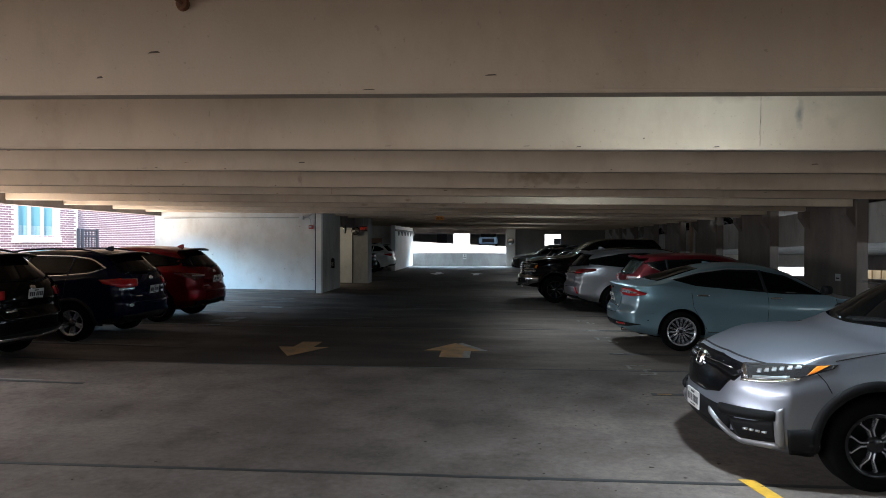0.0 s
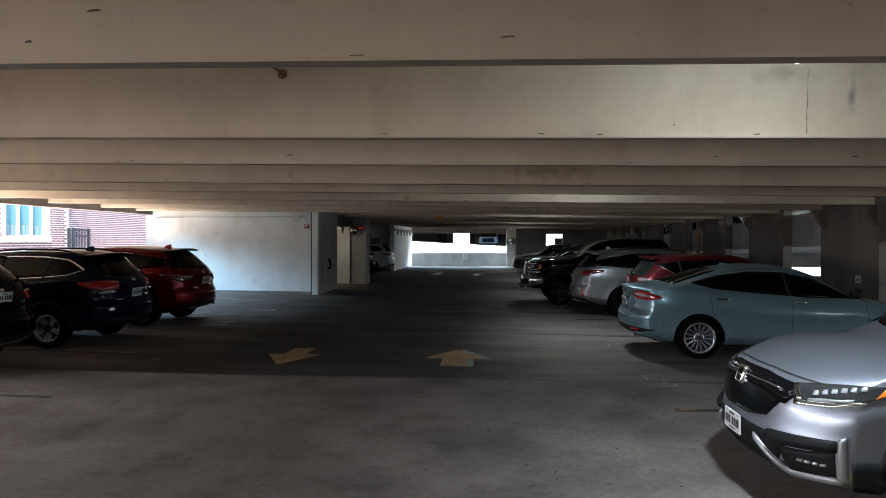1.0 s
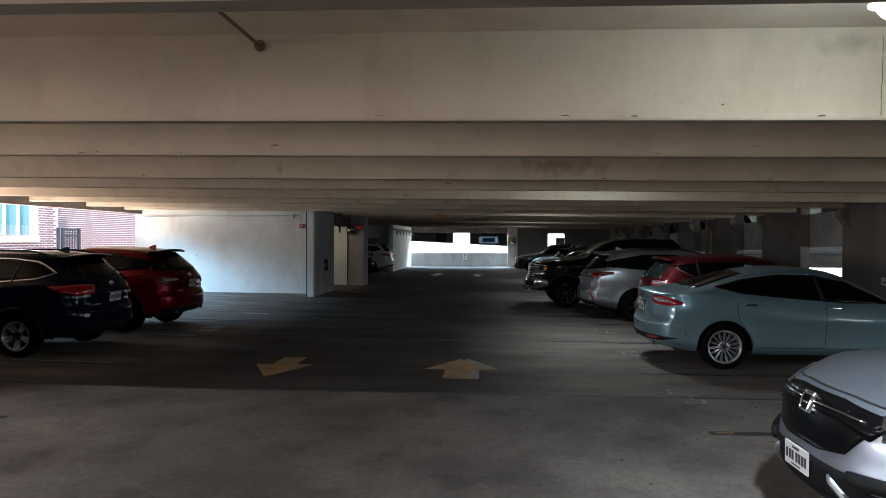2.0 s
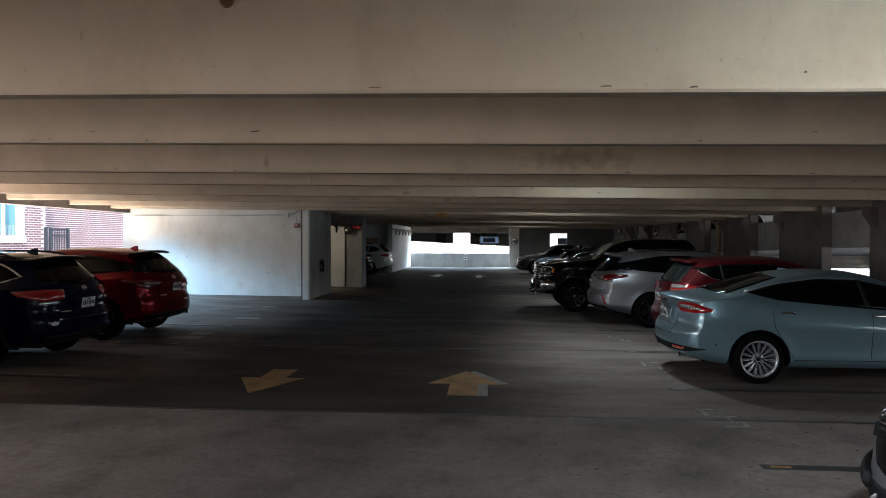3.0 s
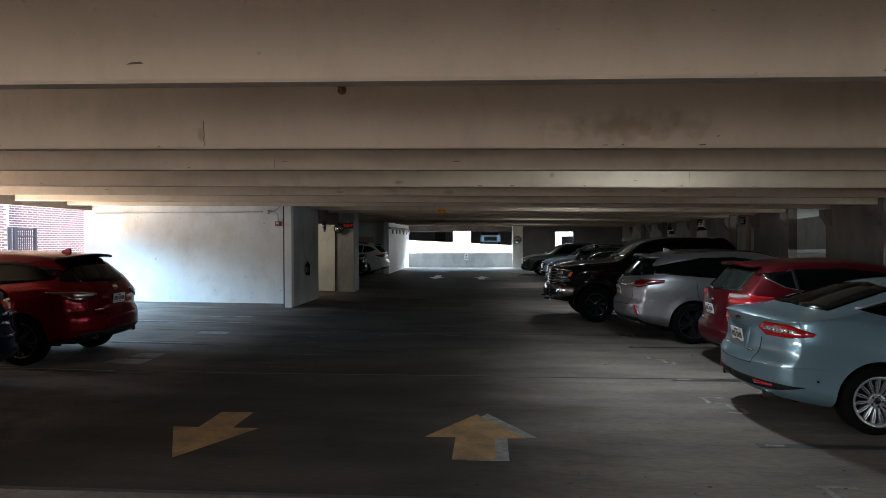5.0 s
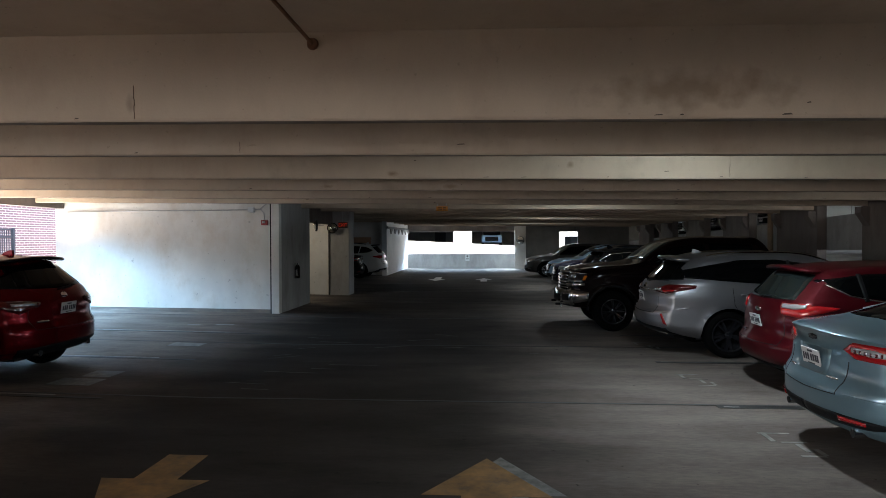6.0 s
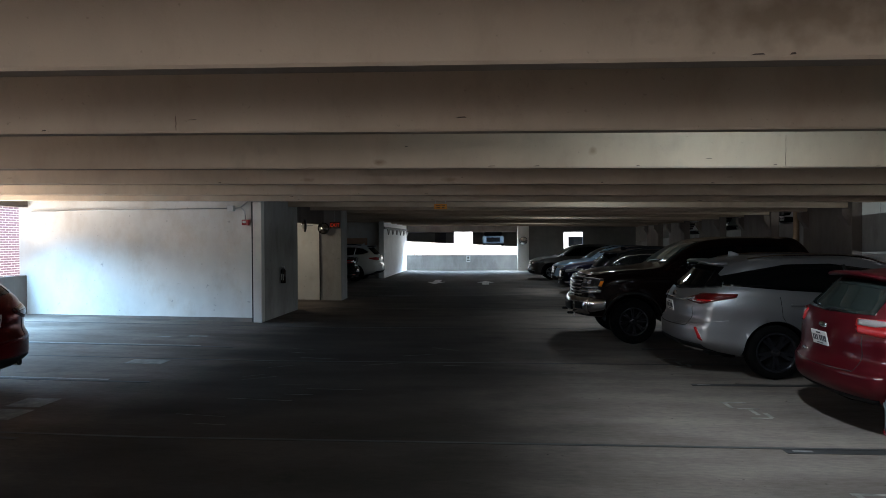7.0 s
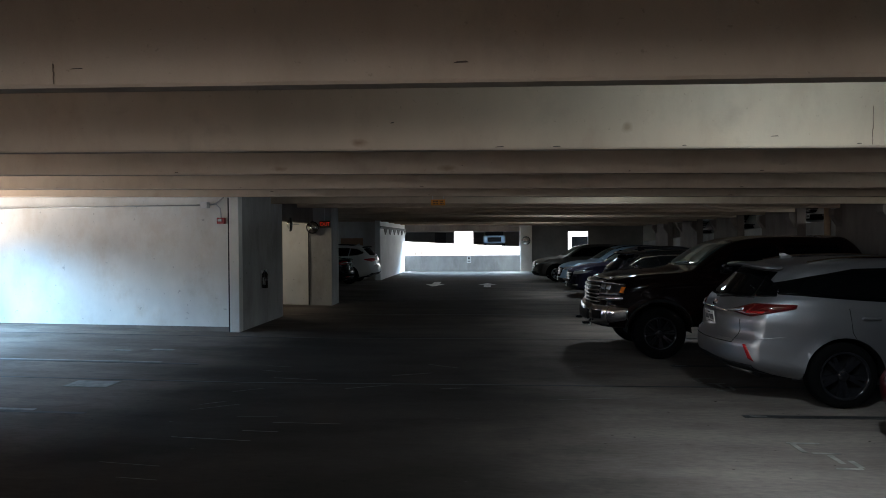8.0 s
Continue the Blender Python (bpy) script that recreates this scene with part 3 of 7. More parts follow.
def wheel(car, x, y, side, R, width, rim_r, style, bright=True):
    """side +1: outer face towards +y."""
    w = new("wheel")
    w.parent = car
    w.matrix_local = Matrix.Translation((x, y, R)) @ (Matrix.Identity(4) if side > 0 else pose(0, 0, 0, 0, 0, 180)) @ pose(0, 0, 0, 0, 14 * x, 0)
    h = width / 2
    tp = [(rim_r, -h * 0.9), (rim_r + 0.02, -h), (R - 0.05, -h), (R - 0.015, -h * 0.86), (R, -h * 0.6), (R - 0.006, -0.002), (R, h * 0.6), (R - 0.015, h * 0.86), (R - 0.05, h), (rim_r + 0.045, h * 1.03), (rim_r + 0.02, h), (rim_r, h * 0.92)]
    mesh_ob("tyre", *lathe(tp, 48), M_TYRE, w)
    face = h * 0.86
    metal = M_ALLOY if bright else M_DARK_ALLOY
    mesh_ob("rim", *lathe([(rim_r + 0.012, face + 0.02), (rim_r - 0.008, face + 0.025), (rim_r - 0.022, face), (rim_r - 0.03, face - 0.09), (rim_r - 0.06, -h * 0.5)], 48), M_DARK_ALLOY if style == "split" else metal, w)
    mesh_ob("brake_disc", *lathe([(rim_r - 0.04, -0.02), (0.09, -0.015), (0.0, -0.015)], 24), M_TRIM, w)
    pts, faces = [], []
    if style == "multi":
        for i in range(15):
            a = 2 * math.pi * i / 15
            for d in (-1, 1):
                spoke(pts, faces, a + d * 0.04, a + d * 0.075, 0.06, rim_r * 0.66, 0.005, 0.0085, face - 0.022, face - 0.004, 0.03)
                spoke(pts, faces, a + d * 0.075, a + d * 0.03, rim_r * 0.65, rim_r - 0.008, 0.0085, 0.006, face - 0.004, face + 0.006, 0.03)
    elif style == "split":
        for i in range(5):
            a = 2 * math.pi * (i + 0.25) / 5
            for d in (-1, 1):
                spoke(pts, faces, a + d * 0.26, a + d * 0.13, 0.05, rim_r * 0.52, 0.009, 0.008, face - 0.015, face - 0.004, 0.035)
                spoke(pts, faces, a + d * 0.13, a + d * 0.33, rim_r * 0.50, rim_r - 0.03, 0.008, 0.009, face - 0.004, face, 0.035)
                spoke(pts, faces, a + d * 0.33, a + d * 0.24, rim_r - 0.04, rim_r - 0.012, 0.009, 0.008, face, face, 0.035)
    else:
        k = {"five": 5, "six": 6, "eight": 8, "ten": 10}[style]
        for i in range(k):
            a = 2 * math.pi * (i + 0.5) / k
            for d in (-0.09, 0.09):
                spoke(pts, faces, a + d * 0.9, a + d * 1.5 * 6 / k, 0.05, rim_r - 0.012, 0.022 * 6 / k + 0.006, 0.02 * 6 / k + 0.003, face - 0.02, face - 0.002, 0.04)
    mesh_ob("spokes", pts, faces, metal, w, smooth=False)
    if style == "multi":
        mesh_ob("hub", *lathe([(0.082, face - 0.05), (0.080, face - 0.022), (0.068, face - 0.014), (0.032, face - 0.018), (0.0, face - 0.018)], 24), metal, w)
        mesh_ob("hub_cap", *lathe([(0.031, face - 0.03), (0.030, face - 0.010), (0.022, face - 0.006), (0.0, face - 0.005)], 16), M_DARK_ALLOY, w)
        for i in range(5):
            a = 2 * math.pi * (i + 0.3) / 5
            p, q = lathe([(0.0125, face - 0.03), (0.0125, face - 0.013), (0.008, face - 0.009), (0.0, face - 0.009)], 8)
            p = np.array(p) + np.array((0.054 * math.cos(a), 0.0, 0.054 * math.sin(a)))
            mesh_ob("lug_nut", p, q, M_DARK_ALLOY, w)
    else:
        mesh_ob("hub_cap", *lathe([(0.068, face - 0.04), (0.065, face - 0.01), (0.045, face), (0.0, face + 0.002)], 20), M_DARK_ALLOY, w)
    return w


class Car:
    """A car body that falls into shape from a few tables; s runs from the front bumper to the tail."""

    def __init__(self, name, label, loc, rz, spec, colour, group="cars parked in the right-hand row"):
        self.L, self.W, self.spec, self.colour = spec["L"], spec["W"], spec, colour
        self.ob = tagged(empty(name, loc, rz), label, "car", group)
        s = spec
        L, W = self.L, self.W
        p, quads = rounded_box(L, W, 1.0, (s.get("rx", 0.12), s.get("ry", 0.13), s.get("rz", 0.11)), *s.get("res", (112, 26, 34)))
        S, t = L / 2 - p[:, 0], p[:, 2]
        yn = np.abs(2 * p[:, 1] / W)
        # the centre line's height, carried back towards the flanks where glass is bowed
        zt = interp(s["top"], np.clip(S - interp(s["bow"], S) * yn ** 2, 0, L))
        zb = interp(s["bot"], S)
        belt = np.minimum(interp(s["belt"], S), zt - s.get("edge", 0.06))
        TB = 0.6
        z = np.where(t < TB, zb + (belt - zb) * t / TB, belt + (zt - belt) * (t - TB) / (1 - TB)) - s.get("crown", 0.05) * yn ** 2 * t ** 3
        # flanks up to the belt line, glass house leaning in above it
        low = interp(s.get("side", [(0, 0.925), (0.1, 0.965), (0.3, 0.978), (0.55, 0.985), (0.74, 1.0), (0.82, 0.992), (1, 0.955)]), np.clip(t / TB, 0, 1))
        rise = np.clip(z - belt, 0, None)
        house = np.clip((zt - belt - 0.08) / 0.25, 0, 1)
        half = W / 2 * interp(s["plan"], S) * low - 0.022 * house * np.clip((t - TB) / 0.03, 0, 1) - (s["tuck"] + interp(s["close"], S)) * rise
        y = p[:, 1] / (W / 2) * half
        wf = np.clip(1 - S / s.get("fr", 0.9), 0, 1) ** 1.6
        wr = np.clip(1 - (L - S) / s.get("tr", 0.8), 0, 1) ** 1.5
        x = p[:, 0] - (interp(s["nose"], z) + s["sweep"][0] * yn ** 2.6) * wf + (interp(s["tail"], z) + s["sweep"][1] * yn ** 2.6) * wr
        pts = np.stack((x, y, z), 1)
        # wheel openings with a raised lip
        R = s["R"]
        self.axles = (L / 2 - s["front"], L / 2 - s["front"] - s["base"])
        A = R + s.get("gap", 0.055)
        dead = np.zeros(len(pts), bool)
        for ax in self.axles:
            dx, dz = pts[:, 0] - ax, pts[:, 2] - R
            rr = np.hypot(dx, dz)
            outer = np.abs(pts[:, 1]) > W / 2 - 0.36
            up = outer & (dz >= 0) & (rr < A)
            low = outer & (dz < 0) & (np.abs(dx) < A)
            lip = outer & (dz > -0.2)
            pts[lip, 1] += np.sign(pts[lip, 1]) * s.get("flare", 0.014) * np.exp(-((np.maximum(rr[lip], A) - A) / 0.07) ** 2)
            k = A / np.maximum(rr, 1e-6)
            pts[up, 0] = ax + dx[up] * k[up]
            pts[up, 2] = R + dz[up] * k[up]
            pts[low, 0] = ax + np.where(dx[low] >= 0, A, -A)
            dead |= up | low
        faces = [q for q in quads if not all(dead[v] for v in q)]
        self.body = mesh_ob("body", pts, faces, colour, self.ob)
        self.tree = BVHTree.FromPolygons([tuple(map(float, v)) for v in pts], list(faces))
        # wheels and wells
        for ax in self.axles:
            for sd in (1, -1):
                yo = sd * (W / 2 - s.get("inset", 0.02))
                wheel(self.ob, ax, yo - sd * 0.12, sd, R, s.get("tyre", 0.23), s["rim"], s.get("style", "five"), s.get("bright", True))
                prof = []
                wp, wf2 = [], []
                for i in range(15):
                    a = math.pi * i / 14
                    for yy in (yo - sd * 0.03, yo - sd * 0.38):
                        wp.append((ax + (A + 0.004) * math.cos(a), yy, R + (A + 0.004) * math.sin(a)))
                for i in range(14):
                    wf2.append((2 * i, 2 * i + 1, 2 * i + 3, 2 * i + 2))
                wf2.append(tuple(range(1, 30, 2)))
                mesh_ob("wheel_well", wp, wf2, M_TRIM, self.ob)
        und = bmesh.new()
        box(und, -L / 2 + 0.45, -W / 2 + 0.42, s["bot"][2][1] + 0.02, L / 2 - 0.45, W / 2 - 0.42, 0.6)
        part("underbody", und, M_TRIM, self.ob)

    def cast(self, az, u, z):
        a = radians(az)
        out = Vector((math.cos(a), math.sin(a), 0))
        e = Vector((-math.sin(a), math.cos(a), 0))
        o = out * 5 + e * u + Vector((0, 0, z))
        loc, nor, _, _ = self.tree.ray_cast(o, -out, 10)
        if loc is None:
            loc, nor, _, _ = self.tree.find_nearest(e * u + Vector((0, 0, z)) + out * (self.L / 2 if abs(math.cos(a)) > 0.7 else self.W / 2))
        if nor.dot(out) < 0:
            nor = -nor
        return loc, nor

    def patch(self, name, az, low, high, material, n=16, m=5, off=0.006, parent=None, label="", lift=0.0):
        """A thin panel that follows the body, seen from azimuth az (0 front, 90 side, 180 rear), between two curves of (u, z)."""
        def curve(c, k):
            c = np.array(c, float)
            d = np.r_[0, np.cumsum(np.hypot(*np.diff(c, axis=0).T))]
            t = np.linspace(0, d[-1], k)
            return np.stack((np.interp(t, d, c[:, 0]), np.interp(t, d, c[:, 1])), 1)
        a, b = curve(low, n + 1), curve(high, n + 1)
        pts, faces = [], []
        rim = []
        for i in range(n + 1):
            for j in range(m + 1):
                p = a[i] + (b[i] - a[i]) * j / m
                loc, nor = self.cast(az, p[0], p[1])
                pts.append(loc + nor * (off + lift * math.sin(math.pi * j / m)))
                if i in (0, n) or j in (0, m):
                    rim.append((i, j, loc - nor * 0.012))
        k = m + 1
        for i in range(n):
            for j in range(m):
                faces.append((i * k + j, (i + 1) * k + j, (i + 1) * k + j + 1, i * k + j + 1))
        order = [(i, 0) for i in range(n + 1)] + [(n, j) for j in range(1, m + 1)] + [(i, m) for i in range(n - 1, -1, -1)] + [(0, j) for j in range(m - 1, 0, -1)]
        where = {(i, j): p for i, j, p in rim}
        base = len(pts)
        pts += [where[o] for o in order]
        c = len(order)
        for q in range(c):
            o, o2 = order[q], order[(q + 1) % c]
            faces.append((o[0] * k + o[1], base + q, base + (q + 1) % c, o2[0] * k + o2[1]))
        return mesh_ob(name, pts, faces, material, parent or self.ob, label, smooth=True)

    def both(self, name, low, high, material, **kw):
        """A panel on both flanks; the curves are (s, z)."""
        h = self.L / 2
        self.patch(name, 90, [(s - h, z) for s, z in low], [(s - h, z) for s, z in high], material, **kw)
        self.patch(name, -90, [(h - s, z) for s, z in low], [(h - s, z) for s, z in high], material, **kw)

    def corner(self, name, az, low, high, material, **kw):
        a = self.patch(name, az, low, high, material, **kw)
        b = self.patch(name, -az, [(-u, z) for u, z in low], [(-u, z) for u, z in high], material, **kw)
        return a, b

    def seam(self, pts, w=0.007, name="panel_gap", material=None, off=0.002):
        """A thin line along both flanks."""
        c = np.array(pts, float)
        d = np.gradient(c, axis=0)
        nrm = np.stack((-d[:, 1], d[:, 0]), 1) / np.hypot(d[:, 0], d[:, 1])[:, None]
        self.both(name, (c - nrm * w / 2).tolist(), (c + nrm * w / 2).tolist(), material or M_SEAM, n=max(8, 3 * len(pts)), m=1, off=off)

    def arch(self, width, material):
        R, A = self.spec["R"], self.spec["R"] + self.spec.get("gap", 0.055)
        for ax in (self.spec["front"], self.spec["front"] + self.spec["base"]):
            lo = [(ax + (A - 0.004) * math.cos(a), R + (A - 0.004) * math.sin(a)) for a in np.linspace(math.pi + 0.25, -0.25, 26)]
            hi = [(ax + (A + width) * math.cos(a), R + (A + width) * math.sin(a)) for a in np.linspace(math.pi + 0.25, -0.25, 26)]
            self.both("arch_cladding", lo, hi, material, n=30, m=2, off=0.012)

    def plate(self, az, u, z, lean=0.0, frame_mat=None):
        """A number plate with plain bars for its characters."""
        loc, nor = self.cast(az, u, z)
        a = radians(az)
        m = Matrix.Translation(loc + Vector((math.cos(a), math.sin(a), 0)) * 0.02) @ pose(0, 0, 0, 0, 0, az) @ pose(0, 0, 0, 0, -lean, 0)
        pl = part("licence_plate", boxm(-0.008, -0.152, -0.076, 0.004, 0.152, 0.076, 0.003), M_PLATE, self.ob)
        pl.matrix_local = m
        bm = bmesh.new()
        for i, v in enumerate((-0.118, -0.08, -0.042, 0.012, 0.05, 0.088, 0.122)):
            box(bm, 0.0042, v - 0.014, -0.034, 0.0052, v + 0.014, 0.03)
        box(bm, 0.0042, -0.045, 0.045, 0.0052, 0.045, 0.062)
        box(bm, 0.0042, -0.06, -0.062, 0.0052, 0.06, -0.052)
        part("plate_bars", bm, M_PLATE_INK, pl)
        return pl

    def mirror(self, s, z, material, reach=0.2):
        for sd in (1, -1):
            y = sd * (self.W / 2 + reach / 2 - 0.03)
            p, q = rounded_box(0.14, 0.22, 0.15, (0.06, 0.08, 0.06), 8, 10, 8)
            p[:, 0] += self.L / 2 - s - 0.03 * np.abs(p[:, 1])
            p[:, 1] += y
            p[:, 2] += z
            mesh_ob("mirror", p, q, material, self.ob)
            part("mirror_arm", boxm(self.L / 2 - s - 0.03, min(y, y - sd * 0.22), z - 0.01, self.L / 2 - s + 0.03, max(y, y - sd * 0.22), z + 0.04, 0.01), M_TRIM, self.ob)

    def handles(self, spots, material):
        for s, z in spots:
            for az, u in ((90, s - self.L / 2), (-90, self.L / 2 - s)):
                loc, nor = self.cast(az, u, z)
                p, q = rounded_box(0.2, 0.03, 0.035, (0.015, 0.012, 0.015), 8, 3, 3)
                p = p + np.array(loc) + np.array(nor) * 0.022
                p[:, 2] -= 0.017
                mesh_ob("door_handle", p, q, material, self.ob)

    def rails(self, s0, s1, material, inset=0.62, z=None):
        for sd in (1, -1):
            pts = []
            for s in np.linspace(s0, s1, 12):
                x = self.L / 2 - s
                hit, _, _, _ = self.tree.ray_cast(Vector((x, sd * inset, 5)), Vector((0, 0, -1)), 10)
                lift = 0.04 * min(1, 4 * min(s - s0, s1 - s) / (s1 - s0) + 0.15)
                pts.append((x, sd * inset, hit.z + lift))
            part("roof_rail", tube(bmesh.new(), pts, 0.016), material, self.ob)

    def fin(self, s, tall=0.065):
        hit, _, _, _ = self.tree.ray_cast(Vector((self.L / 2 - s, 0, 5)), Vector((0, 0, -1)), 10)
        bm = prismm([(-0.09, -0.01), (0.09, -0.01), (0.02, tall * 0.6), (-0.055, tall), (-0.085, tall)], "y", -0.02, 0.02)
        f = part("antenna_fin", bm, self.colour, self.ob)
        f.location = (self.L / 2 - s, 0, hit.z)

    def spoiler(self, s, half, length, material, thick=0.05):
        p, q = rounded_box(length, 2 * half, thick, (0.05, 0.1, thick * 0.42), 8, 14, 4)
        p[:, 0] += self.L / 2 - s
        p[:, 0] += 0.10 * (np.abs(p[:, 1]) / half) ** 2
        p[:, 2] += self.spec["lip"] - 0.04 * (np.abs(p[:, 1]) / half) ** 2
        mesh_ob("spoiler", p, q, material, self.ob)


# ---- shapes of the cars (s from the front bumper, z up)
SUV = dict(L=4.62, W=1.855, R=0.362, rim=0.228, front=1.04, base=2.66, style="split", sweep=(0.36, 0.18), crown=0.05, tuck=0.40, lip=1.575, tr=1.1,
           top=[(0, 0.90), (0.1, 0.965), (0.3, 1.025), (0.6, 1.08), (0.95, 1.115), (1.2, 1.135), (1.4, 1.24), (1.75, 1.46), (2.05, 1.60), (2.35, 1.665), (2.8, 1.69), (3.4, 1.68), (4.0, 1.645), (4.35, 1.61), (4.62, 1.57)],
           bot=[(0, 0.26), (0.5, 0.23), (1.2, 0.25), (3.4, 0.25), (4.1, 0.28), (4.62, 0.36)],
           belt=[(0, 0.86), (0.5, 0.98), (1.2, 1.075), (2.0, 1.10), (3.4, 1.14), (4.2, 1.20), (4.62, 1.20)],
           plan=[(0, 0.95), (0.35, 0.975), (0.9, 1.0), (3.6, 1.0), (4.2, 0.975), (4.62, 0.93)],
           bow=[(0, 0.0), (0.6, 0.03), (1.2, 0.13), (2.0, 0.12), (2.6, 0.0), (4.0, 0.0), (4.62, -0.02)],
           close=[(0, 0.0), (3.3, 0.0), (4.62, 0.14)],
           nose=[(0.2, 0.10), (0.4, 0.01), (0.52, 0.0), (0.62, 0.02), (0.8, 0.05), (0.9, 0.085), (1.0, 0.16), (1.1, 0.22)],
           tail=[(0.3, 0.06), (0.5, 0.0), (0.75, 0.0), (0.85, 0.05), (1.2, 0.12), (1.4, 0.26), (1.6, 0.44)])


def lamp3(car, name, az, low, high, material, **kw):
    """A panel on both corners from points (s, y, z)."""
    a = radians(az)

    def flat(pts):
        return [(-(car.L / 2 - s) * math.sin(a) + y * math.cos(a), z) for s, y, z in pts]
    return car.corner(name, az, flat(low), flat(high), material, **kw)


def badge(car, az, u, z, w, h, material=None):
    car.patch("badge", az, [(u - w / 2, z - h * 0.3), (u, z - h / 2), (u + w / 2, z - h * 0.3)], [(u - w / 2, z + h * 0.3), (u, z + h / 2), (u + w / 2, z + h * 0.3)], material or M_CHROME, n=8, m=2, off=0.014)


def doors(car, front, mid, rear, sill, belt):
    """Gaps of the two doors on each flank."""
    car.seam([(front, belt), (front - 0.03, (belt + sill) / 2), (front + 0.06, sill)])
    car.seam([(mid, belt), (mid + 0.01, (belt + sill) / 2), (mid + 0.02, sill)])
    car.seam([(rear, belt), (rear - 0.02, (belt + sill) / 2 + 0.1), (rear - 0.28, sill)])
    car.seam([(front + 0.06, sill), ((front + rear) / 2, sill + 0.005), (rear - 0.28, sill)])


def wiper(car, az, z, half):
    for sgn in (-1, 1):
        car.patch("wiper", az, [(sgn * 0.05, z), (sgn * 0.05 + half * 0.6, z + 0.03)], [(sgn * 0.05, z + 0.018), (sgn * 0.05 + half * 0.6, z + 0.045)], M_TRIM, n=6, m=1, off=0.02)


def crossover(name, label, loc, rz, colour, group="cars parked in the right-hand row", **over):
    """A silver crossover with cladding, split-spoke wheels and a wide dark grille."""
    sp = dict(SUV, **over)
    c = Car(name, label, loc, rz, sp, colour, group)
    L = c.L
    c.patch("windscreen", 0, [(-0.70, 1.19), (0, 1.175), (0.70, 1.19)], [(-0.56, 1.56), (0, 1.60), (0.56, 1.56)], M_TINT, n=20, m=8)
    c.patch("rear_window", 180, [(-0.58, 1.20), (0, 1.18), (0.58, 1.20)], [(-0.50, 1.50), (0, 1.54), (0.50, 1.50)], M_TINT, n=18, m=6)
    c.both("side_window", [(1.60, 1.13), (2.4, 1.14), (3.3, 1.17), (4.15, 1.27)], [(1.70, 1.17), (2.15, 1.46), (2.9, 1.575), (3.7, 1.545), (4.2, 1.36)], M_TINT, n=26, m=6)
    c.seam([(2.62, 1.12), (2.66, 1.56)], w=0.05, name="pillar_trim", material=M_TRIM, off=0.010)
    c.seam([(1.58, 1.115), (2.4, 1.125), (3.4, 1.165), (4.2, 1.255)], w=0.022, name="belt_trim", material=M_CHROME, off=0.010)
    doors(c, 1.55, 2.62, 3.62, 0.42, 1.11)
    c.seam([(0.74, 0.985), (0.95, 1.03), (1.3, 1.085)], w=0.008)
    c.seam([(0.60, 0.90), (0.66, 0.83), (0.70, 0.75)], w=0.006)
    c.handles([(2.42, 0.98), (3.42, 1.0)], colour)
    c.mirror(1.80, 1.10, M_TRIM)
    c.arch(0.075, M_TRIM)
    c.both("sill_cladding", [(1.42, 0.25), (2.3, 0.25), (3.1, 0.25)], [(1.42, 0.38), (2.3, 0.39), (3.1, 0.38)], M_TRIM, n=16, m=3, off=0.012)
    # face
    c.patch("grille", 0, [(-0.40, 0.635), (-0.2, 0.60), (0.2, 0.60), (0.40, 0.635)], [(-0.60, 0.885), (-0.25, 0.925), (0.25, 0.925), (0.60, 0.885)], M_GLOSS_BLACK, n=24, m=6, off=0.008)
    for sg in (-1, 1):
        c.patch("gloss_wing", 0, [(sg * 0.08, 0.825), (sg * 0.34, 0.805), (sg * 0.53, 0.75)], [(sg * 0.08, 0.86), (sg * 0.34, 0.855), (sg * 0.58, 0.82)], M_GLOSS_BLACK, n=14, m=2, off=0.022)
        c.patch("chrome_wing", 0, [(sg * 0.08, 0.862), (sg * 0.34, 0.857), (sg * 0.48, 0.84)], [(sg * 0.08, 0.87), (sg * 0.34, 0.865), (sg * 0.48, 0.85)], M_CHROME, n=14, m=1, off=0.026)
    bd = c.patch("badge", 0, [(-0.050, 0.785), (0.050, 0.785)], [(-0.062, 0.895), (0.062, 0.895)], M_GLOSS_BLACK, n=6, m=4, off=0.030)
    for low, high in (([(-0.052, 0.785), (0.052, 0.785)], [(-0.053, 0.797), (0.053, 0.797)]), ([(-0.061, 0.884), (0.061, 0.884)], [(-0.062, 0.895), (0.062, 0.895)]), ([(-0.052, 0.785), (-0.062, 0.895)], [(-0.040, 0.785), (-0.050, 0.895)]),
                      ([(0.040, 0.785), (0.050, 0.895)], [(0.052, 0.785), (0.062, 0.895)]), ([(-0.03, 0.833), (0.03, 0.833)], [(-0.03, 0.846), (0.03, 0.846)])):
        c.patch("badge_bar", 0, low, high, M_CHROME, n=5, m=1, off=0.034, parent=bd)
    c.patch("hood_edge", 0, [(-0.66, 0.915), (-0.25, 0.945), (0.25, 0.945), (0.66, 0.915)], [(-0.66, 0.923), (-0.25, 0.953), (0.25, 0.953), (0.66, 0.923)], M_SEAM, n=20, m=1, off=0.003)
    lamp3(c, "headlight", 42, [(0.24, 0.53, 0.775), (0.40, 0.70, 0.80), (0.55, 0.82, 0.85), (0.72, 0.90, 0.93)], [(0.22, 0.52, 0.895), (0.40, 0.68, 0.925), (0.55, 0.82, 0.945), (0.74, 0.905, 0.962)], M_HEAD, n=22, m=6, off=0.012)
    lamp3(c, "lamp_strip", 42, [(0.24, 0.53, 0.765), (0.40, 0.70, 0.785), (0.55, 0.82, 0.835)], [(0.24, 0.53, 0.785), (0.40, 0.70, 0.808), (0.55, 0.82, 0.853)], M_CHROME, n=14, m=1, off=0.018)
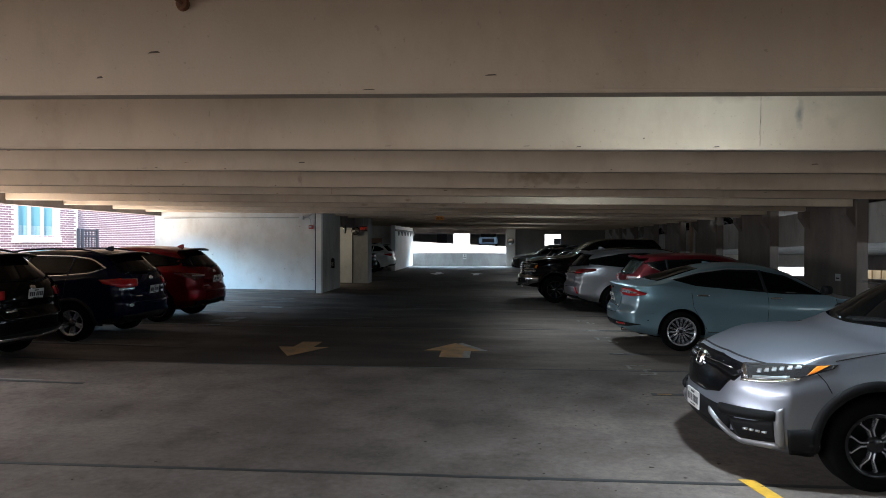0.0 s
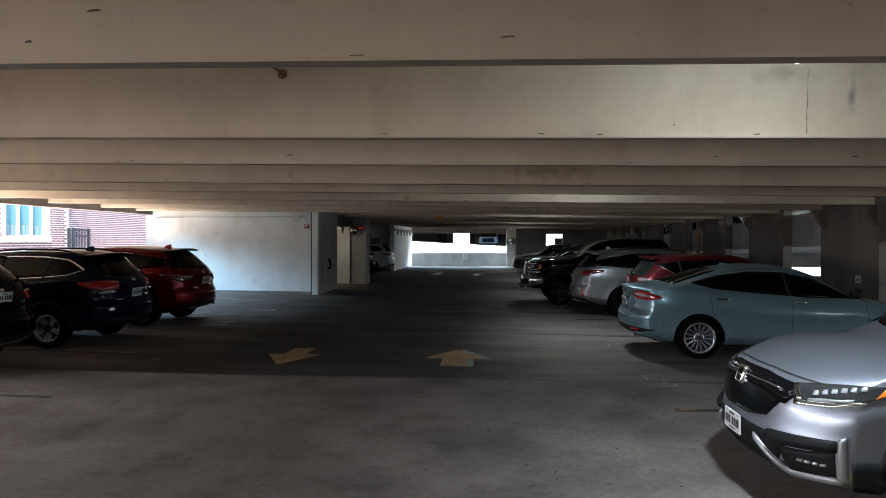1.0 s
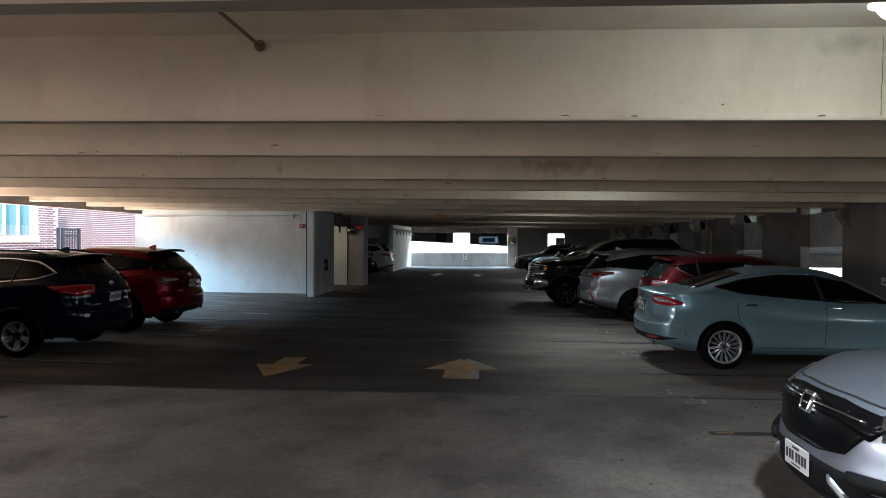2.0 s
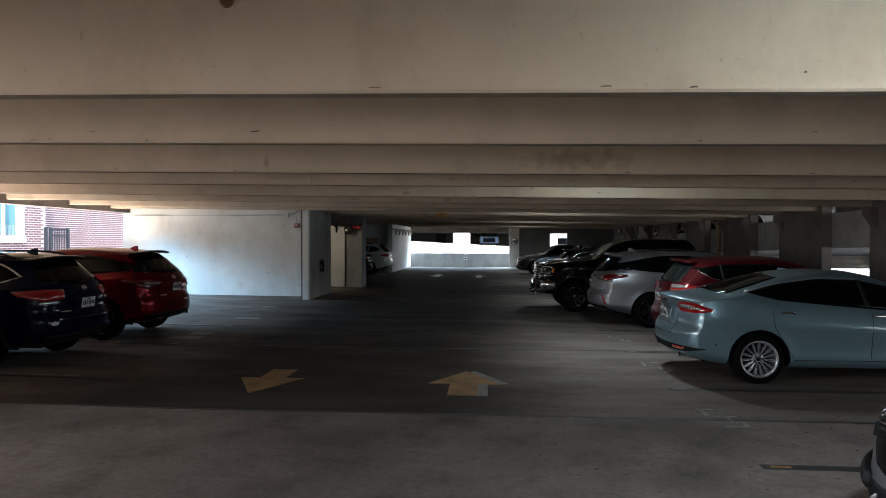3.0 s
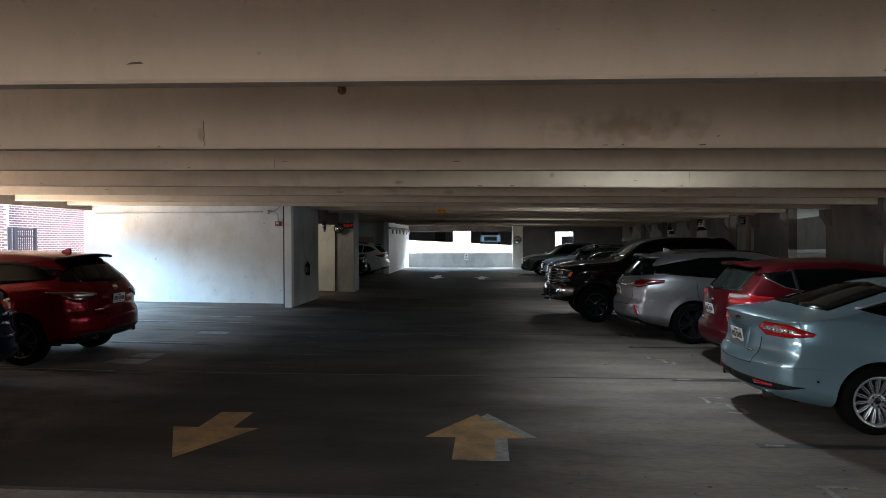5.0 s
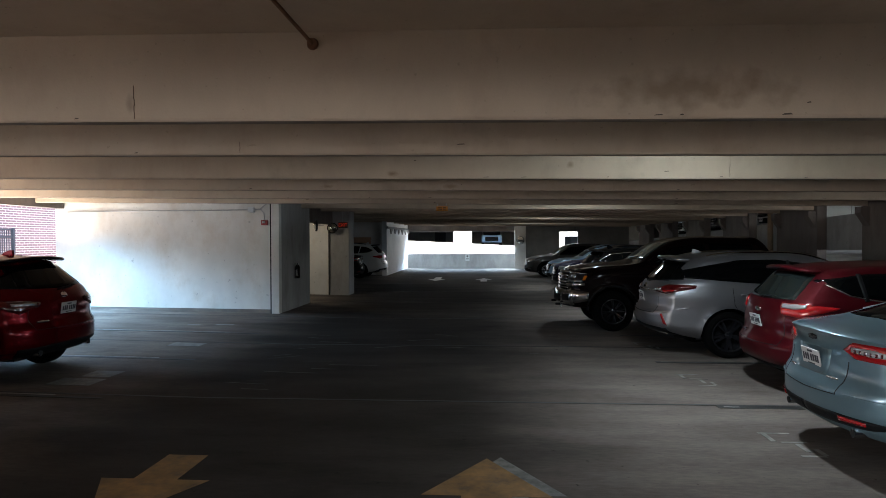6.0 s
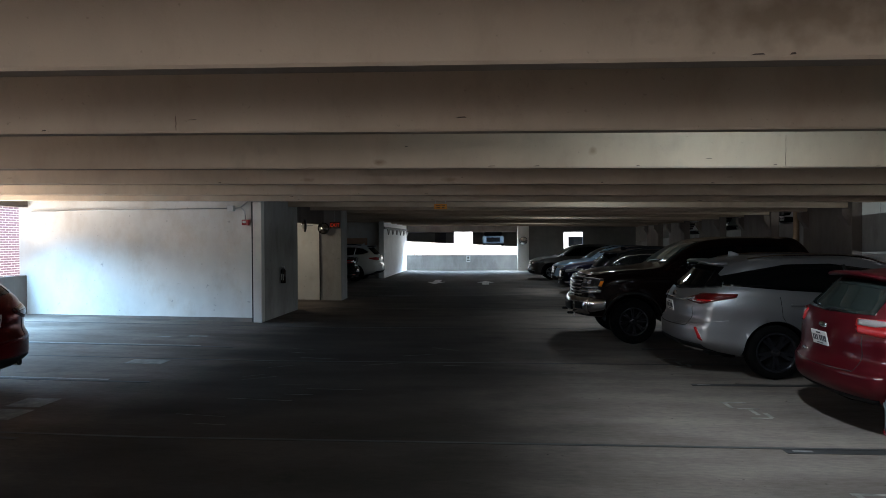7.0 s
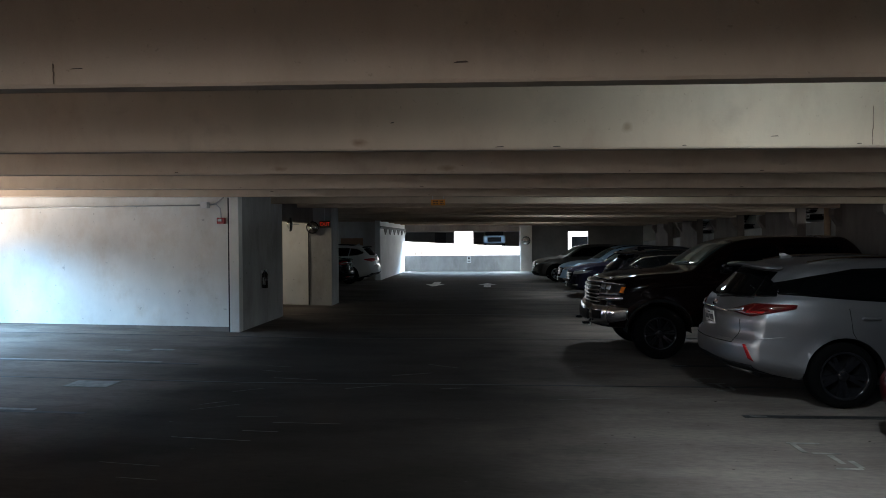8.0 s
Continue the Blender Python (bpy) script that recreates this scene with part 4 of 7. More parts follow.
    lamp3(c, "lamp_fin", 42, [(0.25, 0.545, 0.79), (0.28, 0.575, 0.795)], [(0.225, 0.53, 0.885), (0.24, 0.55, 0.89)], M_CHROME, n=4, m=4, off=0.017)
    for k in range(6):
        f = 0.31 + 0.042 * k
        yy = 0.625 + 0.034 * k
        z0 = 0.845 + 0.013 * k
        lamp3(c, "reflector_bowl", 42, [(f, yy, z0), (f + 0.03, yy + 0.022, z0 + 0.004)], [(f + 0.006, yy, z0 + 0.026), (f + 0.030, yy + 0.016, z0 + 0.03)], M_LAMP, n=3, m=3, off=0.018)
    lamp3(c, "lamp_shelf", 42, [(0.30, 0.60, 0.80), (0.50, 0.78, 0.835)], [(0.30, 0.60, 0.822), (0.50, 0.78, 0.858)], M_SATIN, n=8, m=1, off=0.017)
    lamp3(c, "turn_signal", 42, [(0.585, 0.835, 0.872), (0.62, 0.855, 0.89)], [(0.625, 0.86, 0.945), (0.69, 0.89, 0.953)], M_AMBER, n=6, m=3, off=0.018)
    c.patch("lower_intake", 0, [(-0.50, 0.35), (0, 0.33), (0.50, 0.35)], [(-0.60, 0.525), (0, 0.555), (0.60, 0.525)], M_TRIM, n=20, m=4, off=0.010)
    lamp3(c, "bumper_blade", 35, [(0.07, 0.45, 0.47), (0.20, 0.68, 0.49), (0.35, 0.82, 0.515)], [(0.07, 0.45, 0.555), (0.20, 0.68, 0.57), (0.35, 0.82, 0.585)], M_TRIM, n=12, m=3, off=0.03, lift=0.02)
    lamp3(c, "fog_recess", 35, [(0.16, 0.56, 0.31), (0.26, 0.72, 0.335), (0.37, 0.81, 0.35)], [(0.12, 0.52, 0.46), (0.22, 0.70, 0.48), (0.36, 0.81, 0.52)], M_TRIM, n=12, m=4, off=0.014)
    for k in range(4):
        yy = 0.63 + 0.035 * k
        ss = 0.20 + 0.035 * k
        lamp3(c, "fog_lamp", 35, [(ss, yy, 0.40 + 0.002 * k), (ss + 0.025, yy + 0.025, 0.402 + 0.002 * k)], [(ss, yy, 0.415 + 0.002 * k), (ss + 0.025, yy + 0.025, 0.417 + 0.002 * k)], M_LAMP, n=3, m=2, off=0.026)
    lamp3(c, "bumper_frame", 35, [(0.06, 0.34, 0.42), (0.12, 0.50, 0.30), (0.17, 0.57, 0.265), (0.38, 0.83, 0.31)], [(0.05, 0.30, 0.49), (0.10, 0.46, 0.385), (0.16, 0.56, 0.31), (0.37, 0.815, 0.352)], M_SATIN, n=20, m=3, off=0.024, lift=0.015)
    lamp3(c, "bumper_frame", 35, [(0.355, 0.81, 0.33), (0.345, 0.81, 0.585)], [(0.405, 0.845, 0.33), (0.395, 0.845, 0.62)], M_SATIN, n=10, m=2, off=0.024, lift=0.01)
    lamp3(c, "corner_cladding", 62, [(0.42, 0.855, 0.25), (0.57, 0.91, 0.26)], [(0.41, 0.855, 0.46), (0.585, 0.915, 0.475)], M_TRIM, n=8, m=4, off=0.013)
    c.patch("skid_lip", 0, [(-0.6, 0.265), (0, 0.255), (0.6, 0.265)], [(-0.6, 0.35), (0, 0.35), (0.6, 0.35)], M_TRIM, n=16, m=2, off=0.012)
    c.plate(0, 0.0, 0.485)
    c.rails(2.1, 4.0, M_TRIM)
    c.fin(4.0)
    wiper(c, 0, 1.19, 0.6)
    # tail
    lamp3(c, "taillight", 150, [(4.55, 0.62, 0.92), (4.4, 0.86, 0.94)], [(4.45, 0.60, 1.30), (4.3, 0.80, 1.25)], M_TAIL, n=8, m=8, off=0.012)
    return c


def sedan(name, label, loc, rz, colour, group="cars parked in the right-hand row"):
    """A mid-size sedan with slim wrap-round tail lamps."""
    sp = dict(L=4.87, W=1.852, R=0.338, rim=0.236, front=0.96, base=2.85, style="multi", sweep=(0.32, 0.24), crown=0.05, tuck=0.46, lip=1.4, tr=0.7, edge=0.05,
              top=[(0, 0.70), (0.12, 0.77), (0.4, 0.86), (0.9, 0.95), (1.15, 0.99), (1.4, 1.11), (1.75, 1.305), (2.05, 1.42), (2.4, 1.49), (2.75, 1.505), (3.15, 1.48), (3.5, 1.42), (3.9, 1.305), (4.25, 1.20), (4.5, 1.165), (4.75, 1.15), (4.87, 1.13)],
              bot=[(0, 0.22), (0.5, 0.19), (1.4, 0.21), (3.4, 0.21), (4.3, 0.25), (4.87, 0.32)],
              belt=[(0, 0.66), (0.6, 0.86), (1.2, 0.945), (2.0, 0.965), (2.95, 1.035), (3.6, 1.085), (4.2, 1.115), (4.87, 1.08)],
              plan=[(0, 0.92), (0.35, 0.965), (0.9, 0.995), (3.6, 1.0), (4.3, 0.975), (4.87, 0.91)],
              bow=[(0, 0.0), (0.6, 0.03), (1.2, 0.14), (2.0, 0.12), (2.6, 0.0), (3.1, 0.0), (3.7, -0.10), (4.3, -0.10), (4.87, 0.0)],
              close=[(0, 0.0), (3.0, 0.0), (4.3, 0.25), (4.87, 0.25)],
              nose=[(0.2, 0.09), (0.45, 0.0), (0.6, 0.02), (0.8, 0.14)],
              tail=[(0.28, 0.08), (0.42, 0.02), (0.52, 0.0), (0.66, 0.0), (0.72, 0.045), (0.9, 0.085), (1.06, 0.08), (1.14, 0.02)],
              side=[(0, 0.93), (0.1, 0.965), (0.3, 0.972), (0.55, 0.985), (0.70, 1.0), (0.76, 0.995), (0.88, 0.972), (1, 0.94)])
    c = Car(name, label, loc, rz, sp, colour, group)
    c.patch("windscreen", 0, [(-0.66, 1.03), (0, 1.015), (0.66, 1.03)], [(-0.52, 1.39), (0, 1.43), (0.52, 1.39)], M_SCREEN, n=18, m=8)
    c.patch("rear_window", 180, [(-0.60, 1.185), (0, 1.205), (0.60, 1.185)], [(-0.50, 1.40), (0, 1.44), (0.50, 1.40)], M_TINT, n=20, m=8)
    c.both("side_window", [(1.45, 0.985), (2.1, 0.99), (2.95, 1.06), (3.55, 1.115), (3.88, 1.20)], [(1.55, 1.03), (2.03, 1.29), (2.5, 1.385), (3.0, 1.395), (3.5, 1.325), (3.92, 1.215)], M_TINT, n=30, m=6)
    c.seam([(3.94, 1.218), (3.7, 1.278), (3.5, 1.335), (3.0, 1.405), (2.5, 1.395)], w=0.010, name="window_trim", material=M_SATIN, off=0.009)
    c.seam([(2.40, 1.02), (2.46, 1.38)], w=0.05, name="pillar_trim", material=M_TRIM, off=0.010)
    doors(c, 1.28, 2.38, 3.64, 0.33, 1.0)
    c.handles([(2.26, 0.915), (3.46, 0.955)], M_CHROME)
    c.mirror(1.48, 1.0, M_TRIM)
    # tail
    lamp3(c, "taillight", 140, [(4.80, 0.47, 0.985), (4.76, 0.56, 0.93), (4.60, 0.78, 0.925), (4.42, 0.875, 0.955)], [(4.80, 0.46, 1.0), (4.76, 0.52, 1.065), (4.60, 0.75, 1.06), (4.40, 0.88, 0.985)], M_TAIL, n=24, m=6, off=0.010, lift=0.012)
    lamp3(c, "reversing_lamp", 140, [(4.77, 0.54, 0.985), (4.68, 0.68, 0.965), (4.54, 0.81, 0.975)], [(4.77, 0.53, 1.03), (4.68, 0.68, 1.03), (4.54, 0.81, 0.995)], M_LAMP, n=12, m=3, off=0.026)
    for k in range(7):
        q = k / 7
        lamp3(c, "lamp_rib", 140, [(4.755 - 0.19 * q, 0.56 + 0.22 * q, 0.972), (4.745 - 0.19 * q, 0.57 + 0.22 * q, 0.972)], [(4.755 - 0.19 * q, 0.56 + 0.22 * q, 1.015 - 0.02 * q), (4.745 - 0.19 * q, 0.57 + 0.22 * q, 1.015 - 0.02 * q)], M_TAIL_DARK, n=1, m=3, off=0.029)
    c.patch("trunk_gap", 180, [(-0.42, 0.62), (0, 0.605), (0.42, 0.62)], [(-0.42, 0.628), (0, 0.613), (0.42, 0.628)], M_SEAM, n=16, m=1, off=0.003)
    for sg in (-1, 1):
        c.patch("trunk_gap", 180, [(sg * 0.42, 0.62), (sg * 0.45, 0.72), (sg * 0.46, 0.90)], [(sg * 0.428, 0.62), (sg * 0.458, 0.72), (sg * 0.468, 0.90)], M_SEAM, n=8, m=1, off=0.003)
    c.patch("plate_recess", 180, [(-0.24, 0.74), (0.24, 0.74)], [(-0.27, 0.965), (0.27, 0.965)], c.colour, n=10, m=3, off=0.003)
    c.plate(180, 0, 0.86, lean=-10)
    badge(c, 180, 0, 1.045, 0.12, 0.05, M_DARK_ALLOY)
    badge(c, 180, 0.33, 0.74, 0.12, 0.02)
    badge(c, 180, -0.33, 0.74, 0.10, 0.018)
    lamp3(c, "rear_valance", 155, [(4.85, 0.0, 0.385), (4.82, 0.40, 0.39), (4.70, 0.70, 0.40), (4.52, 0.86, 0.445)], [(4.85, 0.0, 0.475), (4.82, 0.40, 0.475), (4.70, 0.70, 0.47), (4.52, 0.87, 0.455)], M_TRIM, n=22, m=4, off=0.010)
    lamp3(c, "reflector", 155, [(4.81, 0.46, 0.425), (4.72, 0.68, 0.428)], [(4.81, 0.46, 0.46), (4.72, 0.68, 0.455)], M_TAIL, n=8, m=1, off=0.02)
    lamp3(c, "bumper_crease", 140, [(4.80, 0.5, 0.64), (4.62, 0.78, 0.635), (4.30, 0.91, 0.64)], [(4.80, 0.5, 0.648), (4.62, 0.78, 0.643), (4.30, 0.91, 0.648)], colour, n=16, m=1, off=0.008)
    for sg in (-1, 1):
        e = part("exhaust_tip", cylm((-2.15, sg * 0.55, 0.345), (-2.31, sg * 0.55, 0.335), 0.038, seg=20), M_CHROME, c.ob)
        part("exhaust_bore", cylm((-2.30, sg * 0.55, 0.336), (-2.314, sg * 0.55, 0.335), 0.031, seg=20), M_SEAM, e)
    badge(c, -100, -1.75, 0.52, 0.02, 0.02, M_TRIM)
    c.fin(3.1, 0.032)
    # face
    c.patch("grille", 0, [(-0.42, 0.45), (0, 0.44), (0.42, 0.45)], [(-0.52, 0.66), (0, 0.68), (0.52, 0.66)], M_GLOSS_BLACK, n=16, m=4)
    lamp3(c, "headlight", 40, [(0.15, 0.58, 0.62), (0.6, 0.86, 0.72)], [(0.2, 0.58, 0.71), (0.7, 0.87, 0.79)], M_LAMP, n=10, m=4)
    return c


def hatch(name, label, loc, rz, colour, group="cars parked in the right-hand row"):
    """A tall hatchback with a raked tailgate."""
    sp = dict(L=4.41, W=1.83, R=0.325, rim=0.22, front=0.90, base=2.65, style="five", sweep=(0.30, 0.19), crown=0.05, tuck=0.36, lip=1.53, tr=1.05,
              top=[(0, 0.75), (0.15, 0.85), (0.5, 0.97), (0.95, 1.07), (1.4, 1.29), (1.9, 1.52), (2.3, 1.605), (2.7, 1.63), (3.3, 1.615), (3.8, 1.58), (4.1, 1.55), (4.41, 1.51)],
              bot=[(0, 0.22), (0.5, 0.2), (1.4, 0.22), (3.2, 0.22), (4.0, 0.25), (4.41, 0.32)],
              belt=[(0, 0.7), (0.6, 0.93), (1.1, 1.02), (2.4, 1.07), (3.3, 1.14), (4.0, 1.18), (4.41, 1.16)],
              plan=[(0, 0.90), (0.35, 0.96), (0.9, 1.0), (3.5, 1.0), (4.0, 0.975), (4.41, 0.91)],
              bow=[(0, 0.0), (0.6, 0.05), (1.1, 0.14), (2.0, 0.12), (2.6, 0.0), (4.41, 0.0)],
              close=[(0, 0.0), (3.0, 0.0), (4.41, 0.16)],
              nose=[(0.2, 0.09), (0.45, 0.0), (0.6, 0.02), (0.9, 0.14)],
              tail=[(0.28, 0.06), (0.42, 0.0), (0.58, 0.0), (0.66, 0.05), (0.95, 0.09), (1.15, 0.15), (1.3, 0.28), (1.5, 0.44)])
    c = Car(name, label, loc, rz, sp, colour, group)
    c.patch("windscreen", 0, [(-0.64, 1.11), (0, 1.09), (0.64, 1.11)], [(-0.52, 1.5), (0, 1.54), (0.52, 1.5)], M_SCREEN, n=16, m=6)
    c.patch("rear_window", 180, [(-0.62, 1.165), (0, 1.15), (0.62, 1.165)], [(-0.54, 1.47), (0, 1.49), (0.54, 1.47)], M_REAR, n=18, m=6)
    c.both("side_window", [(1.5, 1.08), (2.4, 1.11), (3.2, 1.18), (3.6, 1.24), (3.86, 1.39)], [(1.6, 1.13), (2.1, 1.42), (2.7, 1.50), (3.4, 1.485), (3.9, 1.41)], M_TINT, n=26, m=6)
    c.seam([(3.9, 1.40), (3.6, 1.235), (3.3, 1.175), (2.6, 1.11)], w=0.012, name="window_trim", material=M_CHROME, off=0.010)
    c.seam([(3.42, 1.17), (3.46, 1.49)], w=0.05, name="pillar_trim", material=M_TRIM, off=0.010)
    doors(c, 1.42, 2.45, 3.42, 0.33, 1.06)
    c.handles([(2.28, 0.94), (3.25, 0.96)], colour)
    c.mirror(1.55, 1.06, colour)
    lamp3(c, "taillight", 145, [(4.30, 0.55, 0.985), (4.15, 0.78, 0.965), (3.80, 0.90, 1.07)], [(4.27, 0.52, 1.125), (4.12, 0.76, 1.13), (3.76, 0.89, 1.10)], M_TAIL, n=18, m=6, off=0.010, lift=0.012)
    lamp3(c, "reversing_lamp", 145, [(4.28, 0.56, 1.062), (4.18, 0.70, 1.055), (4.08, 0.79, 1.075)], [(4.26, 0.54, 1.115), (4.16, 0.69, 1.118), (4.05, 0.78, 1.115)], M_LAMP_SMOKE, n=12, m=3, off=0.026)
    c.patch("hatch_gap", 180, [(-0.56, 0.60), (0, 0.585), (0.56, 0.60)], [(-0.56, 0.608), (0, 0.593), (0.56, 0.608)], M_SEAM, n=16, m=1, off=0.003)
    for sg in (-1, 1):
        c.patch("hatch_gap", 180, [(sg * 0.56, 0.60), (sg * 0.60, 0.75), (sg * 0.58, 0.96)], [(sg * 0.568, 0.60), (sg * 0.608, 0.75), (sg * 0.588, 0.96)], M_SEAM, n=8, m=1, off=0.003)
    c.plate(180, 0, 0.86, lean=-12)
    badge(c, 180, 0, 1.0, 0.13, 0.055, M_CHROME)
    badge(c, 180, -0.36, 0.69, 0.14, 0.03)
    c.patch("rear_valance", 180, [(-0.72, 0.31), (0, 0.30), (0.72, 0.31)], [(-0.76, 0.36), (0, 0.36), (0.76, 0.36)], M_TRIM, n=18, m=2, off=0.012)
    wiper(c, 180, 1.145, 0.30)
    c.spoiler(3.98, 0.58, 0.2, colour)
    c.patch("grille", 0, [(-0.42, 0.45), (0, 0.44), (0.42, 0.45)], [(-0.52, 0.66), (0, 0.68), (0.52, 0.66)], M_GLOSS_BLACK, n=16, m=4)
    return c


def luxury_suv(name, label, loc, rz, colour, group="cars parked in the right-hand row", lamp=None, wheels="five", rail=True, floating=True, over=None, edge=None, lip=4.5):
    """A low-roofed crossover with a raked tail, seen from behind."""
    sp = dict(L=5.0, W=1.895, R=0.375, rim=0.262, front=1.0, base=2.79, style=wheels, bright=False, sweep=(0.32, 0.24), crown=0.05, tuck=0.40, lip=1.585, tr=1.2,
              top=[(0, 0.86), (0.12, 0.95), (0.4, 1.03), (0.8, 1.09), (1.15, 1.13), (1.3, 1.17), (1.6, 1.34), (1.95, 1.52), (2.25, 1.62), (2.6, 1.68), (3.0, 1.70), (3.6, 1.69), (4.2, 1.665), (4.6, 1.63), (5.0, 1.58)],
              bot=[(0, 0.24), (0.5, 0.22), (1.4, 0.25), (3.5, 0.25), (4.3, 0.30), (5.0, 0.40)],
              belt=[(0, 0.85), (0.6, 0.98), (1.2, 1.06), (2.2, 1.10), (3.4, 1.17), (4.2, 1.23), (5.0, 1.20)],
              plan=[(0, 0.90), (0.35, 0.96), (0.9, 1.0), (3.8, 1.0), (4.4, 0.975), (5.0, 0.90)],
              bow=[(0, 0.0), (0.6, 0.04), (1.2, 0.14), (2.0, 0.12), (2.7, 0.0), (5.0, 0.0)],
              close=[(0, 0.0), (3.3, 0.0), (5.0, 0.18)],
              nose=[(0.2, 0.1), (0.45, 0.0), (0.6, 0.02), (0.95, 0.14)],
              tail=[(0.35, 0.08), (0.5, 0.0), (0.7, 0.0), (0.78, 0.05), (1.0, 0.08), (1.2, 0.17), (1.4, 0.36), (1.6, 0.54)],
              side=[(0, 0.92), (0.1, 0.962), (0.3, 0.975), (0.5, 0.982), (0.74, 1.0), (0.80, 0.99), (1, 0.955)])
    if over:
        sp.update(over)
    c = Car(name, label, loc, rz, sp, colour, group)
    k = c.L / 5.0
    c.patch("windscreen", 0, [(-0.68, 1.19), (0, 1.17), (0.68, 1.19)], [(-0.55, 1.56), (0, 1.60), (0.55, 1.56)], M_SCREEN, n=16, m=6)
    gz = sp.get("glass", (1.23, 1.52))
    c.patch("rear_window", 180, [(-0.64, gz[0]), (0, gz[0] - 0.025), (0.64, gz[0])], [(-0.54, gz[1]), (0, gz[1] + 0.03), (0.54, gz[1])], M_TINT, n=18, m=6)
    if floating:
        lo = [(1.72, 1.14), (2.6, 1.155), (3.6, 1.215), (4.2, 1.265), (4.60, 1.285)]
        hi = [(1.85, 1.19), (2.35, 1.49), (3.0, 1.575), (3.6, 1.565), (4.1, 1.48), (4.62, 1.36)]
    else:
        lo = [(1.72, 1.14), (2.6, 1.155), (3.6, 1.20), (4.15, 1.24), (4.32, 1.29)]
        hi = [(1.85, 1.19), (2.35, 1.48), (3.0, 1.555), (3.7, 1.55), (4.15, 1.50), (4.40, 1.34)]
    lo, hi = [(a * k, b + sp.get("dz", 0)) for a, b in lo], [(a * k, b + sp.get("dz", 0)) for a, b in hi]
    c.both("side_window", lo, hi, M_TINT, n=28, m=6)
    if floating:
        lamp3(c, "quarter_glass", 140, [(4.52 * k, 0.83, 1.255), (4.72 * k, 0.66, 1.24)], [(4.55 * k, 0.82, 1.36), (4.60 * k, 0.60, 1.48)], M_TINT, n=8, m=5, off=0.007)
    else:
        c.seam([lo[-1], (4.44 * k, 1.33 + sp.get("dz", 0)), hi[-2], hi[-3], hi[-4], hi[-5]], w=0.022, name="window_trim", material=M_CHROME, off=0.010)
        c.seam(lo, w=0.018, name="belt_trim", material=M_CHROME, off=0.010)
        c.seam([(3.76 * k, 1.19), (3.84 * k, 1.55)], w=0.04, name="pillar_trim", material=colour, off=0.010)
    c.seam([(2.76, 1.15), (2.82, 1.56)], w=0.045, name="pillar_trim", material=M_TRIM, off=0.010)
    doors(c, 1.6, 2.7, 3.74 * k, 0.40, 1.13)
    c.handles([(2.5, 1.0), (3.52 * k, 1.02)], colour)
    c.mirror(1.72, 1.12, colour)
    c.both("sill_cladding", [(1.5, 0.25), (2.4, 0.25), (3.3, 0.25)], [(1.5, 0.34), (2.4, 0.35), (3.3, 0.34)], M_TRIM, n=14, m=3, off=0.012)
    L = c.L
    (lamp or lx_lamp)(c, L)
    c.patch("hatch_gap", 180, [(-0.58, 0.70), (0, 0.69), (0.58, 0.70)], [(-0.58, 0.709), (0, 0.699), (0.58, 0.709)], M_SEAM, n=16, m=1, off=0.003)
    for sg in (-1, 1):
        c.patch("hatch_gap", 180, [(sg * 0.58, 0.70), (sg * 0.63, 0.85), (sg * 0.62, 0.98)], [(sg * 0.588, 0.70), (sg * 0.638, 0.85), (sg * 0.628, 0.98)], M_SEAM, n=8, m=1, off=0.003)
    c.plate(180, 0, sp.get("tag", 0.945), lean=-8)
    badge(c, 180, 0, 1.12, 0.10, 0.075)
    badge(c, 180, -0.45, 0.80, 0.16, 0.028)
    c.patch("rear_valance", 180, [(-0.74, 0.36), (0, 0.36), (0.74, 0.36)], [(-0.78, 0.47), (0, 0.50), (0.78, 0.47)], M_TRIM, n=20, m=3, off=0.012)
    if rail:
        c.rails(2.0, 4.05, M_CHROME if floating else M_TRIM, inset=0.60)
    c.fin(4.0 * k)
    c.spoiler(lip * k, 0.60, 0.24, edge or M_GLOSS_BLACK)
    wiper(c, 180, 1.19, 0.5)
    c.patch("grille", 0, [(-0.42, 0.40), (0, 0.38), (0.42, 0.40)], [(-0.5, 0.80), (0, 0.84), (0.5, 0.80)], M_GLOSS_BLACK, n=16, m=4)
    lamp3(c, "headlight", 40, [(0.15, 0.6, 0.72), (0.6, 0.88, 0.82)], [(0.2, 0.6, 0.82), (0.7, 0.89, 0.9)], M_LAMP, n=10, m=4)
    return c


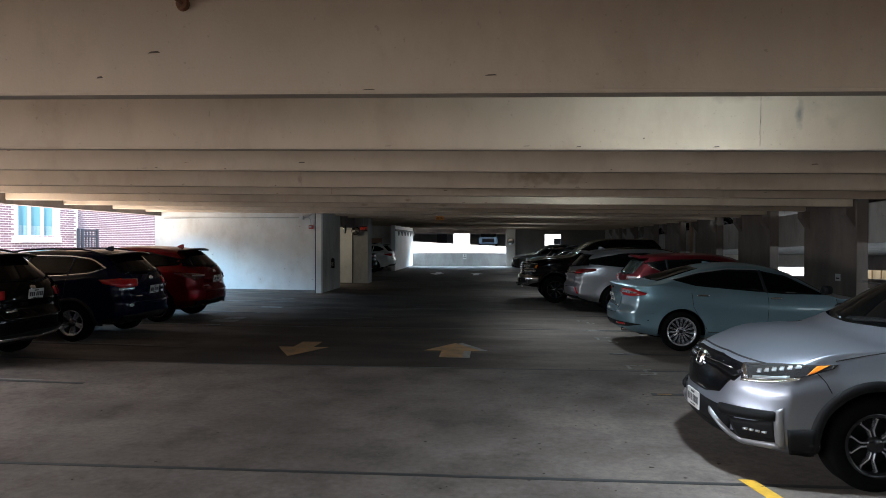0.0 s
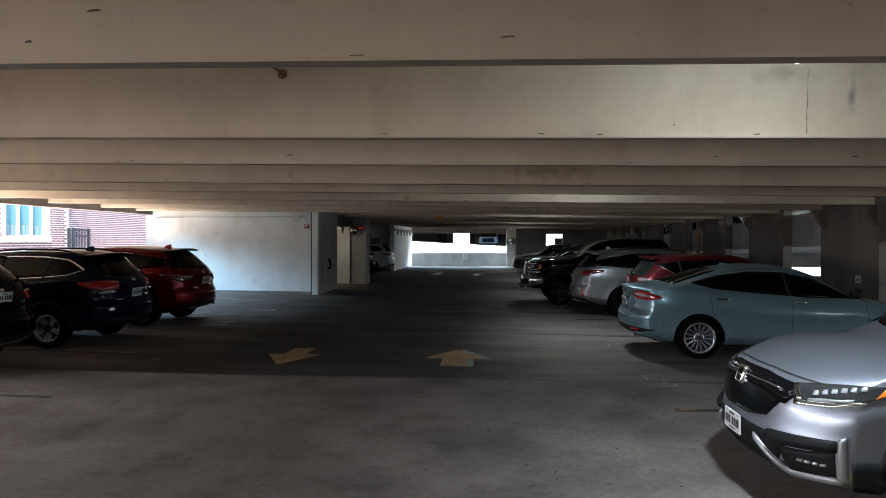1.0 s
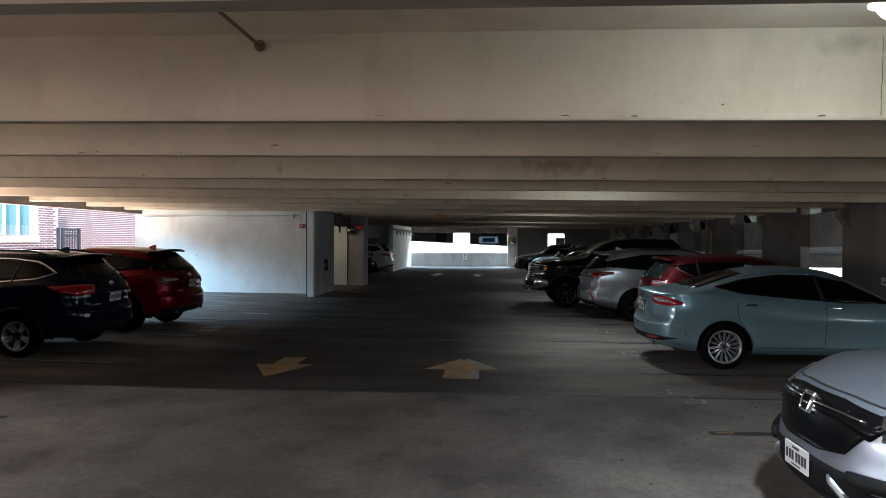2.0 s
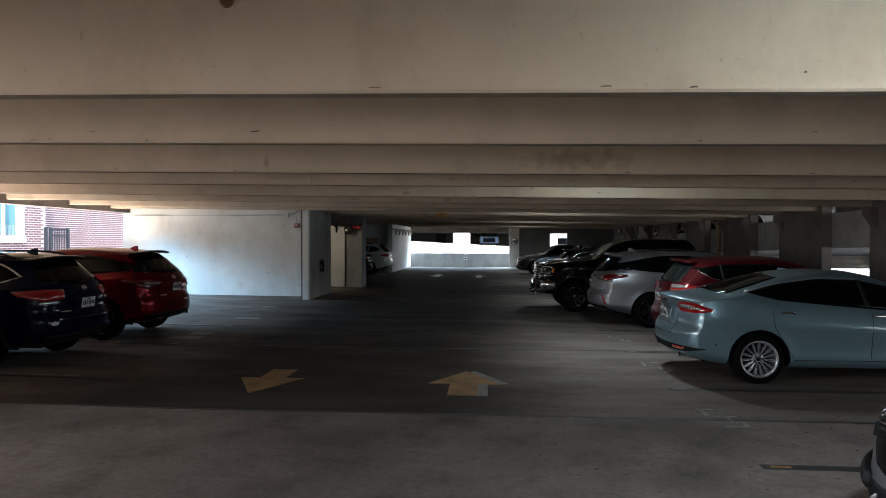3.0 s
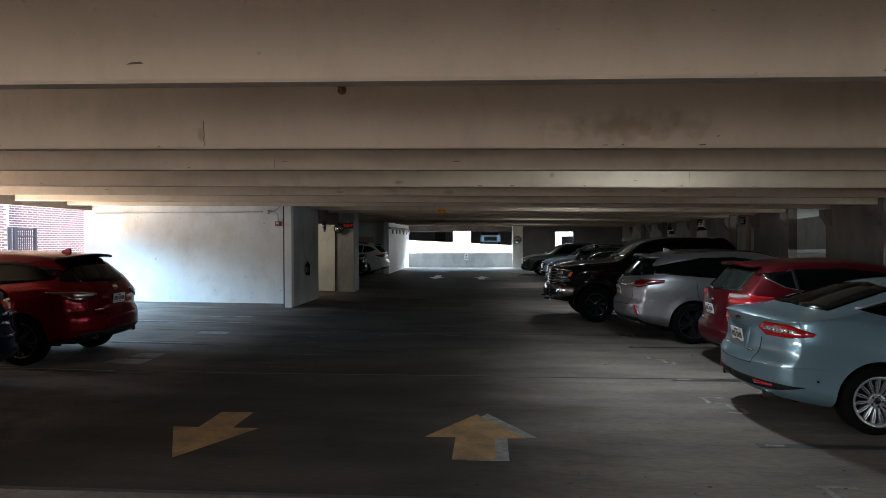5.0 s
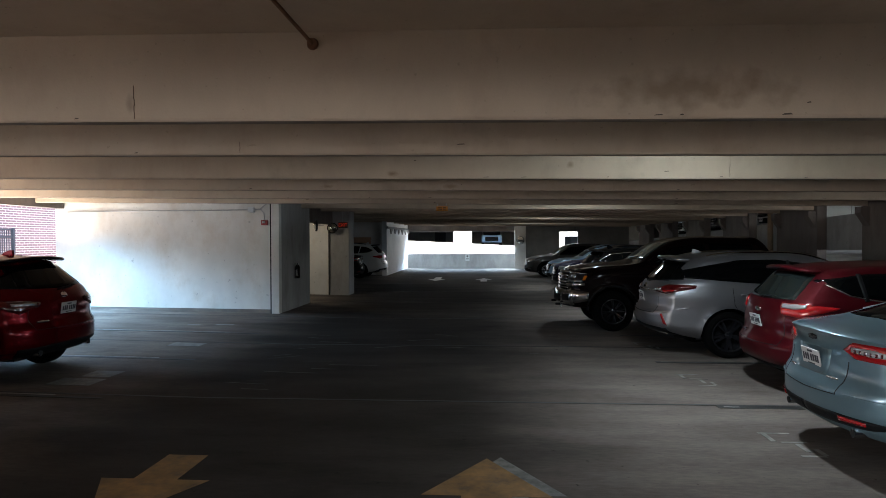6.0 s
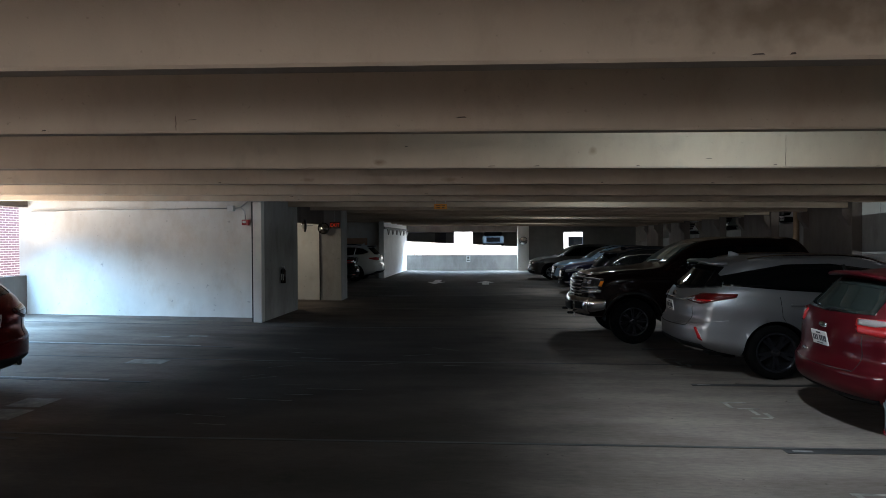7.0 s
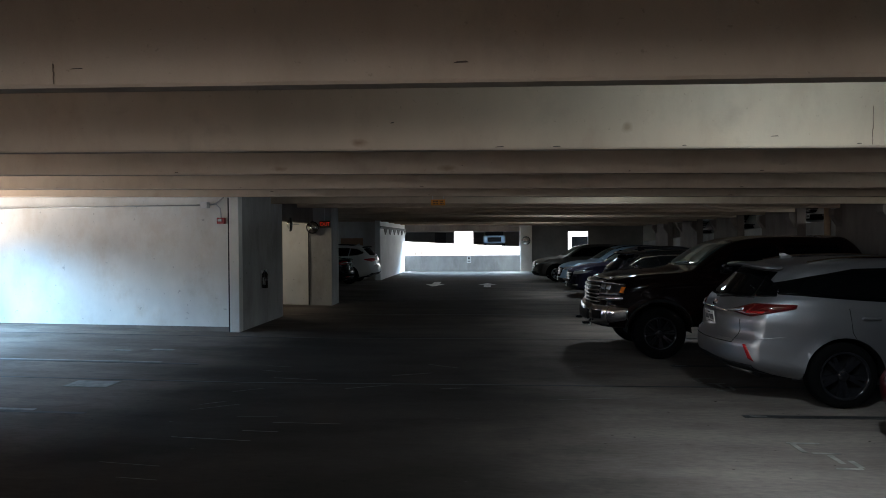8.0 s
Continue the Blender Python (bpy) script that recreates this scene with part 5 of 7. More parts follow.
def lx_lamp(c, L):
    lamp3(c, "taillight", 142, [(L - 0.13, 0.50, 1.055), (L - 0.28, 0.74, 1.02), (L - 0.66, 0.92, 1.12)], [(L - 0.13, 0.48, 1.085), (L - 0.30, 0.72, 1.17), (L - 0.68, 0.91, 1.17)], M_TAIL_DARK, n=20, m=6, off=0.012, lift=0.012)
    lamp3(c, "lamp_strip", 142, [(L - 0.25, 0.68, 1.05), (L - 0.40, 0.80, 1.062)], [(L - 0.26, 0.67, 1.075), (L - 0.42, 0.80, 1.08)], M_TAIL, n=10, m=3, off=0.03)
    lamp3(c, "reversing_lamp", 142, [(L - 0.12, 0.42, 1.045), (L - 0.22, 0.64, 1.075)], [(L - 0.12, 0.42, 1.065), (L - 0.23, 0.64, 1.11)], M_LAMP, n=8, m=2, off=0.028)
    lamp3(c, "reflector", 155, [(L - 0.17, 0.80, 0.545), (L - 0.21, 0.84, 0.515)], [(L - 0.15, 0.745, 0.70), (L - 0.17, 0.77, 0.70)], M_TAIL, n=6, m=6, off=0.014)
    lamp3(c, "bumper_crease", 142, [(L - 0.10, 0.3, 0.735), (L - 0.2, 0.70, 0.74), (L - 0.55, 0.92, 0.80)], [(L - 0.10, 0.3, 0.743), (L - 0.2, 0.70, 0.748), (L - 0.55, 0.92, 0.808)], c.colour, n=18, m=1, off=0.010)
    c.patch("chrome_strip", 180, [(-0.34, 1.045), (0, 1.05), (0.34, 1.045)], [(-0.34, 1.062), (0, 1.067), (0.34, 1.062)], M_CHROME, n=12, m=1, off=0.02)
    c.patch("chrome_lip", 180, [(-0.62, 0.372), (0, 0.362), (0.62, 0.372)], [(-0.62, 0.388), (0, 0.378), (0.62, 0.388)], M_CHROME, n=16, m=1, off=0.03)


def wagon_lamp(c, L):
    lamp3(c, "taillight", 140, [(L - 0.12, 0.46, 0.985), (L - 0.24, 0.74, 0.965), (L - 0.50, 0.91, 1.05)], [(L - 0.14, 0.44, 1.12), (L - 0.26, 0.72, 1.135), (L - 0.58, 0.91, 1.12)], M_TAIL, n=18, m=5, off=0.012, lift=0.012)
    lamp3(c, "reversing_lamp", 140, [(L - 0.12, 0.56, 0.93), (L - 0.28, 0.80, 0.925)], [(L - 0.12, 0.56, 0.965), (L - 0.28, 0.80, 0.96)], M_LAMP, n=8, m=2, off=0.02)
    c.patch("sticker", 180, [(0.40, 1.25), (0.50, 1.25)], [(0.40, 1.29), (0.50, 1.29)], M_GREY_BOX, n=3, m=2, off=0.014)
    c.patch("sticker", 180, [(-0.70, 0.63), (-0.66, 0.62), (-0.62, 0.63)], [(-0.70, 0.67), (-0.66, 0.68), (-0.62, 0.67)], M_GREY_BOX, n=6, m=3, off=0.014)
    c.arch(0.06, M_TRIM)


def wing_lamp(c, L):
    lamp3(c, "taillight", 145, [(L - 0.12, 0.48, 1.00), (L - 0.22, 0.72, 0.92), (L - 0.60, 0.93, 1.08)], [(L - 0.14, 0.46, 1.06), (L - 0.26, 0.70, 1.09), (L - 0.62, 0.92, 1.11)], M_TAIL_DARK, n=18, m=5, off=0.012, lift=0.012)
    lamp3(c, "lamp_strip", 145, [(L - 0.14, 0.52, 1.01), (L - 0.32, 0.76, 1.02)], [(L - 0.14, 0.52, 1.05), (L - 0.34, 0.76, 1.055)], M_LAMP, n=8, m=2, off=0.026)
    for sg in (-1, 1):
        e = part("exhaust_tip", cylm((-L / 2 + 0.28, sg * 0.50, 0.40), (-L / 2 + 0.10, sg * 0.50, 0.39), 0.045, seg=20), M_CHROME, c.ob)
        part("exhaust_bore", cylm((-L / 2 + 0.11, sg * 0.50, 0.39), (-L / 2 + 0.096, sg * 0.50, 0.39), 0.038, seg=20), M_SEAM, e)


def plain_lamp(c, L):
    lamp3(c, "taillight", 142, [(L - 0.12, 0.55, 0.98), (L - 0.22, 0.74, 0.95), (L - 0.5, 0.92, 1.03)], [(L - 0.14, 0.52, 1.10), (L - 0.26, 0.72, 1.11), (L - 0.52, 0.91, 1.08)], M_TAIL, n=14, m=5, off=0.012)
    c.patch("chrome_lip", 180, [(-0.62, 0.40), (0, 0.39), (0.62, 0.40)], [(-0.62, 0.425), (0, 0.415), (0.62, 0.425)], M_CHROME, n=14, m=1, off=0.03)


def pickup(name, label, loc, rz, colour, group="cars parked in the right-hand row"):
    """A heavy crew-cab pickup with a tall chrome grille."""
    sp = dict(L=6.03, W=2.02, R=0.415, rim=0.25, front=1.02, base=3.79, style="eight", bright=False, gap=0.085, sweep=(0.24, 0.05), crown=0.04, rx=0.10, ry=0.12, rz=0.12, tyre=0.27, res=(150, 26, 34), tuck=0.24, tr=0.5,
              top=[(0, 1.20), (0.12, 1.275), (0.4, 1.345), (0.9, 1.40), (1.35, 1.44), (1.5, 1.47), (1.75, 1.64), (2.0, 1.80), (2.25, 1.90), (2.6, 1.955), (3.1, 1.97), (3.7, 1.955), (4.05, 1.91), (4.2, 1.72), (4.3, 1.44), (4.5, 1.42), (6.03, 1.42)],
              bot=[(0, 0.50), (0.3, 0.48), (1.6, 0.50), (4.2, 0.50), (5.5, 0.55), (6.03, 0.62)],
              belt=[(0, 1.12), (0.6, 1.27), (1.4, 1.35), (2.0, 1.36), (4.2, 1.36), (6.03, 1.36)],
              plan=[(0, 0.93), (0.3, 0.96), (0.9, 0.99), (4.0, 0.985), (5.5, 0.98), (6.03, 0.97)],
              bow=[(0, 0.0), (0.6, 0.0), (1.4, 0.10), (2.0, 0.10), (2.7, 0.0), (6.03, 0.0)],
              close=[(0, 0.0), (6.03, 0.0)],
              nose=[(0.4, 0.04), (0.55, 0.0), (0.75, 0.0), (0.85, 0.04), (1.15, 0.06), (1.25, 0.10), (1.35, 0.18)],
              tail=[(0.5, 0.0), (0.8, 0.0), (1.4, 0.04)],
              side=[(0, 0.95), (0.25, 0.985), (0.6, 0.99), (0.82, 1.0), (0.88, 0.985), (1, 0.955)])
    c = Car(name, label, loc, rz, sp, colour, group)
    c.patch("windscreen", 0, [(-0.78, 1.49), (0, 1.48), (0.78, 1.49)], [(-0.66, 1.86), (0, 1.89), (0.66, 1.86)], M_SCREEN, n=20, m=8)
    c.both("side_window", [(1.85, 1.41), (2.9, 1.41)], [(2.25, 1.76), (2.9, 1.83)], M_TINT, n=14, m=6)
    c.both("side_window", [(3.0, 1.40), (3.9, 1.40)], [(3.0, 1.85), (3.86, 1.82)], M_TINT, n=14, m=6)
    doors(c, 1.9, 2.95, 4.0, 0.62, 1.36)
    c.seam([(4.12, 1.36), (4.12, 0.62)], w=0.02)
    c.handles([(2.72, 1.18), (3.75, 1.18)], M_CHROME)
    c.mirror(2.0, 1.38, M_GLOSS_BLACK, reach=0.32)
    c.seam([(1.75, 0.40), (2.8, 0.40), (3.9, 0.40)], w=0.05, name="running_board", material=M_CHROME, off=0.05)
    gr = c.patch("grille", 0, [(-0.60, 0.86), (0, 0.84), (0.60, 0.86)], [(-0.66, 1.24), (0, 1.26), (0.66, 1.24)], M_GLOSS_BLACK, n=22, m=6, off=0.010)
    for i in range(6):
        z = 0.875 + 0.063 * i
        c.patch("grille_bar", 0, [(-0.62, z), (0, z - 0.015), (0.62, z)], [(-0.62, z + 0.026), (0, z + 0.011), (0.62, z + 0.026)], M_CHROME, n=20, m=2, off=0.03, lift=0.008)
    c.patch("grille_surround", 0, [(-0.66, 1.25), (0, 1.265), (0.66, 1.25)], [(-0.66, 1.285), (0, 1.30), (0.66, 1.285)], M_CHROME, n=18, m=2, off=0.022)
    badge(c, 0, 0, 1.07, 0.16, 0.09, M_DARK_ALLOY)
    lamp3(c, "headlight", 30, [(0.10, 0.66, 0.985), (0.22, 0.86, 0.99), (0.42, 0.95, 1.0)], [(0.12, 0.66, 1.21), (0.24, 0.86, 1.215), (0.48, 0.95, 1.20)], M_HEAD, n=14, m=6, off=0.014)
    for q in (0.0, 0.09):
        lamp3(c, "reflector_bowl", 30, [(0.13 + q, 0.70 + q, 1.10), (0.19 + q, 0.775 + q * 0.9, 1.10)], [(0.13 + q, 0.70 + q, 1.165), (0.19 + q, 0.775 + q * 0.9, 1.165)], M_LAMP, n=5, m=4, off=0.021)
    lamp3(c, "lamp_strip", 30, [(0.11, 0.67, 1.02), (0.24, 0.86, 1.022), (0.40, 0.94, 1.03)], [(0.11, 0.67, 1.045), (0.24, 0.86, 1.047), (0.40, 0.94, 1.055)], M_LAMP, n=10, m=1, off=0.021)
    lamp3(c, "lamp_strip", 30, [(0.12, 0.67, 1.19), (0.24, 0.86, 1.192), (0.44, 0.95, 1.185)], [(0.12, 0.67, 1.202), (0.24, 0.86, 1.206), (0.44, 0.95, 1.197)], M_CHROME, n=10, m=1, off=0.022)
    lamp3(c, "turn_signal", 30, [(0.42, 0.94, 1.06), (0.47, 0.957, 1.06)], [(0.42, 0.94, 1.15), (0.48, 0.957, 1.15)], M_AMBER, n=5, m=4, off=0.022)
    lamp3(c, "lamp_surround", 30, [(0.08, 0.62, 0.925), (0.22, 0.86, 0.93), (0.44, 0.96, 0.95)], [(0.08, 0.62, 0.985), (0.22, 0.86, 0.99), (0.44, 0.96, 1.0)], M_CHROME, n=12, m=2, off=0.024)
    c.patch("bumper", 0, [(-0.88, 0.56), (0, 0.55), (0.88, 0.56)], [(-0.90, 0.84), (0, 0.83), (0.90, 0.84)], M_CHROME, n=30, m=5, off=0.05, lift=0.02)
    lamp3(c, "bumper_end", 55, [(0.10, 0.84, 0.58), (0.30, 0.93, 0.60), (0.52, 0.97, 0.64)], [(0.10, 0.84, 0.84), (0.30, 0.93, 0.83), (0.52, 0.97, 0.82)], M_CHROME, n=12, m=4, off=0.045, lift=0.01)
    c.patch("bumper_intake", 0, [(-0.45, 0.60), (0, 0.59), (0.45, 0.60)], [(-0.47, 0.74), (0, 0.73), (0.47, 0.74)], M_TRIM, n=14, m=3, off=0.08)
    lamp3(c, "fog_recess", 20, [(0.06, 0.60, 0.63), (0.14, 0.82, 0.64)], [(0.06, 0.58, 0.76), (0.14, 0.83, 0.76)], M_TRIM, n=8, m=3, off=0.078)
    for sg in (-1, 1):
        part("tow_hook", tube(bmesh.new(), [(3.02, sg * 0.42 - 0.05, 0.52), (3.12, sg * 0.42 - 0.04, 0.52), (3.12, sg * 0.42 + 0.04, 0.52), (3.02, sg * 0.42 + 0.05, 0.52)], 0.02), M_TRIM, c.ob)
    c.plate(0, 0.0, 0.50)
    c.patch("air_dam", 0, [(-0.85, 0.47), (0, 0.46), (0.85, 0.47)], [(-0.85, 0.56), (0, 0.55), (0.85, 0.56)], M_TRIM, n=20, m=2, off=0.02)
    c.arch(0.05, M_TRIM)
    wiper(c, 0, 1.49, 0.7)
    return c


def front_suv(name, label, loc, rz, colour, over=None, group="cars parked in the right-hand row"):
    """A plain crossover seen nose-on from afar."""
    sp = dict(SUV, style="five")
    if over:
        sp.update(over)
    c = Car(name, label, loc, rz, sp, colour, group)
    c.patch("windscreen", 0, [(-0.70, 1.19), (0, 1.175), (0.70, 1.19)], [(-0.56, 1.56), (0, 1.60), (0.56, 1.56)], M_SCREEN, n=16, m=6)
    c.both("side_window", [(1.62, 1.13), (2.4, 1.14), (3.3, 1.17), (4.15, 1.26)], [(1.68, 1.16), (2.2, 1.50), (3.0, 1.58), (3.7, 1.54), (4.2, 1.34)], M_TINT, n=20, m=5)
    doors(c, 1.55, 2.62, 3.62, 0.42, 1.11)
    c.mirror(1.62, 1.10, colour)
    c.arch(0.06, M_TRIM)
    c.patch("grille", 0, [(-0.42, 0.52), (0, 0.50), (0.42, 0.52)], [(-0.56, 0.84), (0, 0.88), (0.56, 0.84)], M_GLOSS_BLACK, n=18, m=4, off=0.010)
    for z in (0.60, 0.70, 0.80):
        c.patch("grille_bar", 0, [(-0.46, z), (0.46, z)], [(-0.46, z + 0.014), (0.46, z + 0.014)], M_CHROME, n=12, m=1, off=0.02)
    lamp3(c, "headlight", 40, [(0.12, 0.60, 0.76), (0.25, 0.76, 0.78), (0.55, 0.90, 0.83)], [(0.15, 0.58, 0.875), (0.3, 0.74, 0.89), (0.74, 0.92, 0.92)], M_LAMP, n=14, m=5, off=0.012)
    c.patch("lower_intake", 0, [(-0.70, 0.30), (0, 0.29), (0.70, 0.30)], [(-0.72, 0.46), (0, 0.47), (0.72, 0.46)], M_TRIM, n=18, m=3, off=0.012)
    lamp3(c, "fog_lamp", 35, [(0.12, 0.62, 0.40), (0.24, 0.80, 0.41)], [(0.12, 0.62, 0.45), (0.24, 0.80, 0.46)], M_LAMP, n=6, m=2, off=0.02)
    c.plate(0, 0.0, 0.42)
    c.rails(2.1, 4.0, M_TRIM)
    return c




def floor_z(x):
    return max(0.0, 0.015 * (-4.0 - x))


RIGHT = "cars parked in the right-hand row"
LEFT = "cars parked along the open side"
crossover("crossover_car", "silver crossover parked nose-out with split-spoke alloys", (1.92 + 2.31, 5.40, 0), 180, P_SILVER)
sedan("sedan_car", "pale ice-blue sedan parked nose-in with multi-spoke wheels", (2.28 + 2.435, 11.56, 0), 0, P_TEAL)
hatch("hatchback_car", "ruby red hatchback with clear-topped tail lamps", (2.90 + 2.205, 14.26, 0), 0, P_RED)
luxury_suv("luxury_crossover_car", "warm silver crossover with dark wheels and pointed tail lamps", (2.08 + 2.5, 16.95, 0), 0, P_SILVER2, edge=P_SILVER2, lip=4.50)
pickup("pickup_truck", "black heavy pickup truck with a chrome barred grille", (1.02 + 3.015, 19.95, 0), 180, P_MAROON)
zc = floor_z(-7.5)
luxury_suv("suv_car", "glossy black crossover with a white licence plate", (-6.66 - 2.445, 8.6, zc), 180, P_BLACK, LEFT, plain_lamp, "five", True, False, dict(L=4.89, front=0.98, tag=1.03))
luxury_suv("wagon_car", "navy blue wagon with chrome window trim and roof rails", (-6.33 - 2.4, 11.32, zc), 180, P_NAVY, LEFT, wagon_lamp, "five", True, False,
           dict(bright=True, L=4.80, front=0.95, base=2.74, rim=0.225, R=0.345, lip=1.565, dz=-0.01, tag=0.90,
                top=[(0, 0.82), (0.12, 0.90), (0.4, 0.98), (0.9, 1.06), (1.2, 1.10), (1.6, 1.30), (2.0, 1.51), (2.3, 1.605), (2.8, 1.66), (3.6, 1.665), (4.2, 1.64), (4.5, 1.615), (4.8, 1.585)], glass=(1.22, 1.52)))
luxury_suv("sporty_crossover_car", "bright red crossover with a black rear spoiler", (-6.33 - 2.37, 14.10, zc), 180, P_RED2, LEFT, wing_lamp, "five", False, True,
           dict(L=4.74, front=0.95, base=2.75, lip=1.605, glass=(1.24, 1.53),
                top=[(0, 0.84), (0.12, 0.93), (0.4, 1.01), (0.8, 1.07), (1.15, 1.12), (1.6, 1.36), (1.95, 1.53), (2.25, 1.63), (2.6, 1.69), (3.0, 1.71), (3.6, 1.69), (4.1, 1.655), (4.4, 1.62), (4.74, 1.57)]), M_GLOSS_BLACK, 4.45)

# ---------------------------------------------------------------- more cars, farther off
luxury_suv("dark_crossover_car", "black crossover parked nose-in beyond the pickup", (1.95 + 2.445, 23.8, 0), 0, P_BLACK, RIGHT, plain_lamp, "five", True, False)
front_suv("blue_crossover_car", "dark blue crossover parked nose-out", (1.95 + 2.30, 30.4, 0), 180, P_DARKBLUE)
front_suv("pale_crossover_car", "pale blue crossover parked nose-out", (2.0 + 2.30, 33.6, 0), 180, P_SKY)
front_suv("grey_crossover_car", "dark grey crossover parked nose-out near the far wall", (1.35 + 2.30, 38.6, 0), 180, P_GREY)
luxury_suv("white_crossover_car", "pearl white crossover parked nose-in by the white wall", (-5.55 - 2.445, 36.5, floor_z(-8)), 180, P_WHITE, "cars parked beyond the lobby", plain_lamp, "five", True, False)
sedan("dark_sedan_car", "black sedan parked nose-in beyond the lobby", (-6.15 - 2.435, 33.9, floor_z(-8)), 180, P_BLACK, "cars parked beyond the lobby")

# ---------------------------------------------------------------- ramp bay on the far side of the piers
RX0, RX1 = X_PIER + 0.25, 26.0


def ramp_z(y):
    return 2.53 - 0.03 * (y - 17.0)


for nm, drop in (("ramp_upper", 0.0), ("ramp_lower", 3.35)):
    bm = bmesh.new()
    a, b = ramp_z(Y_NEAR) - drop, ramp_z(Y_BACK) - drop
    prism(bm, [(Y_NEAR, a), (Y_BACK, b), (Y_BACK, b - 0.14), (Y_NEAR, a - 0.14)], "x", RX0, RX1)
    for y in [6.0 + 1.48 * i for i in range(-9, 27)]:
        z = ramp_z(y) - drop
        box(bm, RX0 + 0.05, y - 0.08, z - 0.75, RX1, y + 0.08, z - 0.12)
    prism(bm, [(Y_NEAR, a + 0.15), (Y_BACK, b + 0.15), (Y_BACK, b - 0.75), (Y_NEAR, a - 0.75)], "x", RX0 + 0.01, RX0 + 0.19)
    tagged(link(nm, bm, M_LOBBY), "sloping concrete ramp deck with ribs beneath", "ramp", kind="structure")
bm = bmesh.new()
box(bm, RX0, Y_NEAR, 5.6, RX1 + 0.5, Y_BACK, 5.8)
tagged(link("ramp_roof", bm, M_CEIL), "concrete deck over the ramp", "ceiling", kind="structure")
tagged(link("wall_over_piers", boxm(X_PIER + 0.02, Y_NEAR, 3.55, X_PIER + 0.24, Y_BACK, 5.6), M_PIER), "concrete wall above the piers", "wall", kind="structure")
bm = bmesh.new()
for drop in (0.0, 3.35):
    top, low = (3.95, 1.75) if drop == 0 else (1.0, 0.8)
    for y0, y1, rise in ((Y_NEAR, 20.0, 1.0), (20.0, Y_BACK, top)):
        a, b = ramp_z(y0) - drop, ramp_z(y1) - drop
        prism(bm, [(y0, a + rise), (y1, b + rise), (y1, b - low), (y0, a - low)], "x", RX1, RX1 + 0.2)
tagged(link("ramp_parapet", bm, M_PIER), "concrete parapet on the outer edge of the ramps", "parapet", kind="structure")
tagged(link("ramp_end_parapet", boxm(RX0, Y_BACK, -3.0, RX1 + 0.2, Y_BACK + 0.2, -0.62), M_PIER), "concrete parapet at the foot of the ramp", "parapet", kind="structure")
end = tagged(empty("ramp_end_wall", (RX0, Y_BACK, 0.02)), "pale ribbed concrete wall at the end of the ramp", "wall", kind="structure")
part("wall_panel", boxm(0, 0, 0, RX1 + 0.2 - RX0, 0.2, 5.6), M_WALL, end)
for k in range(9):
    part("rib", boxm(0, -0.16, 0.05 + 0.42 * k, RX1 - RX0, 0.0, 0.25 + 0.42 * k, 0.015), M_WALL, end)
tb = tagged(empty("timber_building", (RX1 + 3.5, 20.0, -1.3)), "timber-framed building under construction outside", "building")
part("sheathing", boxm(0.3, 0, 0, 0.5, 32, 6), mat("sheathing_board", (0.45, 0.30, 0.14), 0.8, var=0.1, scale=4), tb)
M_STUD = mat("timber_stud", (0.36, 0.21, 0.08), 0.7, var=0.15, scale=6)
for k in range(28):
    part("stud", boxm(0.05, 1.15 * k, 0, 0.15, 1.15 * k + 0.12, 6), M_STUD, tb)
for k in range(7):
    part("brace", prismm([(4.6 * k, 0.2), (4.6 * k + 0.2, 0.2), (4.6 * k + 2.4, 2.4), (4.6 * k + 2.2, 2.4)], "x", -0.04, 0.04), M_STUD, tb)
for cy, cx, nm, col in ((29.3, 9.3, "ramp_crossover_car", P_WHITE), (34.9, 9.4, "ramp_crossover_car", P_WHITE), (39.6, 9.4, "ramp_crossover_car", P_WHITE)):
    front_suv(nm, "white crossover parked on the upper ramp", (cx + 2.3, cy, ramp_z(cy) + 0.02), 180, col, None, "cars on the ramp")
pipe = tagged(link("drain_pipe", cylm((X_PIER - 0.1, 26.0, 0.0), (X_PIER - 0.1, 26.0, 2.95), 0.08, seg=20), mat("tan_pipe", (0.35, 0.24, 0.15), 0.6, var=0.15, scale=8), smooth=True), "tan painted drain pipe fixed beside a pier", "pipe")
cable = tagged(link("guard_cable", tube(bmesh.new(), [(X_PIER + 0.1, 3.0, 1.0), (X_PIER + 0.1, 12, 0.99), (X_PIER + 0.1, 24, 1.0), (X_PIER + 0.1, 46, 1.0)], 0.008), M_STEEL), "thin steel guard cable strung between piers", "cable")
for y in (15.25, 19.7):
    sg = tagged(link("pier_sign", boxm(X_PIER - 0.012, y - 0.11, 0.95, X_PIER - 0.004, y + 0.11, 1.12), M_GREY_BOX), "small pale sign fixed to a pier", "sign")
    part("sign_bar", boxm(X_PIER - 0.016, y - 0.07, 1.0, X_PIER - 0.0125, y + 0.07, 1.03), M_INK, sg)

# ---------------------------------------------------------------- lobby corner fittings
jb = tagged(link("junction_box", boxm(-6.66, 21.45, 2.63, -6.52, 21.60, 2.76, 0.008), M_GREY_BOX), "grey junction box on the cross wall", "junction box")
alarm = tagged(empty("fire_alarm", (-6.26, 21.60, 2.36)), "red fire alarm strobe on the cross wall", "alarm")
part("housing", boxm(-0.08, -0.09, -0.06, 0.08, 0.0, 0.07, 0.01), M_RED_BOX, alarm)
part("strobe", boxm(-0.05, -0.12, -0.01, 0.03, -0.09, 0.045, 0.01), M_GREY_BOX, alarm)
bm = bmesh.new()
tube(bm, [(-12.0, 22.2, 2.70), (-9.5, 21.93, 2.705), (-6.66, 21.58, 2.70)], 0.012)
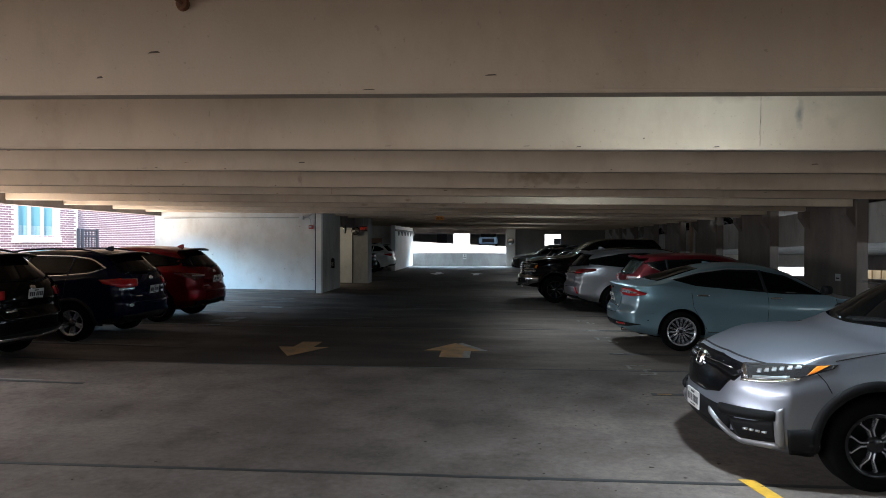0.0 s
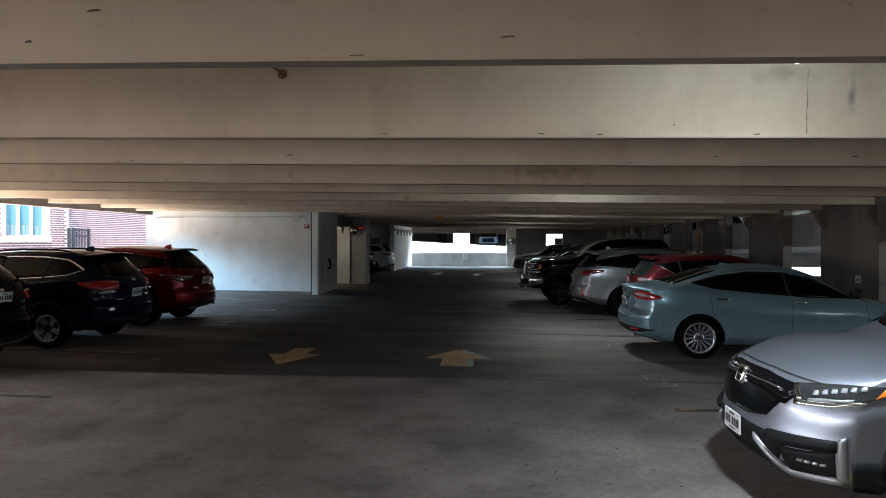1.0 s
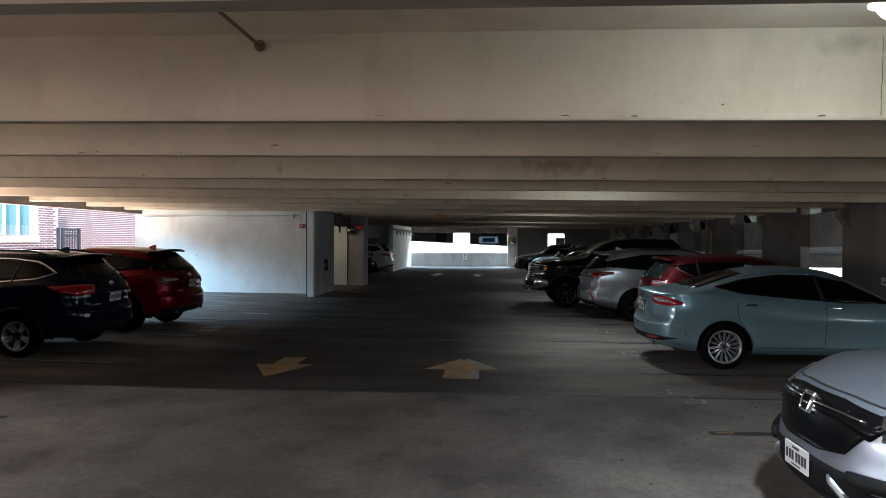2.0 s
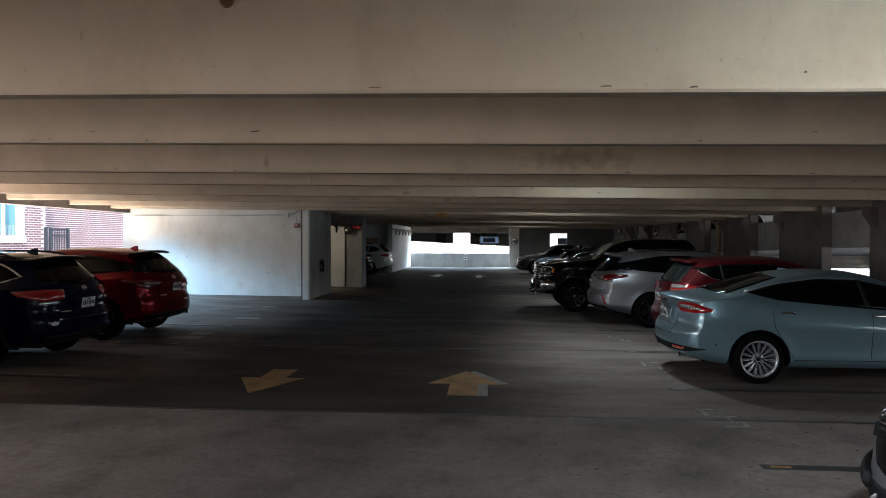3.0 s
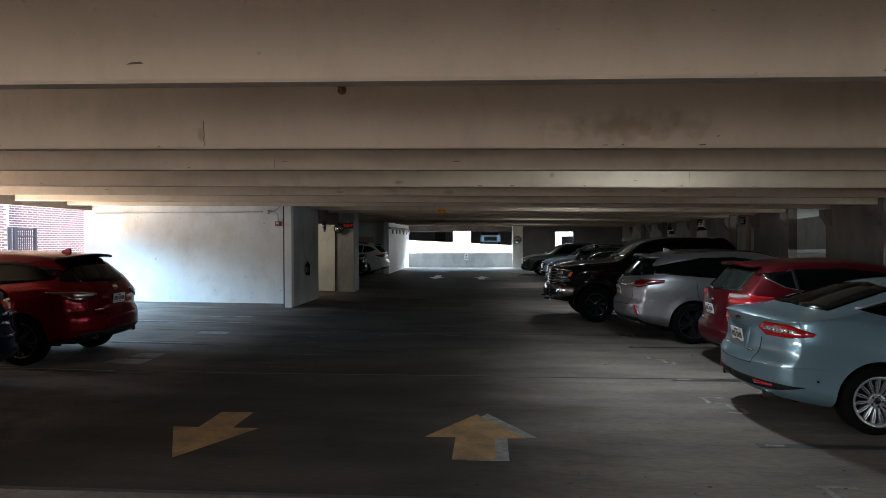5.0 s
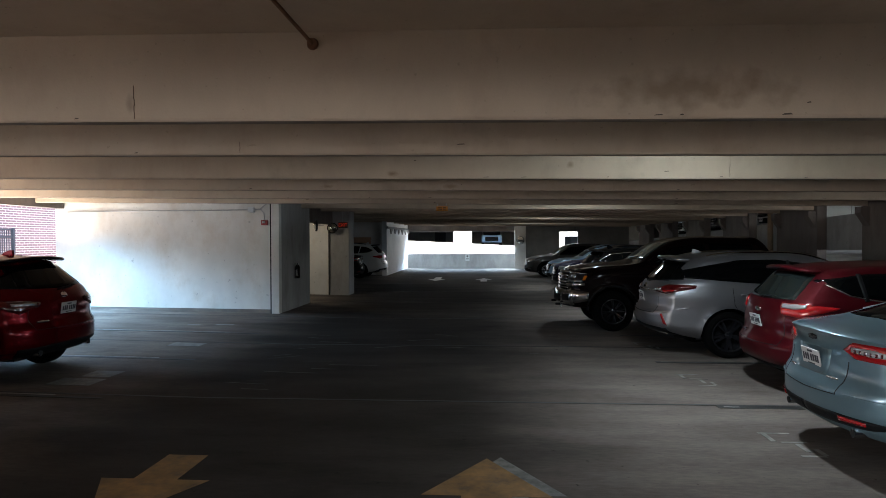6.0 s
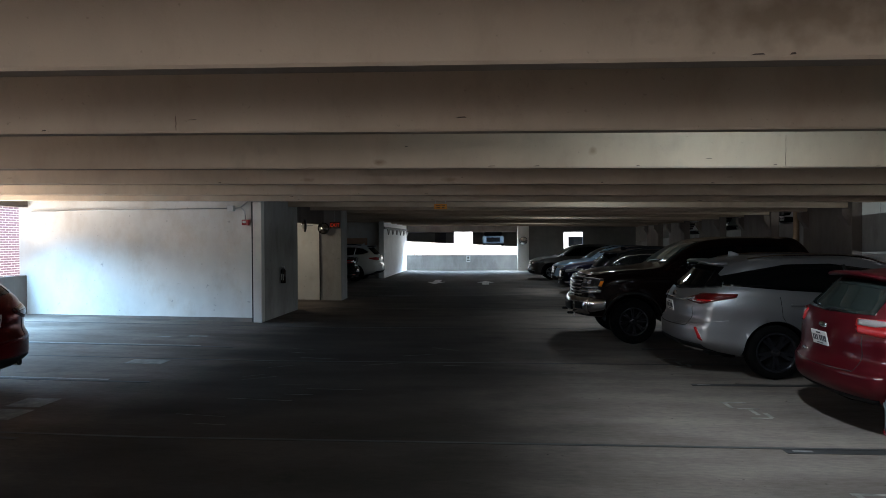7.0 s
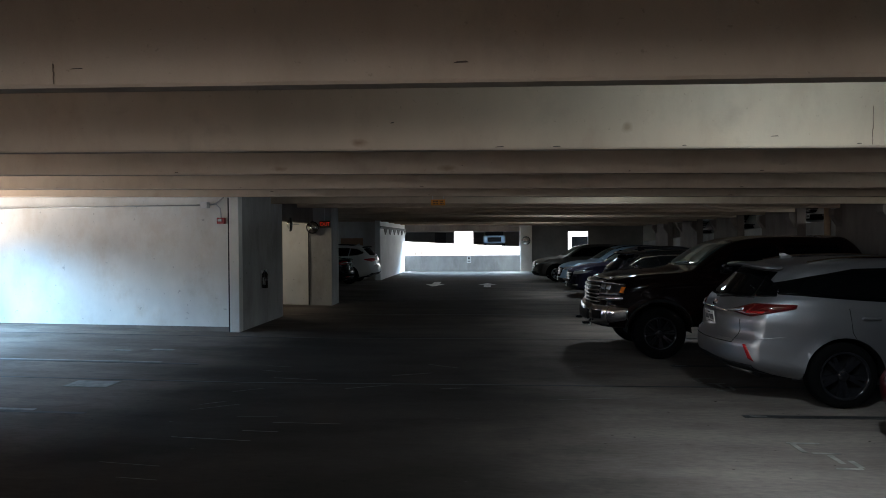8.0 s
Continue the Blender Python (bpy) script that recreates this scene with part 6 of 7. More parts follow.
tube(bm, [(-6.52, 21.56, 2.70), (-6.38, 21.56, 2.72), (-6.28, 21.56, 2.62), (-6.26, 21.56, 2.42)], 0.014)
tube(bm, [(-6.40, 21.56, 2.71), (-6.2, 21.54, 2.85)], 0.014)
tagged(link("conduit", bm, M_STEEL, smooth=True), "thin steel conduit along the top of the cross wall", "conduit")
tagged(link("wall_joint", boxm(-6.135, 21.585, 0.0, -6.098, 21.63, 2.85), M_SEAL), "dark joint between wall and pilaster", "joint", kind="structure")
tagged(link("baseboard", prismm([(-6.12, 21.60), (-12.2, 22.24), (-12.2, 22.27), (-6.12, 21.63)], "z", 0.0, 0.13), M_PIER), "low mortar fillet at the foot of the wall", "trim", kind="structure")

ext = tagged(empty("fire_extinguisher", (-5.886, 22.85, 0.80)), "black-faded fire extinguisher hung on a wall bracket", "extinguisher")
part("cylinder", cylm((0.08, 0, 0.06), (0.08, 0, 0.38), 0.065, seg=24), mat("dark_red_enamel", (0.02, 0.008, 0.008), 0.25), ext, smooth=True)
part("shoulder", cylm((0.08, 0, 0.38), (0.08, 0, 0.44), 0.065, 0.025, seg=24), mat("dark_red_shoulder", (0.02, 0.008, 0.008), 0.25), ext, smooth=True)
part("valve", boxm(0.05, -0.03, 0.44, 0.12, 0.03, 0.49, 0.008), M_STEEL, ext)
part("hose", tube(bmesh.new(), [(0.09, -0.03, 0.47), (0.11, -0.10, 0.41), (0.10, -0.11, 0.2), (0.09, -0.09, 0.1)], 0.012), M_BLACK, ext)
part("label", boxm(0.05, -0.068, 0.14, 0.11, -0.063, 0.30), M_GREY_BOX, ext)
part("bracket", boxm(0.0, -0.05, 0.1, 0.016, 0.05, 0.46), M_STEEL, ext)


def convex_mirror(loc, rz, r, label):
    m = tagged(empty("convex_mirror", loc, rz), label, "mirror", "convex mirrors")
    part("mirror_face", bmesh_cap(r, 0.09), M_MIRROR, m, smooth=True)
    mesh_ob("rim", *lathe([(r + 0.012, -0.02), (r + 0.012, 0.03), (r - 0.01, 0.03), (r - 0.01, -0.02)], 32), M_BLACK, m)
    part("back", cylm((0, 0.03, 0), (0, 0.05, 0), r, r * 0.6, seg=32), M_BLACK, m)
    part("arm", cylm((0, 0.04, 0), (0, 0.22, 0.0), 0.018, seg=10), M_STEEL, m)
    return m


def bmesh_cap(r, bulge):
    """A shallow dome towards -y."""
    bm = bmesh.new()
    rings, seg = 6, 32
    rows = []
    for i in range(1, rings + 1):
        f = i / rings
        rows.append([bm.verts.new((r * f * math.cos(2 * math.pi * k / seg), -bulge * (1 - f * f), r * f * math.sin(2 * math.pi * k / seg))) for k in range(seg)])
    c = bm.verts.new((0, -bulge, 0))
    for k in range(seg):
        bm.faces.new((c, rows[0][k], rows[0][(k + 1) % seg]))
        for a, b in zip(rows, rows[1:]):
            bm.faces.new((a[k], b[k], b[(k + 1) % seg], a[(k + 1) % seg]))
    bmesh.ops.recalc_face_normals(bm, faces=bm.faces[:])
    return bm


convex_mirror((-5.80, 26.80, 2.32), 12, 0.17, "round convex mirror beside the exit sign")
convex_mirror((-5.74, 24.55, 2.36), -70, 0.17, "round convex mirror seen edge-on at the lobby corner")
convex_mirror((1.55, 46.85, 1.86), 0, 0.24, "round convex mirror on the far column")

mp_post = tagged(empty("mirror_post", (-5.97, 26.98, 0)), "thin dark steel post beside the lobby opening", "post")
part("post", cylm((0, 0, 0), (0, 0, 2.2), 0.022, seg=12), M_BLACK, mp_post)
part("foot_plate", boxm(-0.06, -0.06, 0, 0.06, 0.06, 0.012, 0.003), M_BLACK, mp_post)
ex = tagged(empty("exit_sign", (-5.47, 26.92, 2.42), 0), "small lit red exit sign over the lobby", "sign")
part("case", boxm(-0.15, -0.03, -0.1, 0.17, 0.03, 0.1, 0.006), M_BLACK, ex)
lt = text_mesh("EXIT", 0.15)
bmesh.ops.transform(lt, matrix=pose(0.01, -0.034, 0, 90, 0, 0), verts=lt.verts)
part("lettering", lt, M_EXIT, ex)
part("hanger", cylm((0, 0, 0.1), (0, 0, 0.5), 0.012, seg=8), M_STEEL, ex)

hs = tagged(empty("hanging_sign", (-1.66, 21.05, 2.665)), "orange hanging warning sign with worn dark lettering", "sign")
part("board", boxm(-0.14, -0.008, -0.055, 0.14, 0.008, 0.06, 0.006), M_SIGN, hs)
bm = bmesh.new()
for i, w in enumerate((0.10, 0.11)):
    z = 0.024 - 0.045 * i
    for k in range(8):
        if k == 4:
            continue
        x = -w + 2 * w * (k + 0.5) / 8
        box(bm, x - 0.009, -0.0105, z - 0.013, x + 0.009, -0.0085, z + 0.013)
part("lettering_bars", bm, M_INK, hs)
for x in (-0.11, 0.11):
    part("strap", boxm(x - 0.006, -0.002, 0.05, x + 0.006, 0.002, 0.13), M_STEEL, hs)

# hairline cracks in the ribs
bm = bmesh.new()
for x, y, z0, z1 in ((2.59, 5.79, 2.77, 3.30), (-3.15, 10.27, 2.82, 3.06), (-3.10, 12.14, 2.82, 2.93), (2.76, 14.69, 2.76, 3.10)):
    k, steps = y - 0.0735 - 0.004, 5
    for i in range(steps):
        a, b = z0 + (z1 - z0) * i / steps, z0 + (z1 - z0) * (i + 1) / steps
        off = -0.047 * (a - soffit(x) - 0.02) - 0.001
        w = 0.0006 + 0.0004 * ((i * 7) % 3)
        dx = 0.002 * math.sin(i * 2.3 + x)
        box(bm, x + dx - w, k + off, a, x + dx + w, k + off + 0.03, b + 0.002)
tagged(link("rib_cracks", bm, mat("crack_dirt", (0.17, 0.12, 0.09), 0.9, var=0.3, scale=12)), "dark hairline cracks in the concrete ribs", "crack", kind="structure")

ll = tagged(empty("lobby_lamp", (-6.8, 25.2, 2.62)), "small round lobby ceiling lamp", "lamp")
part("lens", cylm((0, 0, 0.0), (0, 0, 0.05), 0.08, 0.1, seg=24), M_LENS, ll)
part("housing", cylm((0, 0, 0.05), (0, 0, 0.12), 0.11, 0.11, seg=24), M_GREY_BOX, ll)
part("stem", cylm((0, 0, 0.12), (0, 0, 0.86), 0.02, seg=10), M_STEEL, ll)

# ceiling lamps
lamp_ob = None
for lx, ly in LAMPS:
    if lamp_ob is None:
        lamp_ob = tagged(empty("ceiling_lamp", (lx, ly, LAMP_Z)), "round garage ceiling lamp with a glowing white lens", "lamp", "ceiling lamps")
        part("housing", cylm((0, 0, 0.04), (0, 0, 0.075), 0.15, 0.13, seg=32), M_GREY_BOX, lamp_ob)
        lens = mesh_ob("lens", *lathe([(0.001, -0.042), (0.05, -0.038), (0.09, -0.02), (0.11, 0.01), (0.118, 0.045)], 32), M_LENS, lamp_ob)
        lens.data.transform(pose(0, 0, 0, 90, 0, 0))
        part("stem", cylm((0, 0, 0.07), (0, 0, 0.36), 0.025, seg=12), M_STEEL, lamp_ob)
    else:
        copy_thing(lamp_ob, pose(lx, ly, LAMP_Z))

# lengths of rusty conduit running through the ribs, each with a flange
for y in (3.45, 5.79, 7.73, 10.27):
    d = tagged(empty("drain_stub", (-1.80, y - 0.10, 3.33)), "rusty conduit running through a concrete rib", "pipe", "drain stubs")
    part("flange", cylm((0, 0.02, 0), (0, -0.02, 0), 0.048, 0.036, seg=18), M_RUST, d)
    part("rod", cylm((0, 0.01, 0), (0, -1.7, 0.0), 0.013, seg=10), M_RUST, d)

# ---------------------------------------------------------------- paint on the floor


def arrow(name, label, x, tip, base, tail, hw, sw, material, z=0.003):
    pts = [(x, tip), (x - hw, base), (x - sw, base), (x - sw, tail), (x + sw, tail), (x + sw, base), (x + hw, base)]
    return tagged(link(name, prismm(pts, "z", 0.0005, z), material), label, "floor marking", "floor arrows")


arrow("floor_arrow", "faded yellow arrow painted on the deck towards the viewer", -3.22, 9.66, 10.56, 11.13, 0.45, 0.18, M_YELLOW)
arrow("old_arrow", "ghost of an older pale arrow under the yellow one", -0.44, 11.24, 10.42, 9.76, 0.48, 0.19, M_GHOST, 0.002)
arrow("floor_arrow", "faded yellow arrow painted on the deck pointing ahead", -0.56, 11.2, 10.39, 9.77, 0.49, 0.19, M_YELLOW, 0.004)
arrow("floor_arrow", "white arrow painted on the deck near the far end", -3.02, 34.85, 36.2, 37.7, 0.42, 0.16, M_WHITE)
arrow("floor_arrow", "white arrow painted on the deck pointing to the far end", -0.75, 36.85, 35.8, 34.5, 0.40, 0.15, M_WHITE)


def stripe(label, x0, y0, x1, y1, z, material, name="stall_line"):
    return tagged(link(name, boxm(x0, y0, z, x1, y1, z + 0.003), material), label, "floor marking", "stall lines")


M_YELLOW_FRESH = mat("yellow_line_paint", (0.62, 0.36, 0.03), 0.6, var=0.2, scale=14)
for i, y in enumerate((4.71, 7.51, 10.32, 13.06, 15.70, 18.45, 21.2, 23.95, 26.7, 29.45, 32.2, 34.95, 37.7, 40.45)):
    if i == 0:
        tagged(link("stall_line", prismm([(2.04, 4.72), (2.16, 4.72), (2.72, 1.9), (2.60, 1.9)], "z", 0.0005, 0.0035), M_YELLOW_FRESH), "bright yellow stall line on the deck", "floor marking", "stall lines")
    else:
        stripe("worn stall line blacked out with tar", 2.06, y - 0.055, 7.4, y + 0.055, 0.0005, M_TAR)
        stripe("remnant of paint on an old stall line", 2.13, y - 0.02, 2.30, y + 0.02, 0.0036, M_YELLOW if i == 1 else M_GHOST, "paint_remnant")


def left_stripe(label, x0, y0, x1, y1, material, name="stall_line"):
    pts = [(x0, floor_z(x0) + 0.0015), (x1, floor_z(x1) + 0.0015), (x1, floor_z(x1) + 0.005), (x0, floor_z(x0) + 0.005)]
    return tagged(link(name, prismm(pts, "y", y0, y1), material), label, "floor marking", "stall lines")


for y in (7.51, 10.32, 13.06, 15.5, 18.3):
    left_stripe("worn tar line of an old stall", -11.5, y - 0.12, -5.2, y - 0.05, M_TAR)
    left_stripe("thin worn white stall line", -11.0, y - 0.03, -5.85, y + 0.04, M_GHOST)
for x0, y0, x1, y1 in ((-6.35, 13.55, -5.75, 13.95), (-6.2, 14.05, -5.78, 14.45), (-6.3, 16.6, -5.7, 16.95), (-6.6, 19.3, -6.2, 19.45), (-7.2, 19.2, -6.9, 19.3)):
    left_stripe("faded pale patch of paint on the deck", x0, y0, x1, y1, M_GHOST, "paint_patch")
M_STENCIL = mat("worn_stencil_paint", (0.165, 0.155, 0.135), 0.75, var=0.3, scale=18, patch=0.5, pscale=5, second=(0.11, 0.10, 0.09))
for y in (8.58, 11.33, 14.04, 16.8):
    st = tagged(empty("floor_stencil", (2.1, y, 0)), "worn unreadable stencil bars at the stall mouth", "floor marking", "floor stencils")
    for x0, y0, x1, y1 in ((0.0, 0.74, 0.30, 0.78), (0.02, 0.50, 0.07, 0.74), (0.10, 0.46, 0.34, 0.50), (0.20, 0.22, 0.25, 0.44), (0.10, 0.08, 0.32, 0.12), (0.30, 0.12, 0.35, 0.30)):
        part("bar", boxm(x0, y0, 0.0008, x1, y1, 0.0030), M_STENCIL, st)

rs = random.Random(11)
sc_p, sc_f = [], []
for i in range(24):
    x, y = rs.uniform(-4.5, 1.5), rs.uniform(13.5, 21.0)
    a, ln, w = rs.gauss(0.0, 0.35), rs.uniform(0.25, 0.9), rs.uniform(0.002, 0.005)
    dx, dy = math.cos(a) * ln / 2, math.sin(a) * ln / 2
    nx, ny = -math.sin(a) * w, math.cos(a) * w
    i0 = len(sc_p)
    for zz in (0.0004, 0.0016):
        sc_p += [(x - dx - nx, y - dy - ny, zz), (x + dx - nx, y + dy - ny, zz), (x + dx + nx, y + dy + ny, zz), (x - dx + nx, y - dy + ny, zz)]
    sc_f += [(i0 + 4, i0 + 5, i0 + 6, i0 + 7)] + [(i0 + k, i0 + (k + 1) % 4, i0 + 4 + (k + 1) % 4, i0 + 4 + k) for k in range(4)]
tagged(mesh_ob("floor_scratches", sc_p, sc_f, M_GHOST, None, smooth=False), "pale scrape marks scattered on the deck", "scratches", kind="stuff")

# leaf bits and dirt flakes swept against the stalls
fl_p, fl_f = [], []
for i in range(210):
    x, y = (rs.uniform(0.2, 3.6), rs.uniform(2.2, 9.6)) if i < 130 else (rs.uniform(-6.5, 3.0), rs.uniform(3.0, 17.0))
    r = rs.uniform(0.006, 0.022)
    k, turn = rs.randint(4, 6), rs.uniform(0, 6.28)
    i0 = len(fl_p)
    zf = floor_z(x) + 0.0008
    ring = [(x + r * rs.uniform(0.5, 1.2) * math.cos(turn + 6.283 * j / k), y + 0.7 * r * rs.uniform(0.5, 1.2) * math.sin(turn + 6.283 * j / k)) for j in range(k)]
    fl_p += [(a, b, zf) for a, b in ring] + [(a, b, zf + rs.uniform(0.001, 0.004)) for a, b in ring]
    fl_f += [tuple(range(i0 + k, i0 + 2 * k))] + [(i0 + j, i0 + (j + 1) % k, i0 + k + (j + 1) % k, i0 + k + j) for j in range(k)]
tagged(mesh_ob("floor_debris", fl_p, fl_f, mat("dry_leaf_bits", (0.035, 0.026, 0.018), 0.9, var=0.4, scale=30), None, smooth=False), "small dark leaf bits and dirt flakes on the deck", "debris", kind="stuff")
# chips and tie marks along the lower edge of the ribs
ch_p, ch_f = [], []
for y in STEMS[4:14]:
    for i in range(9):
        x, w, h = rs.uniform(-9.0, 6.5), rs.uniform(0.008, 0.05), rs.uniform(0.004, 0.014)
        zc0 = soffit(x) + rs.choice((0.02, 0.022, 0.03, 0.10, 0.25))
        off = 0.0735 + 0.048 * (zc0 - soffit(x) - 0.02)
        i0 = len(ch_p)
        for yy in (y - off - 0.0015, y - off + 0.01):
            ch_p += [(x - w, yy, zc0), (x + w * 0.9, yy, zc0 + h * 0.2), (x + w * 0.6, yy, zc0 + h), (x - w * 0.5, yy, zc0 + h * 0.8)]
        ch_f += [(i0, i0 + 1, i0 + 2, i0 + 3)] + [(i0 + j, i0 + 4 + j, i0 + 4 + (j + 1) % 4, i0 + (j + 1) % 4) for j in range(4)]
tagged(mesh_ob("rib_chips", ch_p, ch_f, mat("chipped_concrete", (0.10, 0.075, 0.055), 0.9, var=0.3, scale=20), None, smooth=False), "small dark chips along the edges of the concrete ribs", "chips", kind="stuff")

# ---------------------------------------------------------------- outside the open side: brick building
FX = -19.5


def brick_wall(name, label, x, y0, y1, z0, z1, holes=()):
    w = tagged(empty(name, (x, y0, z0)), label, "building")
    bm = bmesh.new()
    cuts = sorted({0.0, y1 - y0, *[v - y0 for h in holes for v in h[:2]]})
    zc = sorted({0.0, z1 - z0, *[v - z0 for h in holes for v in h[2:]]})
    for a, b in zip(cuts, cuts[1:]):
        for c, d in zip(zc, zc[1:]):
            my, mz = (a + b) / 2 + y0, (c + d) / 2 + z0
            if not any(h[0] < my < h[1] and h[2] < mz < h[3] for h in holes):
                box(bm, -0.3, a, c, 0.0, b, d)
    part("mortar_wall", bm, M_MORTAR, w)
    near, rest_p, rest_f = [], [], []
    shared = None
    BW, BH = 0.30, 0.10
    k = 0
    for r in range(int((z1 - z0) / BH)):
        for c in range(int((y1 - y0) / BW) + 1):
            ya = c * BW + (0.5 * BW if r % 2 else 0) + 0.006
            za = r * BH + 0.006
            yb, zb = ya + BW - 0.034, za + BH - 0.030
            if yb > y1 - y0:
                continue
            wy0, wy1, wz0, wz1 = ya + y0, yb + y0, za + z0, zb + z0
            if any(wy1 > h[0] and wy0 < h[1] and wz1 > h[2] and wz0 < h[3] for h in holes):
                continue
            if 1.9 < wz0 < 3.3 and 21.0 < wy0 < 27.5 and k < 290:
                if shared is None:
                    sb = boxm(0.0, 0, 0, 0.012, BW - 0.034, BH - 0.030)
                    shared = bpy.data.meshes.new("brick")
                    sb.to_mesh(shared)
                    sb.free()
                    shared.materials.append(M_BRICK)
                b = new("brick", shared)
                b.parent = w
                b.location = (0, ya, za)
                k += 1
            else:
                i0 = len(rest_p)
                rest_p += [(0.0, ya, za), (0.0, yb, za), (0.0, yb, zb), (0.0, ya, zb), (0.012, ya, za), (0.012, yb, za), (0.012, yb, zb), (0.012, ya, zb)]
                rest_f += [(i0 + 4, i0 + 5, i0 + 6, i0 + 7), (i0, i0 + 1, i0 + 5, i0 + 4), (i0 + 3, i0 + 7, i0 + 6, i0 + 2), (i0 + 1, i0 + 2, i0 + 6, i0 + 5), (i0, i0 + 4, i0 + 7, i0 + 3)]
    ob = mesh_ob("brickwork", rest_p, rest_f, M_BRICK, w, smooth=False)
    ob["kind"] = "stuff"
    return w


bw1 = brick_wall("brick_building", "sunlit red brick building with white-trimmed window", FX, 4.0, 28.25, -1.2, 5.2, holes=((24.35, 26.75, 2.09, 4.6),))
bw2 = brick_wall("brick_wing", "sunlit red brick wing set back beside a gate", FX - 0.7, 28.25, 60.0, -1.2, 5.2)
M_BLIND = mat("pale_blind", (0.16, 0.25, 0.28), 0.7, var=0.05, scale=6)
win = tagged(empty("building_window", (FX, 24.35, 2.09)), "white-framed window with three pale blue panes", "window")
part("sill", boxm(-0.25, -0.25, -0.30, 0.10, 2.65, -0.05, 0.01), M_STONE, win)
part("surround", boxm(-0.25, -0.02, -0.05, 0.05, 0.06, 2.4), M_STONE, win)
part("surround", boxm(-0.25, 2.34, -0.05, 0.05, 2.62, 2.4), M_STONE, win)
for i in range(3):
    a = 0.06 + i * 0.76
    part("window_frame", boxm(-0.18, a, -0.05, -0.02, a + 0.06, 2.4), M_STONE, win)
    part("pane", boxm(-0.15, a + 0.06, -0.05, -0.13, a + 0.76, 2.4), M_BLUE_GLASS, win)
    bl = bmesh.new()
    for k in range(9):
        box(bl, -0.128, a + 0.09 + 0.075 * k, 0.0, -0.122, a + 0.14 + 0.075 * k, 0.42)
    part("blind", bl, M_BLIND, win)
gate = tagged(empty("metal_gate", (FX + 0.1, 28.1, 0.7)), "blue-grey metal gate with upright bars", "gate")
M_GATE = mat("gate_paint", (0.018, 0.022, 0.032), 0.5, var=0.1, scale=10)
for y in (0.05, 0.35, 1.5):
    part("post", boxm(-0.05, y - 0.05, -2.2, 0.05, y + 0.05, 1.75), M_GATE, gate)
for z in (0.0, 1.35, 1.65):
    part("gate_rail", boxm(-0.03, 0.35, z, 0.03, 1.5, z + 0.06), M_GATE, gate)
for k in range(9):
    part("bar", boxm(-0.015, 0.45 + 0.115 * k, -1.0, 0.015, 0.475 + 0.115 * k, 1.65), M_GATE, gate)

# ---------------------------------------------------------------- beyond the far parapet
fg = tagged(empty("opposite_garage", (0, 62, -1.3)), "sunlit white parking garage opposite with dark bays", "building")
part("facade", prismm([(-30, 0), (30, 0), (30, 1.22), (-30, 4.25)], "y", 0, 0.3), M_FAR, fg)
part("upper_spandrel", boxm(-30, 0, 3.95, 30, 0.3, 8), M_FAR, fg)
for x0, x1 in ((-14, -8.0), (-3.6, -2.0), (2.0, 4.6), (5.0, 8.6), (9.0, 12.0)):
    part("column", boxm(x0, -0.05, 0, x1, 0.35, 4.2), M_FAR, fg)
# inner surfaces coloured dark, so the shade of the bays is in the material
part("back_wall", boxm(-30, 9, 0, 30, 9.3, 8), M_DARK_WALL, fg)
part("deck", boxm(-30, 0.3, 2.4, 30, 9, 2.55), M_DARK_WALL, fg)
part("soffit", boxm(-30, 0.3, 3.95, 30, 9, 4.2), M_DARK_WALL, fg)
part("doorway", boxm(-6.0, 8.95, 2.55, -4.9, 8.99, 4.0), M_BLACK, fg)
part("dark_window", boxm(6.2, -0.07, 2.4, 8.0, -0.04, 3.45), M_TINT, fg)
far_truck = tagged(empty("far_truck", (-0.2, 64.0, 1.25)), "blue-grey pickup parked in the opposite garage", "car")
part("body", boxm(-0.95, 0, 0.35, 0.95, 5, 1.05, 0.12), P_SKY, far_truck)
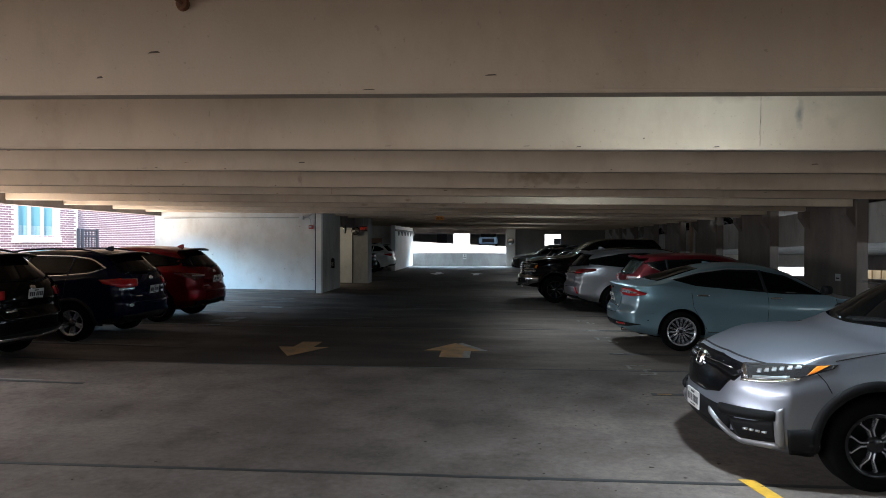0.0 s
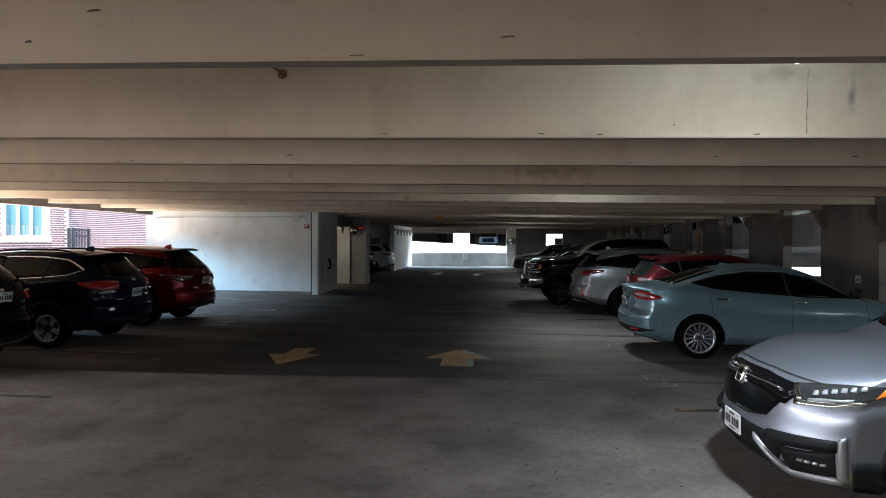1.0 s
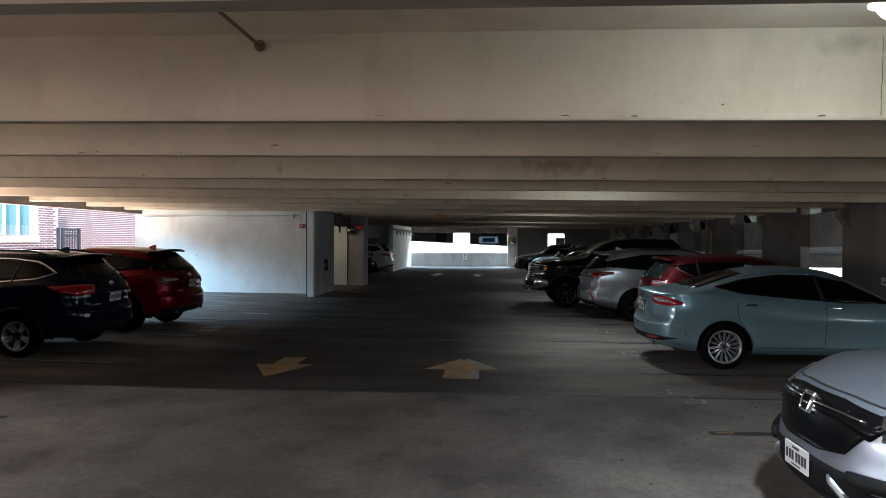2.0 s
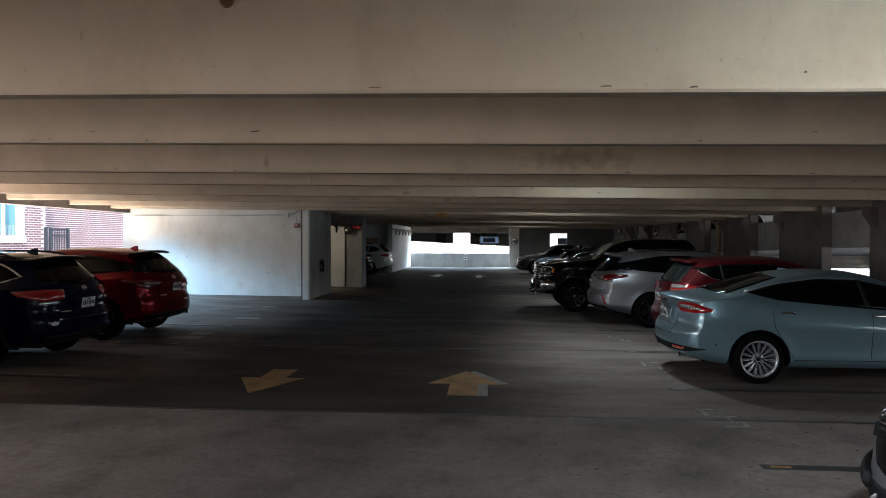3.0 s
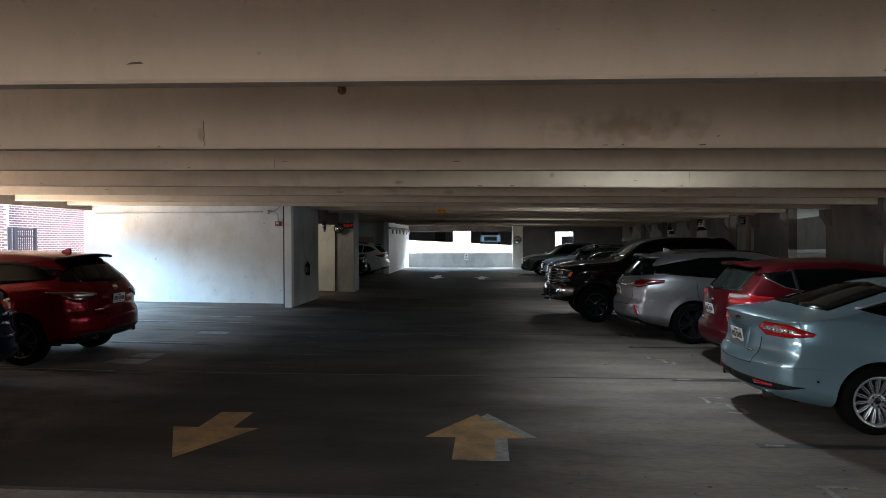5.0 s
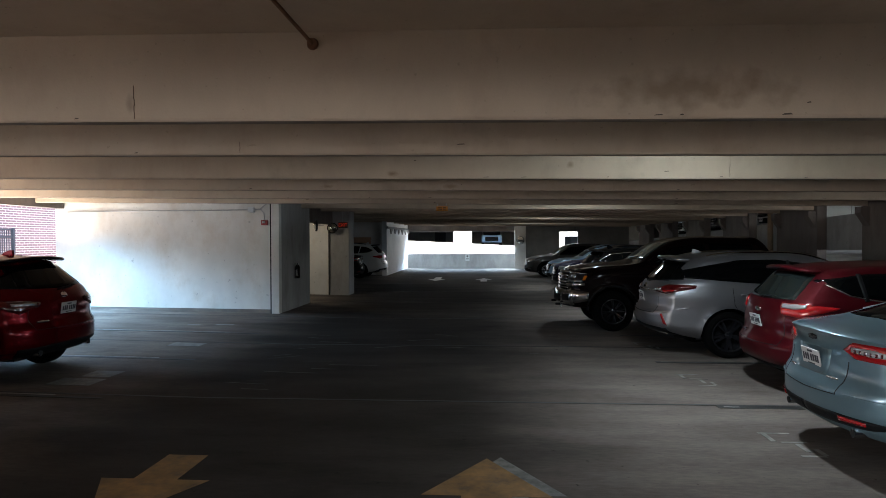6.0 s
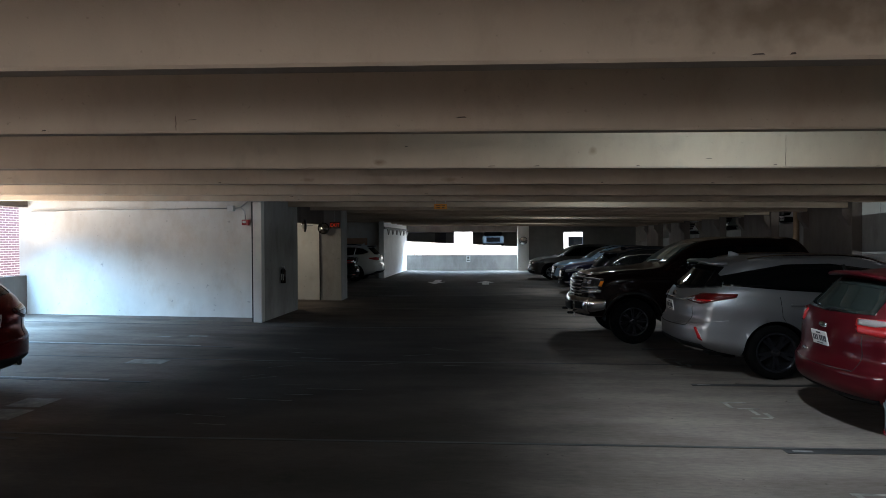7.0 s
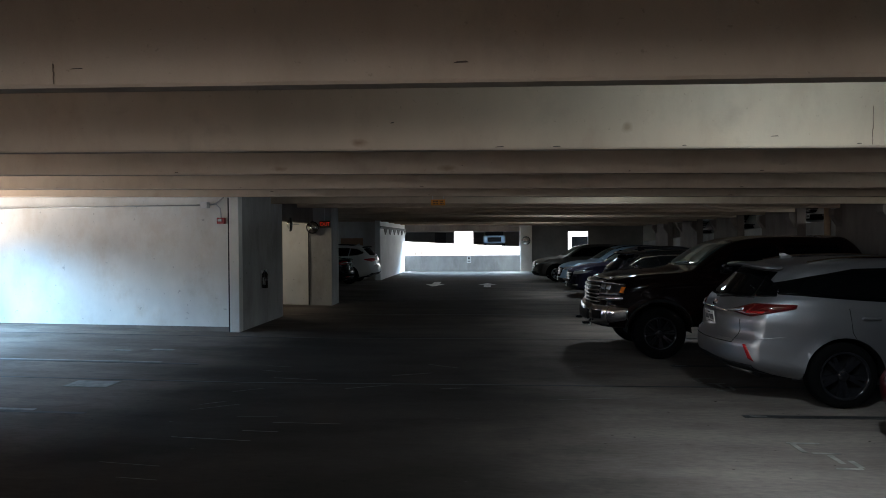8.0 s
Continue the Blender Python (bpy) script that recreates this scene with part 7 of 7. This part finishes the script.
part("cabin", boxm(-0.8, 1.2, 1.0, 0.8, 3.4, 1.65, 0.15), M_TINT, far_truck)
for sg in (-1, 1):
    part("wheel", cylm((sg * 0.95, 0.9, 0.36), (sg * 0.7, 0.9, 0.36), 0.36, seg=24), M_TYRE, far_truck)
part("grille", boxm(-0.6, -0.02, 0.5, 0.6, 0.02, 0.9), M_GLOSS_BLACK, far_truck)
sl = tagged(empty("wall_placard", (-1.9, Y_BACK - 0.004, 0.72)), "small white placard with dark print on the far parapet", "sign")
part("board", boxm(-0.13, -0.012, -0.2, 0.13, 0.0, 0.2), M_GREY_BOX, sl)
bm = bmesh.new()
box(bm, -0.06, -0.0145, 0.02, 0.06, -0.0125, 0.14)
box(bm, -0.09, -0.0145, -0.12, 0.09, -0.0125, -0.06)
part("print_bars", bm, M_INK, sl)
# a shrub that shows over the parapet
rs = random.Random(4)
M_LEAF = mat("leaf", (0.06, 0.11, 0.035), 0.6, var=0.3, scale=8)
sh = tagged(empty("shrub", (-5.4, 48.6, -1.2)), "thin green shrub outside the far parapet", "shrub")
bm = bmesh.new()
lf_p, lf_f = [], []
for i in range(9):
    q = Vector((rs.uniform(-0.4, 0.9), rs.uniform(-0.2, 0.4), rs.uniform(2.1, 2.95)))
    mid = Vector((q.x * 0.4, q.y * 0.5, 1.3))
    tube(bm, [(0, 0, 0), mid, q], 0.012, 6)
    for k in range(26):
        c = mid.lerp(q, rs.uniform(0.3, 1.05)) + Vector((rs.gauss(0, 0.06), rs.gauss(0, 0.06), rs.gauss(0, 0.06)))
        a = Vector((rs.uniform(-1, 1), rs.uniform(-1, 1), rs.uniform(-0.6, 0.6))).normalized() * 0.035
        b = a.cross(Vector((rs.uniform(-1, 1), rs.uniform(-1, 1), rs.uniform(-1, 1)))).normalized() * 0.014
        i0 = len(lf_p)
        lf_p += [c - a, c + b, c + a, c - b]
        lf_f.append((i0, i0 + 1, i0 + 2, i0 + 3))
part("twigs", bm, mat("twig", (0.12, 0.08, 0.05), 0.9), sh)
mesh_ob("leaves", lf_p, lf_f, M_LEAF, sh, smooth=False)
